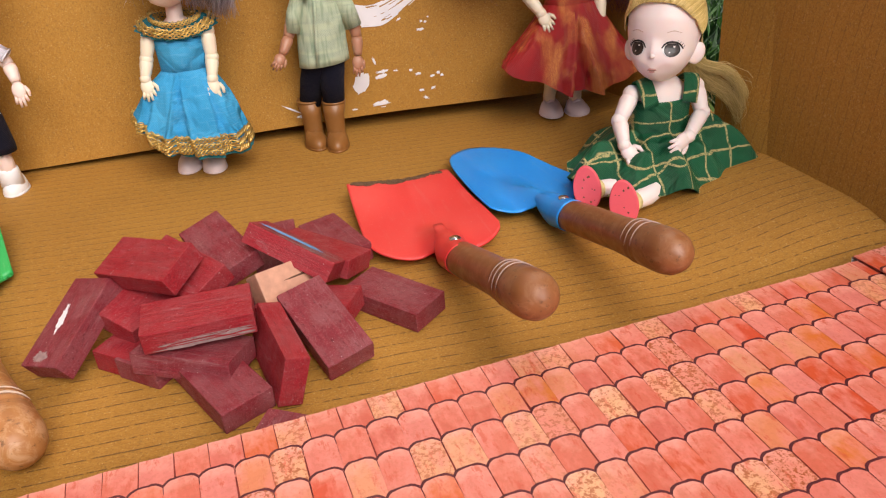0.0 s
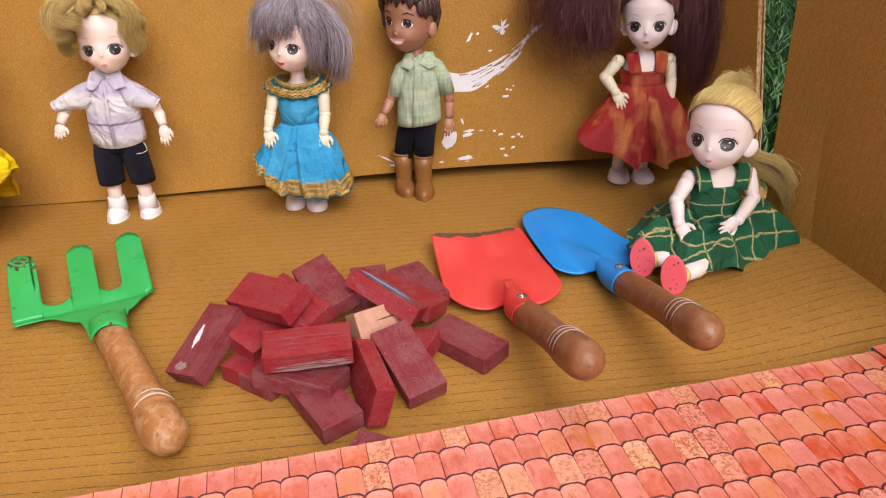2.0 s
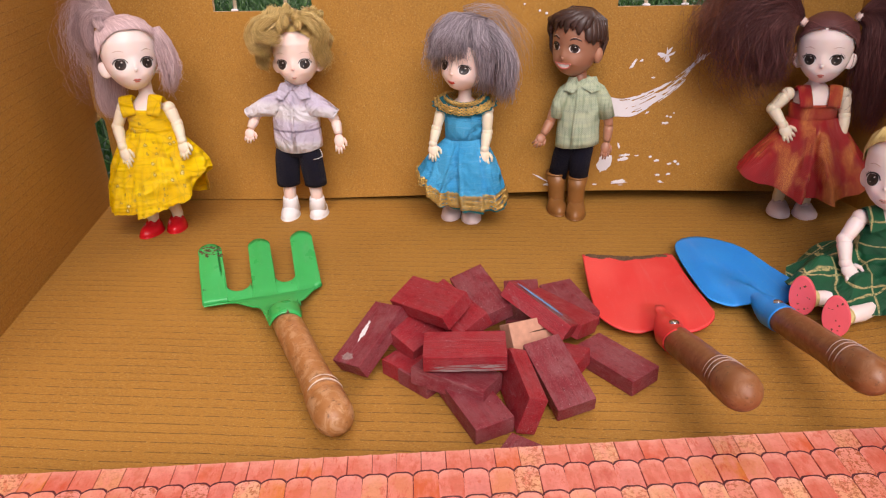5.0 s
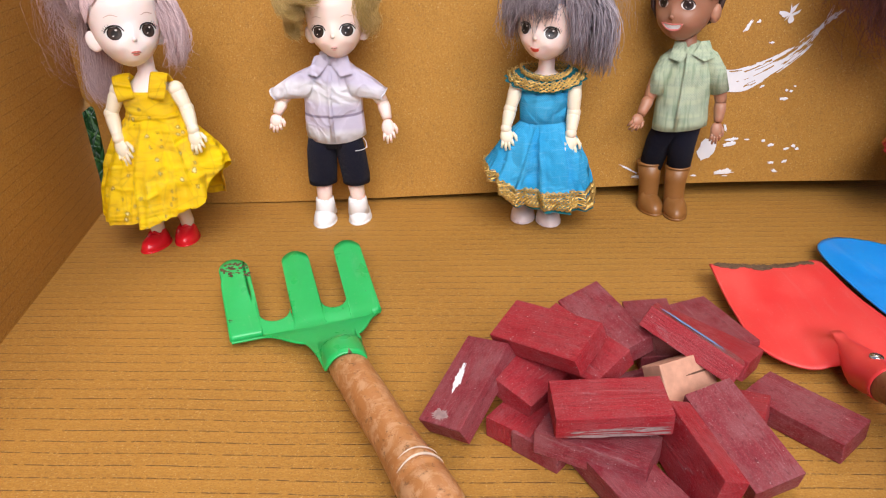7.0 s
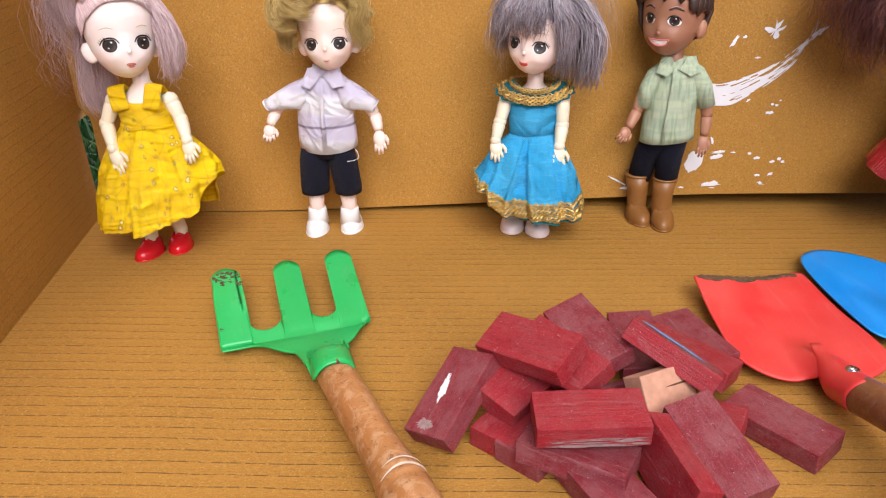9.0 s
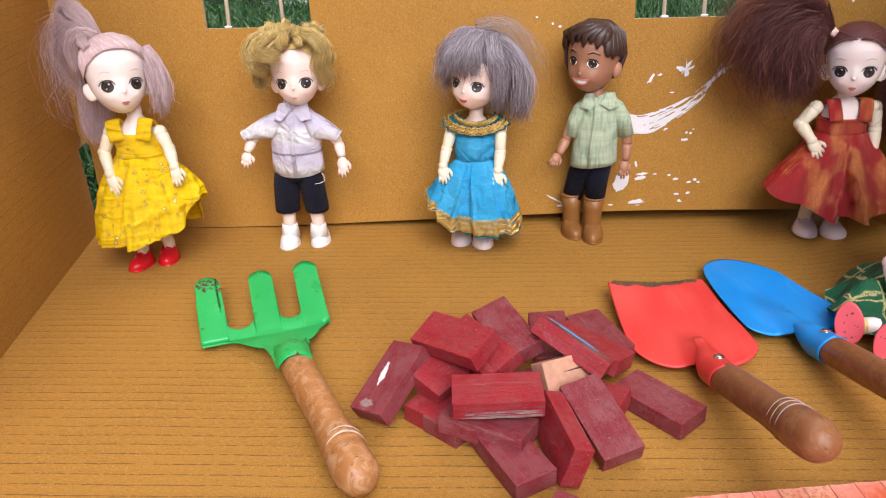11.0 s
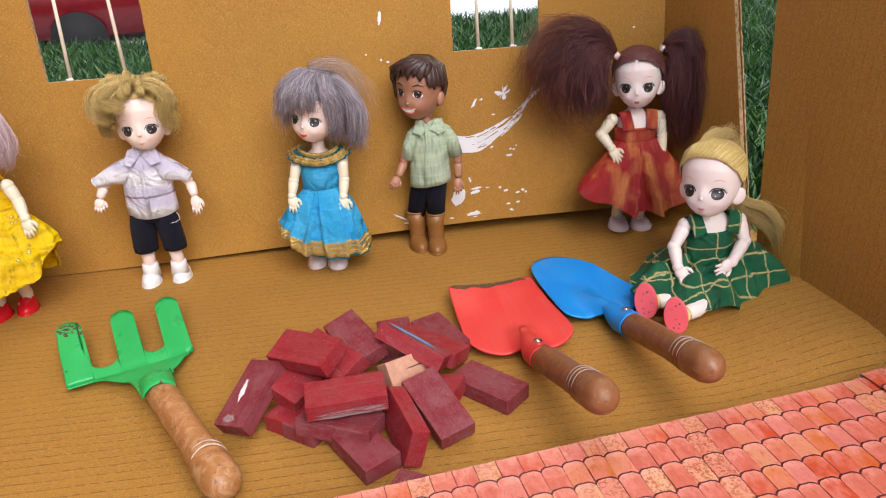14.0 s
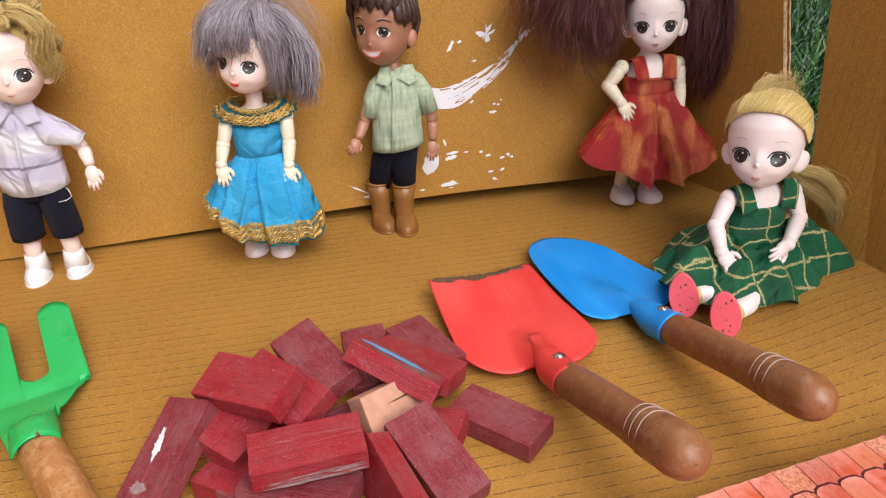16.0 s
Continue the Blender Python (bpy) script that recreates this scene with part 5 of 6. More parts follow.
    lock(f, [(17, 9, 174), (23, 7, 162), (27, 5, 149), (27, 4, 134), (24, 3, 124)], [6, 8, 8, 6.5, 3], 190, hair, 7, 0.42, 0.2, 0.9, 0.35, fuzz=4)
    lock(f, [(-14, 4, 184), (-34, 8, 196), (-50, 10, 180), (-50, 10, 140), (-38, 10, 104)], [6, 13, 14, 12, 10], 44, hair, 15, 0.17, 0.7, 2.6, 0.5, fuzz=15)
    lock(f, [h.p(-18, -14, 21), h.p(-19, -6, 27), h.p(-15, 4, 31), (-13, 5, 184)], [3.0, 4.2, 4.0, 3.0], 60, hair, 61, 0.42, 0.15, 1.0, 0.05, fuzz=1.0)
    f.done("doll", -0.1655, 0.6910, 0.0, 0, "pale doll with pink hair in a yellow flowered dress")


def boy_doll():
    f = Figure(SKIN)
    shirt = fabric("lilac_striped_cotton", (0.84, 0.81, 0.88), (0.90, 0.88, 0.92), 0.8, 900, soft_stripe, 0.0, 2.2, 0.12)
    navy = fabric("navy_cotton", (0.006, 0.006, 0.015), (0.012, 0.012, 0.024), 0.85, 900, None, 0.1)
    hair = hair_mat("curly_blond_hair", (0.46, 0.30, 0.085), (0.92, 0.72, 0.32), 0.32)
    white = plain("white_vinyl_shoe", (0.82, 0.82, 0.82), 0.5, vary=0.04)
    for x in (-10.0, 15.0):
        f.tube([(x, 2, 8), (x, 2, 22), (x * 0.9, 2, 38)], [5.4, 5.6, 6.4], SKIN)
        shoe(f, x - 1.0 if x < 0 else x, 1 if x < 0 else 6, 0, white, 8.4, 13.0, 10, 0, None, white)
        f.tube([(x - 0.5, 3.0, 6), (x - 0.5, 3.0, 16), (x - 0.5, 3.2, 18.5)], [8.2, 7.0, 6.6], white, 18)
        f.tube([(x * 0.62 + 1.2, 3, 72), (x * 0.85 + 0.5, 2, 55), (x + 0.3, 2, 36), (x + 0.3, 2, 31.5)], [10.5, 11.0, 10.6, 10.4], navy, 24, 0.95)
    torso(f, [(60, 4, 3, 17, 11), (76, 4, 3, 18, 12)], navy)
    rows = []
    for z, cx, w, d in ((66, 4, 21.5, 13.5), (74, 4, 21.3, 13.6), (86, 4, 20.6, 13.6), (98, 4.5, 20.6, 13.2), (108, 5, 20, 12.6), (116, 5.5, 16.5, 10.5), (121, 6, 10, 8.5), (123.5, 6, 7, 7)):
        rows.append([(cx + (w + 0.7 * noise.noise((a * 2, z * 0.08, 3))) * math.cos(a), 3 + (d + 0.9 * noise.noise((a * 2.5, z * 0.1, 8))) * math.sin(a), z + 1.5 * math.cos(2 * a) * (z < 70)) for a in (2 * math.pi * k / 48 for k in range(48))])
    f.rings(rows, shirt, True, True)
    # wide short sleeves, collar and the front placket
    for q, tip in ((-1, (-37.5, -3, 103)), (1, (43, -2, 101))):
        # stiff cape-like sleeve: an upper and a lower edge from the collar to a flat hem
        rows = []
        for t in np.linspace(0, 1, 9):
            up = Vector((6 + q * 7, 2, 119.5)).lerp(Vector(tip), t) + Vector((0, 0, 2.2 * math.sin(math.pi * t)))
            low = Vector((4.5 + q * 15, 0, 96)).lerp(Vector(tip) + Vector((-q * 4.5, -1, -6.5)), t ** 0.8)
            deep = 9.5 - 3.2 * t
            ring = []
            for k in range(24):
                a = 2 * math.pi * k / 24
                c = 0.5 + 0.5 * math.sin(a)
                ring.append(low.lerp(up, c) + Vector((0, -deep * math.copysign(abs(math.cos(a)) ** 0.6, math.cos(a)) - 1.0 * noise.noise((t * 4, c * 3, q)), 0)))
            rows.append(ring)
        f.rings(rows, shirt, True, True)
        f.tube([p + Vector((q * 0.3, 0, 0)) for p in rows[-1]] + [rows[-1][0]], 0.55, shirt, 6)
    torso(f, [(119, 6, 2.5, 9.5, 9.0), (123, 6.5, 2.5, 8.6, 8.2), (126.5, 7, 3, 8.8, 8.2)], shirt)
    for q in (-1, 1):
        f.slab([(6.5 + q * 1.0, -7.6, 120.5), (7 + q * 6, -7.2, 126.5), (7 + q * 11.5, -3.5, 124.5), (6.5 + q * 15.5, -9.6, 114.0), (6.2 + q * 8.0, -12.0, 112.8)], (0, 1.0, 0.3), shirt)
    f.tube([(6, -10.0, 115), (5, -11.6, 104), (4.5, -11.9, 90), (4.2, -11.6, 67)], [1.2, 1.5, 1.5, 1.5], shirt, 8, 0.6, side=(0, 1, 0))
    for k in range(5):
        f.tube([(5.2 + 0.5 * math.sin(k * 2), -12.2, 113 - k * 4), (5.2 - 0.6 * math.sin(k), -12.8, 110 - k * 4), (5.0, -12.1, 108.5 - k * 4)], 0.35, shirt, 5)
    f.tube([(25, -8, 68), (27, -10, 66), (27.5, -10, 62), (24, -10.5, 60), (19, -11, 59.5)], 0.25, white, 5)
    arm(f, [(-27, 0, 101), (-31, -2, 94), (-35, -6, 86), (-37, -10, 74)], 4.6, SKIN, 0.8, 0.3, False)
    arm(f, [(35, 1, 99), (40, -1, 91), (43, -7, 81), (44, -12, 65)], 4.6, SKIN, 0.8, 0.3, False)
    f.tube([(6, 2, 116), (8, 1, 130)], 5.6, SKIN)
    h = Head(f, (12.2, 0, 149.0), 0.86, 3, -9, -1, SKIN)
    h.eyes(11.6, -9.6, 5.4)
    h.mouth(-22, 2.6, BLUSH)
    h.cap(hair, 21, 0.95, 1.06)
    # loose combed curls in thick clumps, parted over the brow
    rnd = random.Random(9)
    for k in range(96):
        a = rnd.uniform(-math.pi, math.pi) if k > 16 else -1.55 + 3.1 * k / 16
        e = rnd.uniform(0.1, 1.0) if k > 16 else 0.55
        x, y = math.sin(a), -math.cos(a)
        z0 = 30 - 30 * e + (16 if y < -0.3 else 0)
        v = h.scalp(x * 26, y * 26, max(z0, -6 if abs(x) > 0.5 else 4), 1.04)
        c = h.p(*v)
        out = (c - h.p(0, 0, 2)).normalized()
        side = out.cross(Vector((0, 0, 1)))
        side = side.normalized() * rnd.choice((-1, 1)) if side.length > 0.1 else Vector((1, 0, 0))
        if y < -0.3:
            side = Vector((1 if x > 0.1 else -1, 0, 0.5)).normalized()
            c += Vector((0, 3, 5))
        size = rnd.uniform(4.0, 6.5)
        turn = rnd.uniform(0.9, 1.5)
        up = out.cross(side)
        line = []
        for t in np.linspace(0, 1, 8):
            w = 6.28 * turn * t
            line.append(c + out * size * (0.5 + 0.75 * math.sin(w * 0.62)) + side * size * (1.5 * t - 0.3 + 0.35 * math.sin(w)) + up * size * 0.9 * math.cos(w) * (1 - 0.3 * t))
        lock(f, line, [1.6, 2.6, 3.0, 2.8, 1.6], 34, hair, 100 + k, 0.46, 0.12, 1.2, 0.08, fuzz=0.6)
    for path, rad, n in (([(8, -12, 181), (-2, -22, 178), (-8, -25, 171), (2, -29, 167), (10, -27, 166)], [4, 6, 6, 5, 3], 90),
                         ([(0, -8, 178), (-13, -14, 176), (-17, -16, 165), (-12, -19, 157), (-5, -23, 160)], [4, 6, 7, 6, 4], 100),
                         ([(18, -10, 180), (31, -14, 178), (37, -11, 168), (33, -10, 156), (37, -6, 146), (32, -4, 139)], [4, 6, 7, 7, 6, 4], 130),
                         ([(-8, -4, 172), (-18, -6, 163), (-15, -5, 152), (-17, -3, 143), (-11, -2, 138)], [5, 7, 6, 5, 3], 110)):
        lock(f, path, rad, n, hair, int(rad[1] * 7 + n), 0.42, 0.3, 1.4, 0.15, fuzz=2)
    f.done("doll", -0.0510, 0.7220, 0.0, 0, "doll with curly blond hair, lilac shirt and navy shorts")


def blue_doll():
    f = Figure(SKIN)
    cloth = fabric("sky_blue_cotton", (0.022, 0.34, 0.66), (0.075, 0.47, 0.79), 0.8, 800, slub_blue, 0.0, 1.9)
    gold = plain("gold_braid", (0.62, 0.42, 0.13), 0.30, 0.7, vary=0.35, scale=600)
    teal = fabric("teal_frill", (0.010, 0.13, 0.16), (0.02, 0.19, 0.22), 0.7)
    hair = hair_mat("ash_grey_hair", (0.19, 0.155, 0.175), (0.60, 0.53, 0.57))
    white = plain("pale_pink_vinyl_shoe", (0.80, 0.68, 0.68), 0.4, vary=0.04)
    for x, y in ((-11, 11), (7.0, 5)):
        f.tube([(x, y + 3, 2), (x, y + 3, 14), (x * 0.8, 4, 40)], [4.6, 4.8, 6.5], IVORY)
        shoe(f, x, y, 0, white, 8.8, 13.0, 8.5, -6 if x < 0 else 6, white, white)
    torso(f, [(60, 2, 3, 14, 10), (88, 2, 3, 14.5, 10.5), (97, 2.5, 3, 16, 10.5), (103, 3, 3, 15, 9.5), (108, 3, 3, 10, 7.5), (112, 3, 3, 5.6, 5.6), (126, 4, 2, 5.2, 5.2)], SKIN)
    torso(f, [(75, 2, 3, 16.2, 12), (84, 2, 3, 16.4, 12.2), (93, 2.5, 2.5, 17.2, 12.8), (99, 2.5, 2.5, 17.8, 12.6)], cloth)
    # frilled off-shoulder collar with gold braid
    rows = []
    for t in np.linspace(0, 1, 6):
        rows.append([(3 + (14.5 + 13.0 * t + 1.2 * t * math.sin(17 * a)) * math.cos(a), 2.5 + (10.5 + 4.5 * t + 0.9 * t * math.sin(17 * a)) * math.sin(a), 113.5 - 7.0 * t - 4 * t * max(0, -math.sin(a)) - 3.2 * max(0, -math.sin(a)) + 1.5 * abs(math.cos(a))) for a in (2 * math.pi * k / 90 for k in range(90))])
    f.rings(rows, teal)
    for k, rr in ((1, 1.5), (3, 1.6), (4, 1.5)):
        ring = [Vector(p) + Vector((0, -0.7, 0.5)) for p in rows[k]]
        braid(f, ring + ring[:1], rr, gold)
    rows = skirt(f, [(77, 2, 3, 16.0, 12, 0.2), (66, 1, 2, 25, 19, 0.8), (50, 1, 1, 33, 25, 1.4), (34, 0, 0, 38, 28, 1.8), (20, 1, -1, 40, 30, 1.6)], 3, cloth, 5, lambda a: 26 * max(0, -math.cos(a)) ** 2.2 + 1.5 * math.sin(3 * a), 1, teal, sharp=1.8, boxes=((4.50, 0.22, 6.0), (5.30, 0.14, 4.0), (3.75, 0.14, 3.5)))
    for k, rr in ((24, 1.9), (22, 1.7), (20, 1.5)):
        ring = [Vector(p) + Vector(((p[0] - 3) * 0.012, (p[1]) * 0.012 - 0.6, 0)) for p in rows[k]]
        braid(f, ring + ring[:1], rr, gold)
    arm(f, [(-16.5, 0, 102), (-21, -3, 87), (-24, -8, 75), (-23, -14, 61)], 4.6, IVORY)
    arm(f, [(22, -1, 102), (22, -4, 84), (20, -10, 71), (19, -15, 55)], 4.8, IVORY)
    h = Head(f, (4.6, -3, 146.0), 0.88, -27, -8, 7, SKIN)
    h.eyes(10.8, -8.2, 5.0)
    h.patch(0, -20.8, 3.4, 2.0, LIP_RED, 0.5, 0, 18, 0.6)
    h.stroke([(-4.0, -19.6), (0, -20.4), (4.0, -19.6)], 0.32, LIP, 0.6)
    h.cap(hair, 15, 0.6, 1.08)
    rnd = random.Random(21)
    # thick bob: strands fall from a side parting, swept over the brow and full on the other side
    part_at = h.p(3, -4, 33)
    for k in range(3400):
        a = rnd.uniform(-math.pi, math.pi)
        x, y = math.sin(a), -math.cos(a)
        b = rnd.random()
        start = part_at + Vector((rnd.gauss(0, 4.5), rnd.uniform(-4, 16), rnd.uniform(-2, 1.5)))
        if y < -0.12 and x > 0.30 + 0.35 * b:
            # combed over the temple towards the ear
            end = h.p(23 + 6 * b, -9 + 14 * b, rnd.uniform(-28, 3))
            mid = h.p(15 + 9 * x, y * 22 - 4, 19 + 3 * b)
        elif y < -0.12:
            # fringe swept down to one side
            end = h.p(x * 26 - 5 * (1 - max(0, x)), y * 27 - 2, rnd.triangular(-3, 12, 6) - 9 * max(0, -x) - 8 * max(0, x - 0.5))
            mid = h.p(x * 25 - 3, y * 27 - 3, 24 - 3 * b)
        elif x < -0.1:
            end = h.p(x * 29 - 1, y * 26, rnd.uniform(-20, -2))
            mid = h.p(x * 28, y * 27, 16 + 6 * b)
        else:
            reach = rnd.uniform(26, 35) + 10 * max(0, x) * rnd.random()
            end = h.p(x * reach + 9 * max(0, x) * rnd.random() + 2, y * 24 + 7, rnd.uniform(-34, -18) + (16 * b if k % 5 == 0 else 0))
            mid = h.p(x * (reach + 3), y * 26 + 2, 8 + 10 * b)
        pts = smooth_line([start, start.lerp(mid, 0.5) + Vector((0, 0, 7)), mid, mid.lerp(end, 0.55) + (mid - h.p(0, 0, 0)).normalized() * 2.5, end], 2)
        m = len(pts) - 1
        wild = 6.5 if k % 11 else 16.0
        pts = [q + Vector((noise.noise((k * 1.7, j * 0.3, 0)), noise.noise((k * 1.7, j * 0.3, 4)), noise.noise((k * 1.7, j * 0.3, 8)))) * wild * j / m for j, q in enumerate(pts)]
        f.tube(pts, [rnd.uniform(0.22, 0.38) * (1 - 0.6 * j / m) for j in range(m + 1)], hair, 3)
    lock(f, [(4, 2, 176), (26, 2, 178), (44, 2, 158), (44, 0, 124)], [10, 12, 12, 14], 40, hair, 25, 0.2, 0.3, 1.5, 0.4, fuzz=7)
    lock(f, [(0, -4, 176), (-14, -10, 172), (-22, -12, 152), (-22, -10, 122)], [8, 8, 6, 6], 26, hair, 26, 0.26, 0.3, 1.5, 0.4, fuzz=10)
    f.done("doll", 0.0985, 0.7160, 0.0, 0, "doll with grey hair in a blue dress with gold braid")


def man_doll():
    f = Figure(SKIN_TAN)
    shirt = fabric("green_slub_cotton", (0.42, 0.52, 0.37), (0.52, 0.60, 0.44), 0.85, 560, slub, 0.0, 1.0, 0.5)
    navy = fabric("navy_trouser_cloth", (0.005, 0.005, 0.014), (0.010, 0.010, 0.022), 0.85)
    boot = plain("tan_boot_vinyl", (0.25, 0.105, 0.028), 0.38, vary=0.15)
    hair = plain("dark_brown_moulded_hair", (0.050, 0.026, 0.020), 0.42, vary=0.2, scale=120)
    arms = skin("brown_pink_vinyl", (0.42, 0.205, 0.125))
    for q, x, y in ((-1, -13.0, 12), (1, 4.0, 3)):
        f.tube([(x, y, 2), (x, y, 10), (x, y + 1, 22), (x + q * 1, y + 1, 34)], [7.4, 7.4, 7.8, 9.2], boot, 20)
        f.tube([(x + q, y + 1, 33.2), (x + q, y + 1, 34.6)], [9.5, 9.3], boot, 20)
        shoe(f, x, y - 6, 0, boot, 8.8, 15.5, 10, -8 * q, None, boot)
        f.tube([(x * 0.6 + 5.0, 2, 70), (x * 0.85 + 2.5, y + 1, 50), (x + q * 0.6 + 0.5, y + 1, 30)], [10.4, 9.4, 8.2], navy, 22)
    rows = []
    for z, cx, w, d in ((65, 2, 19, 13.5), (70, 2, 18.8, 13.8), (80, 2.2, 18.2, 13.6), (95, 2.6, 17.8, 13.2), (105, 2.8, 17.0, 12.6), (112, 3, 15.0, 11.5), (118, 3, 11.5, 9.5), (124, 3, 7.5, 7.5)):
        rows.append([(cx + (w + 0.8 * noise.noise((a * 2, z * 0.08, 13))) * math.cos(a), 2 + (d + 1.0 * noise.noise((a * 2.5, z * 0.1, 18))) * math.sin(a), z + (1.5 * math.cos(a) if z < 74 else 0)) for a in (2 * math.pi * k / 48 for k in range(48))])
    f.rings(rows, shirt, True, True)
    f.tube([(-5, 2, 116), (-10.5, 1, 111), (-14.5, 0, 103), (-18, -1, 90)], [6.0, 7.2, 7.0, 6.6], shirt, 22, 0.9)
    f.tube([(11, 2, 117), (17, 1, 112), (22, 0, 104), (26, 0, 90)], [6.0, 7.6, 7.6, 7.4], shirt, 22, 0.9)
    f.tube([(0, -10, 119), (-1.0, -12.0, 104), (-2.5, -12.3, 84), (-4, -12.2, 65)], 1.3, shirt, 8, 0.5, side=(0, 1, 0))
    for q in (-1, 1):
        f.slab([(2 + q * 1.0, -9.0, 117.5), (3 + q * 5, -7.5, 125.5), (3.5 + q * 11.5, -3.0, 125), (3 + q * 15.0, -8.0, 115.5), (2.5 + q * 8.0, -11.5, 113.5)], (0, 1.0, 0.3), shirt)
    arm(f, [(-18, 0, 97), (-22, -3, 87), (-28, -9, 77), (-35, -15, 68)], 4.3, arms, 0.6, 0.9, False)
    arm(f, [(26, 0, 95), (28, -1, 82), (27, -4, 69), (25, -8, 54)], 4.4, arms, 0.4, 0.5, False)
    f.tube([(2, 1, 114), (0, 0, 130)], 6.4, SKIN_TAN)
    h = Head(f, (-2.6, -1, 152.6), 0.89, -36, -8, 2, SKIN_TAN, ears=False)
    f.ball(h.p(21.8, 3, -8), (3.6, 4.4, 6.4), arms, h.m.to_4x4())
    h.eyes(10.0, -4.0, 4.3, True, False, True)
    h.patch(0.5, -18.6, 7.2, 2.6, EYE_WHITE, 0.4, 0, 24, 0.9)
    h.stroke([(-7.4, -17.4), (-4.5, -20.8), (0.5, -22.0), (5.5, -20.8), (8.2, -17.0)], 0.75, LIP, 0.4)
    h.stroke([(-7.6, -17.3), (0.5, -17.9), (8.4, -16.9)], 0.5, LIP, 0.4)
    for q in (-1, 1):
        h.stroke([(q * 5.5, 3.8), (q * 10, 5.6), (q * 15, 4.0)], 0.7, hair, 0.15)
    h.cap(hair, 17, 0.45, 1.05, -14)
    # moulded hair: broad locks swept from a side parting over the brow, smooth at the back
    for k in range(11):
        a = 0.75 - 2.3 * k / 10
        x, y = math.sin(a), -math.cos(a)
        low = 12.5 - 3.5 * (k % 2) - 12 * ease(0.6, 1.5, -a)
        pts = []
        for t in np.linspace(0, 1, 7):
            q = 0.9 + (a - 0.9) * min(1, t * 1.5)
            lift = 1.075 + 0.055 * math.sin(math.pi * t)
            pts.append(h.p(*h.scalp(26 * math.sin(q) * (0.35 + 0.65 * t), -26 * math.cos(q) * (0.35 + 0.65 * t), 27 * (1 - t) + low * t, lift)))
        f.tube(pts, [2.4, 4.6, 5.4, 5.4, 4.6, 3.0, 0.6], hair, 12, 0.55)
    for k in range(20):
        a = 0.95 + 4.0 * k / 19
        x, y = math.sin(a), -math.cos(a)
        pts = [h.p(*h.scalp(x * 26 * w2, y * 26 * w2, z, 1.06)) for z, w2 in ((29, 0.3), (20, 0.75), (12 if a < 1.85 else 6, 1.0), (7 if a < 1.85 else -9, 1.02), (-20 - 2 * math.sin(k * 2.1) + (23 if a < 1.85 else 0), 0.95))]
        f.tube(pts, [3.4, 4.8, 5.0, 4.2, 0.9], hair, 10, 0.5)
    f.done("doll", 0.1965, 0.7350, 0.0, 0, "smiling brown doll with green shirt, navy trousers and boots")


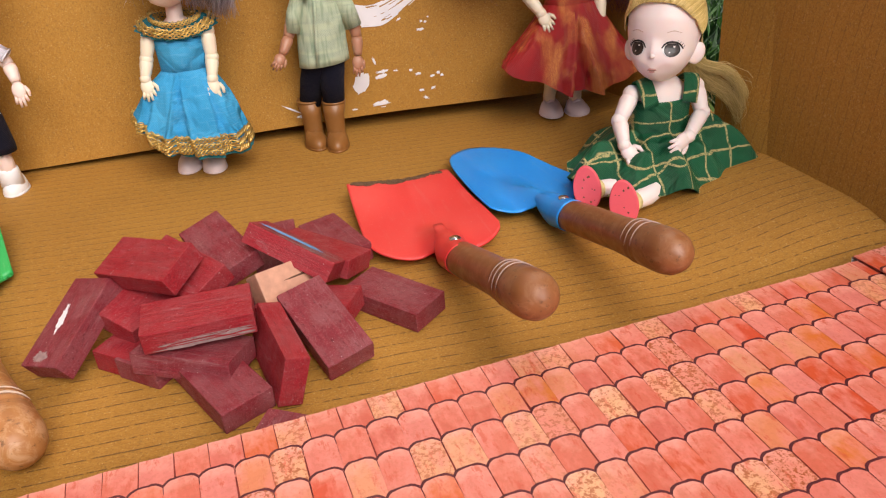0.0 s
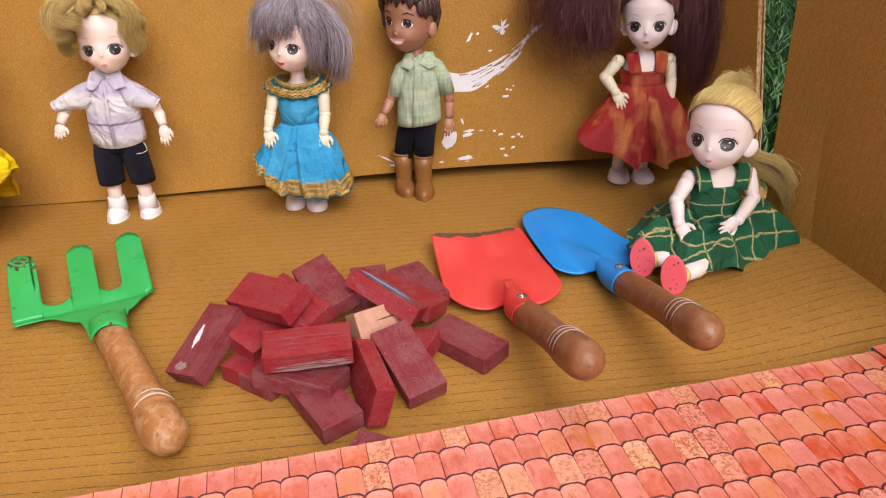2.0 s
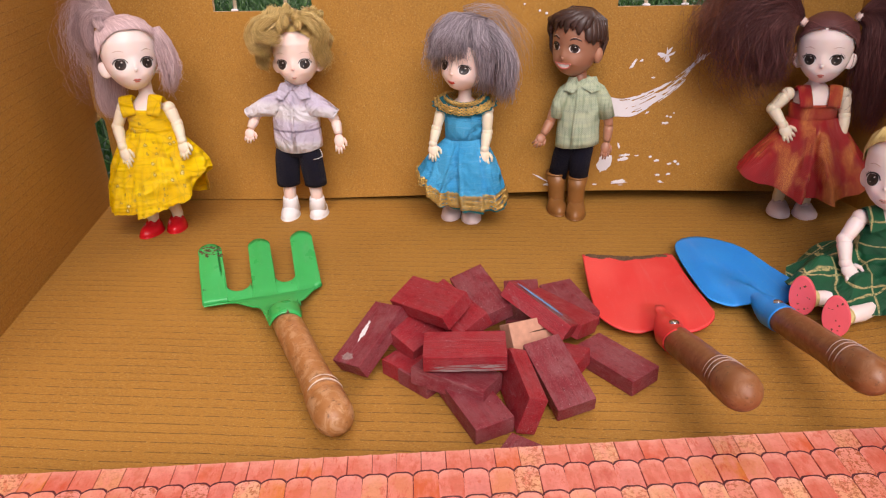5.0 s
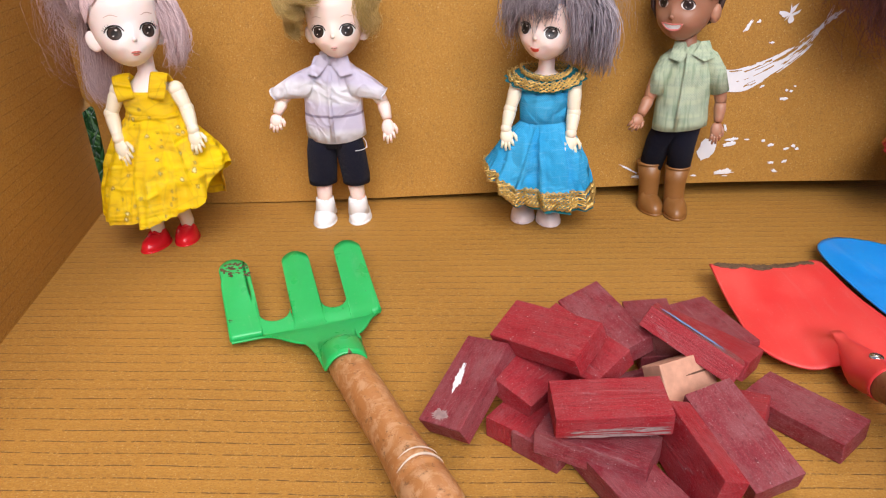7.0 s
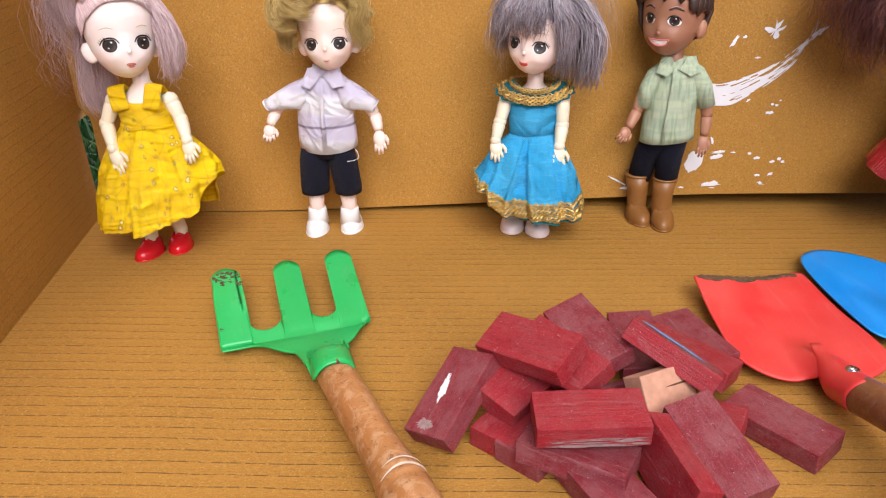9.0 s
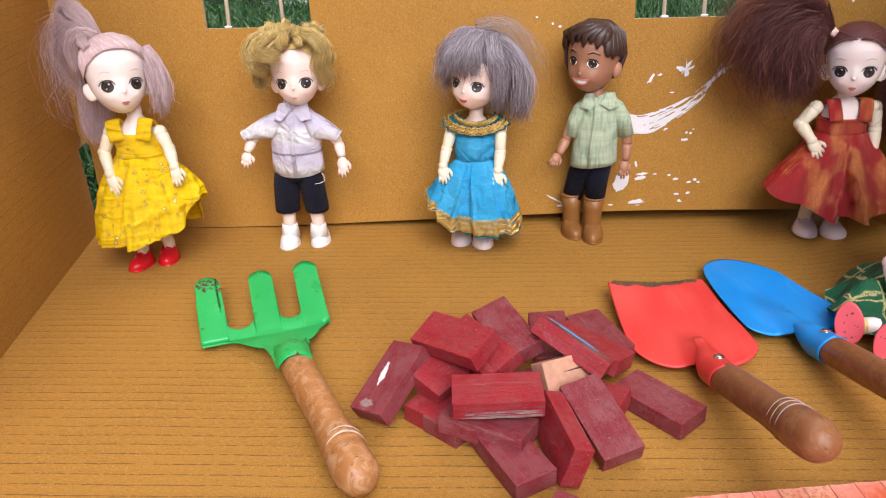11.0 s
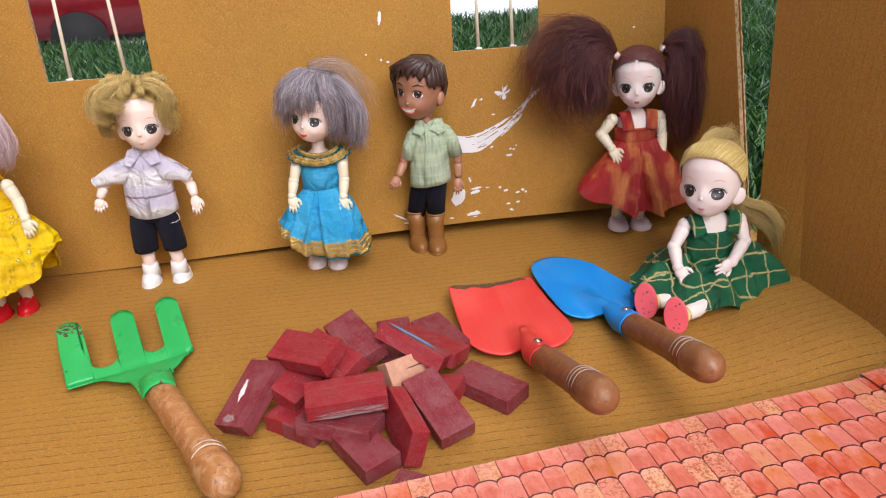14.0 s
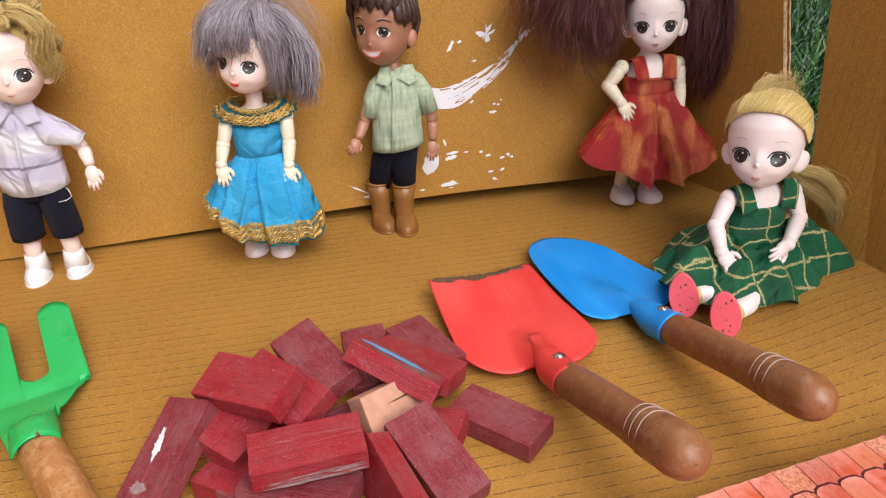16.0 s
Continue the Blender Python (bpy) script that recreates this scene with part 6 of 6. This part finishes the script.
def red_doll():
    f = Figure(SKIN_WHITE)
    cloth = fabric("red_shot_silk", (0.34, 0.012, 0.016), (0.44, 0.022, 0.024), 0.40, 700, painted_gold_sheen, 0.0, 1.0)
    hair = hair_mat("dark_auburn_hair", (0.066, 0.020, 0.021), (0.230, 0.088, 0.080))
    ginger = hair_mat("auburn_hair_ends", (0.12, 0.035, 0.020), (0.30, 0.105, 0.055))
    white = plain("pale_pink_vinyl_shoe", (0.76, 0.64, 0.66), 0.4, vary=0.04)
    tie = plain("pale_hair_tie", (0.82, 0.62, 0.55), 0.5)
    for x, y in ((-12.0, 9), (8.0, 3)):
        f.tube([(x, y + 4, 2), (x, y + 4, 14), (x * 0.8, 4, 50)], [4.8, 5.0, 7], IVORY)
        f.ball((x, y + 4, 13), 5.2, IVORY)
        shoe(f, x, y, 0, white, 9.4, 13.5, 8.8, 6 if x > 0 else -8, white, white)
    torso(f, [(60, -2, 3, 14, 10), (88, -3, 3, 15, 11), (100, -3, 2, 16, 11), (108, -3, 2.5, 16, 10), (113, -3.5, 3, 10.5, 7.5), (117, -4, 3, 5.6, 5.6), (126, -5, 2, 5.2, 5.2)], SKIN_WHITE)
    torso(f, [(86, -2, 2, 19.0, 13.5), (92, -2.5, 2, 18.6, 13.4), (98, -3, 1.8, 19.2, 13.4), (101, -3, 1.8, 18.4, 12.6)], cloth)
    torso(f, [(99.5, -3, 1.8, 19.6, 13.8), (100.6, -3, 1.8, 19.6, 13.8)], cloth)
    strap_band(f, (-13.0, -11.4, 100), (-15.5, -3, 115.5), (-14, 9, 106), 5.2, cloth)
    strap_band(f, (7.5, -11.4, 100), (9.5, -3, 115.5), (9, 9, 106), 5.2, cloth)
    skirt(f, [(89, -2, 2, 18.8, 13.6, 0.2), (76, -2, 1, 29, 21, 1.2), (58, -2, 0, 40, 29, 2.6), (44, -2, -1, 50, 35, 3.6), (32, -2, -2, 54, 38, 3.8)], 5, cloth, 12, lambda a: 10 * math.cos(a) ** 2 + 8 * max(0, -math.cos(a)) ** 2 - 3 * max(0, -math.sin(a)), sharp=2.0, boxes=((4.68, 0.17, 13.0),))
    arm(f, [(-25, 1, 108), (-35, 0, 96), (-28, -9, 85), (-22, -16, 73)], 5.0, IVORY)
    arm(f, [(19, 0, 108), (21, -3, 91), (20, -9, 75), (18.5, -14, 60)], 4.8, IVORY)
    h = Head(f, (-3.6, -1, 144.6), 0.89, -24, -5, -3, SKIN_WHITE)
    h.eyes(11.2, -8.5, 5.2)
    h.mouth(-21.6, 2.9)
    h.cap(hair, 19.1, 0.7, 1.045)
    h.comb((-26, 4, 20), hair, 330, 18.5, 0.7, 0.36, 3, 1.085, 0.0, (-1.5, -0.04))
    h.comb((26, 4, 20), hair, 330, 18.5, 0.7, 0.36, 4, 1.085, 0.0, (0.04, 1.5))
    f.tube([(-28, -6, 164), (-25, -5, 168)], 3.6, tie, 14)
    f.tube([(19, 6, 168), (23, 7, 165)], 3.6, tie, 14)
    # a wild wavy tail on one side, a heavy hanging one on the other
    root = (-28, -5, 167)
    for k, (path, rad, n, mat) in enumerate((
            ([root, (-40, -2, 180), (-58, 0, 184), (-74, 2, 174), (-82, 4, 156), (-74, 4, 138)], [4, 9, 12, 13, 12, 8], 230, hair),
            ([root, (-42, -2, 176), (-57, -1, 172), (-68, 0, 156), (-70, 2, 138), (-60, 3, 122)], [4, 10, 14, 14, 13, 8], 260, hair),
            ([root, (-40, -4, 171), (-51, -4, 160), (-54, -4, 142), (-47, -3, 124), (-37, -2, 112)], [4, 10, 13, 14, 12, 7], 260, hair),
            ([root, (-36, -4, 166), (-42, -5, 150), (-40, -5, 134), (-34, -4, 120)], [4, 8, 10, 9, 5], 140, hair),
            ([root, (-46, 3, 188), (-70, 5, 190), (-88, 7, 172), (-92, 8, 150), (-84, 8, 136)], [4, 7, 9, 9, 8, 6], 110, ginger),
            ([root, (-52, 3, 186), (-80, 6, 182), (-97, 8, 162), (-94, 8, 142)], [4, 10, 14, 13, 10], 60, ginger),
            ([root, (-48, 0, 170), (-66, 2, 150), (-68, 2, 124), (-52, 2, 108)], [4, 12, 18, 18, 12], 50, ginger))):
        lock(f, path, rad, n, mat, 31 + k, 0.42, 0.45, 2.0, 0.4, fuzz=8, clumps=2.0)
    for k, (path, rad, n) in enumerate((
            ([(22, 7, 167), (35, 4, 173), (45, 2, 160), (46, 1, 132), (42, 0, 102), (38, 0, 80)], [4, 10, 15, 17, 16, 10], 380),
            ([(22, 7, 167), (39, 5, 172), (55, 4, 156), (57, 3, 128), (52, 2, 98), (47, 2, 76)], [4, 9, 12, 14, 13, 8], 300),
            ([(22, 7, 166), (28, 0, 162), (29, -4, 146), (28, -4, 122), (30, -3, 98)], [4, 7, 9, 9, 6], 170))):
        lock(f, path, rad, n, hair, 44 + k, 0.42, 0.3, 1.6, 0.35, fuzz=6, clumps=1.0)
    f.done("doll", 0.3885, 0.7190, floor_z(0.3885, 0.71), 0, "pale doll with auburn pigtails in a red silk dress")


def green_doll():
    f = Figure(SKIN_WHITE)
    cloth = fabric("green_gold_check_silk", (0.002, 0.085, 0.034), (0.004, 0.140, 0.056), 0.45, 700, gold_grid, 0.0, 1.7)
    hair = hair_mat("golden_blond_hair", (0.52, 0.36, 0.10), (0.90, 0.71, 0.32))
    pink = plain("pink_rubber_shoe", (0.84, 0.115, 0.145), 0.45, vary=0.08)
    sock = plain("yellow_white_sock", (0.80, 0.66, 0.30), 0.7, vary=0.3, scale=250)
    # legs stretched out in front with the soles up
    dirt = random.Random(3)
    for a, b, c in (((-8, -14, 9), (-36, -24, 7), (-55, -27, 9)), ((8, -18, 7), (-22, -40, 6), (-42, -51, 8))):
        f.tube([a, Vector(a).lerp(Vector(b), 0.5) + Vector((0, 0, 2)), b, Vector(b).lerp(Vector(c), 0.7)], [7.5, 7.0, 6.0, 5.2], SKIN_WHITE)
        d = (Vector(c) - Vector(b)).normalized()
        f.tube([Vector(b).lerp(Vector(c), 0.55), Vector(b).lerp(Vector(c), 0.85)], [5.9, 6.1], sock, 16)
        turn = Vector((-0.50, -0.80, 0.25)).to_track_quat("Z", "Y").to_matrix().to_4x4() @ pose(0, 0, 0, 0, 0, 12)
        e = Vector(c)
        rows = []
        for t, s in ((-7.0, 0.62), (-5.0, 0.84), (-2.5, 0.98), (1.2, 1.04), (2.6, 1.03), (3.2, 0.97)):
            rows.append([e + turn.to_3x3() @ Vector((8.2 * s * math.cos(q) * (1 - 0.10 * math.sin(q)), 13.2 * s * math.sin(q) + 2.0, t)) for q in (2 * math.pi * k / 32 for k in range(32))])
        f.rings(rows, pink, True, True)
        # flat sole with specks of dirt
        f.rings([[e + turn.to_3x3() @ Vector((8.2 * s * math.cos(q) * (1 - 0.10 * math.sin(q)), 13.2 * s * math.sin(q) + 2.0, 3.3)) for q in (2 * math.pi * k / 32 for k in range(32))] for s in (0.97, 0.4)], pink, False, True)
        for k in range(11):
            x, y = dirt.uniform(-5, 5), dirt.uniform(-8, 11)
            f.ball(e + turn.to_3x3() @ Vector((x, y, 3.35)), (dirt.uniform(0.2, 0.7), dirt.uniform(0.2, 0.9), 0.15), SOIL, turn, 7, 5)
    torso(f, [(4, 4, 2, 17, 14), (20, 4, 2, 16, 12), (38, 4, 2, 15, 11), (50, 4, 2, 16.5, 11), (58, 4.5, 2.5, 16, 10), (63, 4.5, 3, 10.5, 7.5), (67, 4.5, 3, 5.8, 5.8), (80, 4.5, 2, 5.4, 5.4)], SKIN_WHITE)
    torso(f, [(24, 4, 2, 21, 16), (32, 4, 2, 19.5, 14), (44, 4, 1.5, 19.0, 13.6), (50, 4, 1.5, 19.2, 13.4), (52, 4, 1.5, 18.2, 12.6)], cloth)
    strap_band(f, (-8.5, -11.4, 51), (-12.5, -3, 66.5), (-11, 9, 57), 5.2, cloth)
    strap_band(f, (16.5, -11.4, 51), (20, -3, 66.5), (19, 9, 57), 5.2, cloth)
    # the skirt spread over the floor
    rows = []
    for t in np.linspace(0, 1, 22):
        ring = []
        for k in range(140):
            a = 2 * math.pi * k / 140
            reach = 62 - 7 * max(0, -math.cos(a)) + 9 * math.cos(2 * a) - 4 * max(0, -math.sin(a + 0.5)) + 4 * math.sin(3 * a + 1) + 17 * max(0, math.cos(a - 3.7)) ** 3 - 25 * max(0, math.cos(a - 0.15)) ** 2 + 8 * max(0, math.cos(a + 1.0)) ** 6
            fold = (6.0 * math.copysign(abs(math.sin(6 * a + 0.8 * math.sin(2 * a))) ** 0.7, math.sin(6 * a + 0.8 * math.sin(2 * a))) + 4.0 * math.sin(11 * a + 2) + 6 * noise.noise((3 * math.cos(a), 3 * math.sin(a), 2 * t))) * t
            r = 17 + (reach - 17) * t ** 0.9 + 0.5 * fold
            z = 28 * (1 - t) ** 1.6 + 6.0 + 7 * math.sin(math.pi * t) + fold * 1.5 * (1 - 0.25 * t)
            z += 9 * max(0, math.cos(a - 3.75)) ** 4 * ease(0.3, 0.6, t)
            z += 13 * max(0, math.cos(a + 0.1)) ** 3 * t * (1.3 - t) * 2
            ring.append((12 - 7 * (1 - t) + r * math.cos(a), 2 + r * 0.80 * math.sin(a), max(1.0 + 5 * (1 - t), z * (1 - 0.45 * t ** 4))))
        rows.append(ring)
    f.rings(rows, cloth)
    f.rings([[(x * 0.98 + 0.1, y * 0.98, max(0.4, z - 0.9)) for x, y, z in r] for r in rows[::-2]], cloth)
    arm(f, [(-17, 0, 57), (-27, -6, 43), (-28, -17, 31), (-23, -27, 21)], 5.1, SKIN_WHITE)
    arm(f, [(26, 0, 57), (28, -8, 42), (11, -24, 34), (-5, -32, 30)], 5.1, SKIN_WHITE)
    h = Head(f, (0.5, -1, 92.5), 0.94, -43, -12, -2, SKIN_WHITE)
    h.eyes(11.4, -9.2, 5.4, brow=True)
    h.mouth(-22, 2.8, BLUSH)
    h.cap(hair, 20.1, 0.72, 1.045)
    h.comb((10, 25, 16), hair, 700, 19.5, 0.72, 0.36, 6, 1.075)
    # a puffed roll at the crown, then a loose curling tail down the back
    lock(f, [(-4, 8, 115), (8, 15, 118), (19, 20, 114), (25, 23, 104), (26, 24, 92)], [5, 8, 9, 8, 6], 210, hair, 41, 0.46, 0.12, 1, 0.12, fuzz=1.5)
    lock(f, [(-12, -2, 115), (0, 6, 119), (14, 15, 117), (23, 21, 107)], [4, 6, 6, 4], 110, hair, 46, 0.46, 0.12, 1, 0.1, fuzz=1.2)
    lock(f, [(27, 24, 100), (32, 22, 80), (36, 18, 62), (44, 11, 54), (53, 4, 48), (58, -2, 38), (58, -4, 26)], [6, 6, 6, 5.5, 5, 4, 2], 80, hair, 42, 0.42, 0.2, 1.4, 0.25, fuzz=3)
    lock(f, [(30, 21, 72), (39, 13, 65), (50, 5, 62), (58, -2, 52), (60, -5, 38)], [4, 4, 3.5, 3, 1.5], 60, hair, 43, 0.42, 0.15, 1, 0.2, fuzz=1.5)
    lock(f, [(28, 24, 86), (33, 20, 66), (37, 15, 48), (44, 10, 36)], [5, 6, 5, 3], 60, hair, 44, 0.36, 0.3, 1.6, 0.35, fuzz=5)
    lock(f, [(0, -6, 118), (12, 8, 121), (26, 20, 112), (32, 24, 90)], [12, 12, 8, 6], 24, hair, 45, 0.2, 0.3, 1.5, 0.4, fuzz=9)
    f.done("doll", 0.3930, 0.5860, floor_z(0.393, 0.57) - 0.0010, 0, "seated doll with golden hair in a green check dress")


yellow_doll()
boy_doll()
blue_doll()
man_doll()
red_doll()
green_doll()


# ---- printed roof sheets lying in front of the box ----
def tile_material():
    m = Nodes("printed_clay_tile", 0.42, spread=True)
    r = m.random
    c = m.ramp(r, [(0.0, (0.55, 0.100, 0.055)), (0.2, (0.62, 0.150, 0.095)), (0.38, (0.64, 0.185, 0.150)), (0.52, (0.54, 0.095, 0.060)), (0.64, (0.74, 0.38, 0.20)), (0.76, (0.56, 0.058, 0.022)), (0.88, (0.62, 0.17, 0.030)), (1.0, (0.68, 0.27, 0.23))])
    c = m.mix(m.ramp(m.noise(130, 4, 0.65, stretch=(1, 0.4, 1)), [(0.44, 0.0), (0.62, 0.7)]), c, (0.72, 0.22, 0.17))
    own = m.t.nodes.new("ShaderNodeTexCoord").outputs["Object"]
    lit = m.ramp(m.math("ADD", m.math("MULTIPLY", m.axis(1, own), 60.0), m.math("MULTIPLY", m.noise(150, 3), 1.2)), [(0.10, 0.0), (0.62, 0.55)])
    c = m.mix(lit, c, (0.82, 0.38, 0.30))
    c = m.mix(m.ramp(m.noise(300, 5, 0.75, stretch=(1, 0.35, 1)), [(0.55, 0.0), (0.64, 0.7)]), c, (0.56, 0.075, 0.030))
    worn = m.math("MULTIPLY", m.ramp(m.noise(520, 4, 0.75), [(0.50, 0.0), (0.58, 1.0)]), m.ramp(r, [(0.60, 0.15), (0.63, 0.8), (0.66, 0.8), (0.69, 0.12), (0.93, 0.12), (0.95, 0.9)]))
    c = m.mix(worn, c, (0.36, 0.075, 0.012))
    m.colour(c)
    m.bump(m.noise(220, 3), 0.0002, 0.3)
    return m.mat


TILE_W, TILE_H, TILE_CUT = 0.0121, 0.01725, 0.0048
TILE = tile_material()
JOINT = plain("printed_dark_joint", (0.095, 0.010, 0.016), 0.6, vary=0.4, scale=200)
SEAM = plain("printed_red_seam", (0.25, 0.030, 0.022), 0.6, vary=0.5, scale=300)
PAPER = plain("torn_paper_edge", (0.80, 0.72, 0.66), 0.8, vary=0.1, scale=300)


def tile_mesh(seed, height=TILE_H, first=False):
    """One printed tile with an arched upper end, a hair proud of the sheet."""
    rnd = random.Random(seed)
    bm = bmesh.new()
    w, n = TILE_W / 2 - 0.00014, 10
    arch = -0.0004 if first else 0.0026
    up = [(-w + 2 * w * k / n, (-0.0004 if first else -0.0012) - arch * abs(2 * k / n - 1) ** 3.6 + rnd.uniform(-1, 1) * 0.00015) for k in range(n + 1)]
    down = [(w + rnd.uniform(-1, 1) * 0.0002, -height - 0.0032), (-w + rnd.uniform(-1, 1) * 0.0002, -height - 0.0032)]
    out = up + down
    mid = Vector((0, -height / 2, 0))
    top = [bm.verts.new((x * 0.985, (y - mid.y) * 0.99 + mid.y, 0.00052 - 0.00040 * min(1.0, -y / height))) for x, y in out]
    low = [bm.verts.new((x, y, 0.0)) for x, y in out]
    bm.faces.new(top[::-1])
    for k in range(len(out)):
        j = (k + 1) % len(out)
        bm.faces.new((top[k], top[j], low[j], low[k]))
    if not first:
        # the dark printed line round the arch
        line = [(x * 1.02, y + 0.0008 + 0.0005 * abs(x / w) + rnd.uniform(0, 0.0002)) for x, y in up] + [(w * 1.02, -0.0070), (-w * 1.02, -0.0070)]
        bm.faces.new([bm.verts.new((x, y, 0.00036)) for x, y in line][::-1]).material_index = 1
    bmesh.ops.recalc_face_normals(bm, faces=bm.faces)
    me = bpy.data.meshes.new("tile")
    bm.to_mesh(me)
    bm.free()
    me.materials.append(TILE)
    me.materials.append(JOINT)
    return me


def roof_sheet(place, columns, rows, own_rows, label, seed, end_cut=0.0):
    """A board with printed tiles; its far edge runs along local x at y = 0."""
    length, depth = columns * TILE_W, rows * TILE_H
    root = new("roof_sheet")
    root.matrix_world = place
    bm = bmesh.new()
    xs = fine(0, length, 0.012)
    wob = [0.0006 * noise.noise((x * 60, seed, 0)) for x in xs]
    top = [[(x, (w if k == 0 else 0) - depth * k / 8, 0.0) for k in range(9)] for x, w in zip(xs, wob)]
    loft(bm, top, 0, False)
    part("printed_sheet", bm, SEAM, root, "dark red printed joint lines", smooth=False)
    bm = bmesh.new()
    loft(bm, [[(x, w - 0.0002, -0.0002), (x, w + 0.0004, -0.0006), (x, w, -0.0030), (x, w - 0.03, -0.0032)] for x, w in zip(xs, wob)], 0, False)
    part("board", bm, PAPER, root, "pale torn edge of the board")
    kinds = [tile_mesh(seed * 10 + k) for k in range(4)]
    heads = [tile_mesh(seed * 10 + 5 + k, TILE_H, True) for k in range(2)]
    rnd = random.Random(seed)
    rest = []
    for j in range(rows):
        shift = 0.0 if end_cut else rnd.uniform(-0.5, 0.5) * TILE_W
        sag = rnd.uniform(-1, 1) * 0.001
        for i in range(columns):
            x = (i + 0.5) * TILE_W + shift
            if x < TILE_W / 2 or x > length - TILE_W / 2:
                continue
            y = -j * TILE_H + (0 if j == 0 else TILE_CUT + sag * 0.6 + 0.0006 * noise.noise((x * 30, j * 3.0, seed)))
            m = pose(x, y, 0.00025, 0, 0, rnd.uniform(-1.2, 1.2))
            if j < own_rows:
                ob = new("tile", rnd.choice(heads if j == 0 else kinds))
                ob.parent = root
                ob.matrix_local = m
            else:
                rest.append((rnd.choice(kinds), m))
    if rest:
        bm = bmesh.new()
        for me, m in rest:
            k = len(bm.verts)
            bm.from_mesh(me)
            bm.verts.ensure_lookup_table()
            for v in bm.verts[k:]:
                v.co = m @ v.co
        far = part("tile_field", bm, [TILE, JOINT], root, smooth=False)
        tagged(far, kind="stuff")
    return tagged(root, label, "roof sheet")


edge = math.degrees(math.atan2(0.0640, 0.50))
roof_sheet(pose(-0.1411, 0.3617, 0.0205, 0, 0, edge), 48, 13, 6, "sheet printed with salmon red roof tiles", 3)
roof_sheet(pose(0.4235, 0.4362, 0.0220, 0, 0, edge + 2.5), 8, 12, 5, "second overlapping sheet printed with red roof tiles", 8, 1.0)
bm = bmesh.new()
box(bm, (-0.16, 0.02, -0.004), (0.46, 0.30, 0.0165), 0, 0.001)
tagged(finish("sheet_support", bm, CARD_LEFT, smooth=False), "folded cardboard lip under the printed roof sheets", "flap", kind="structure")
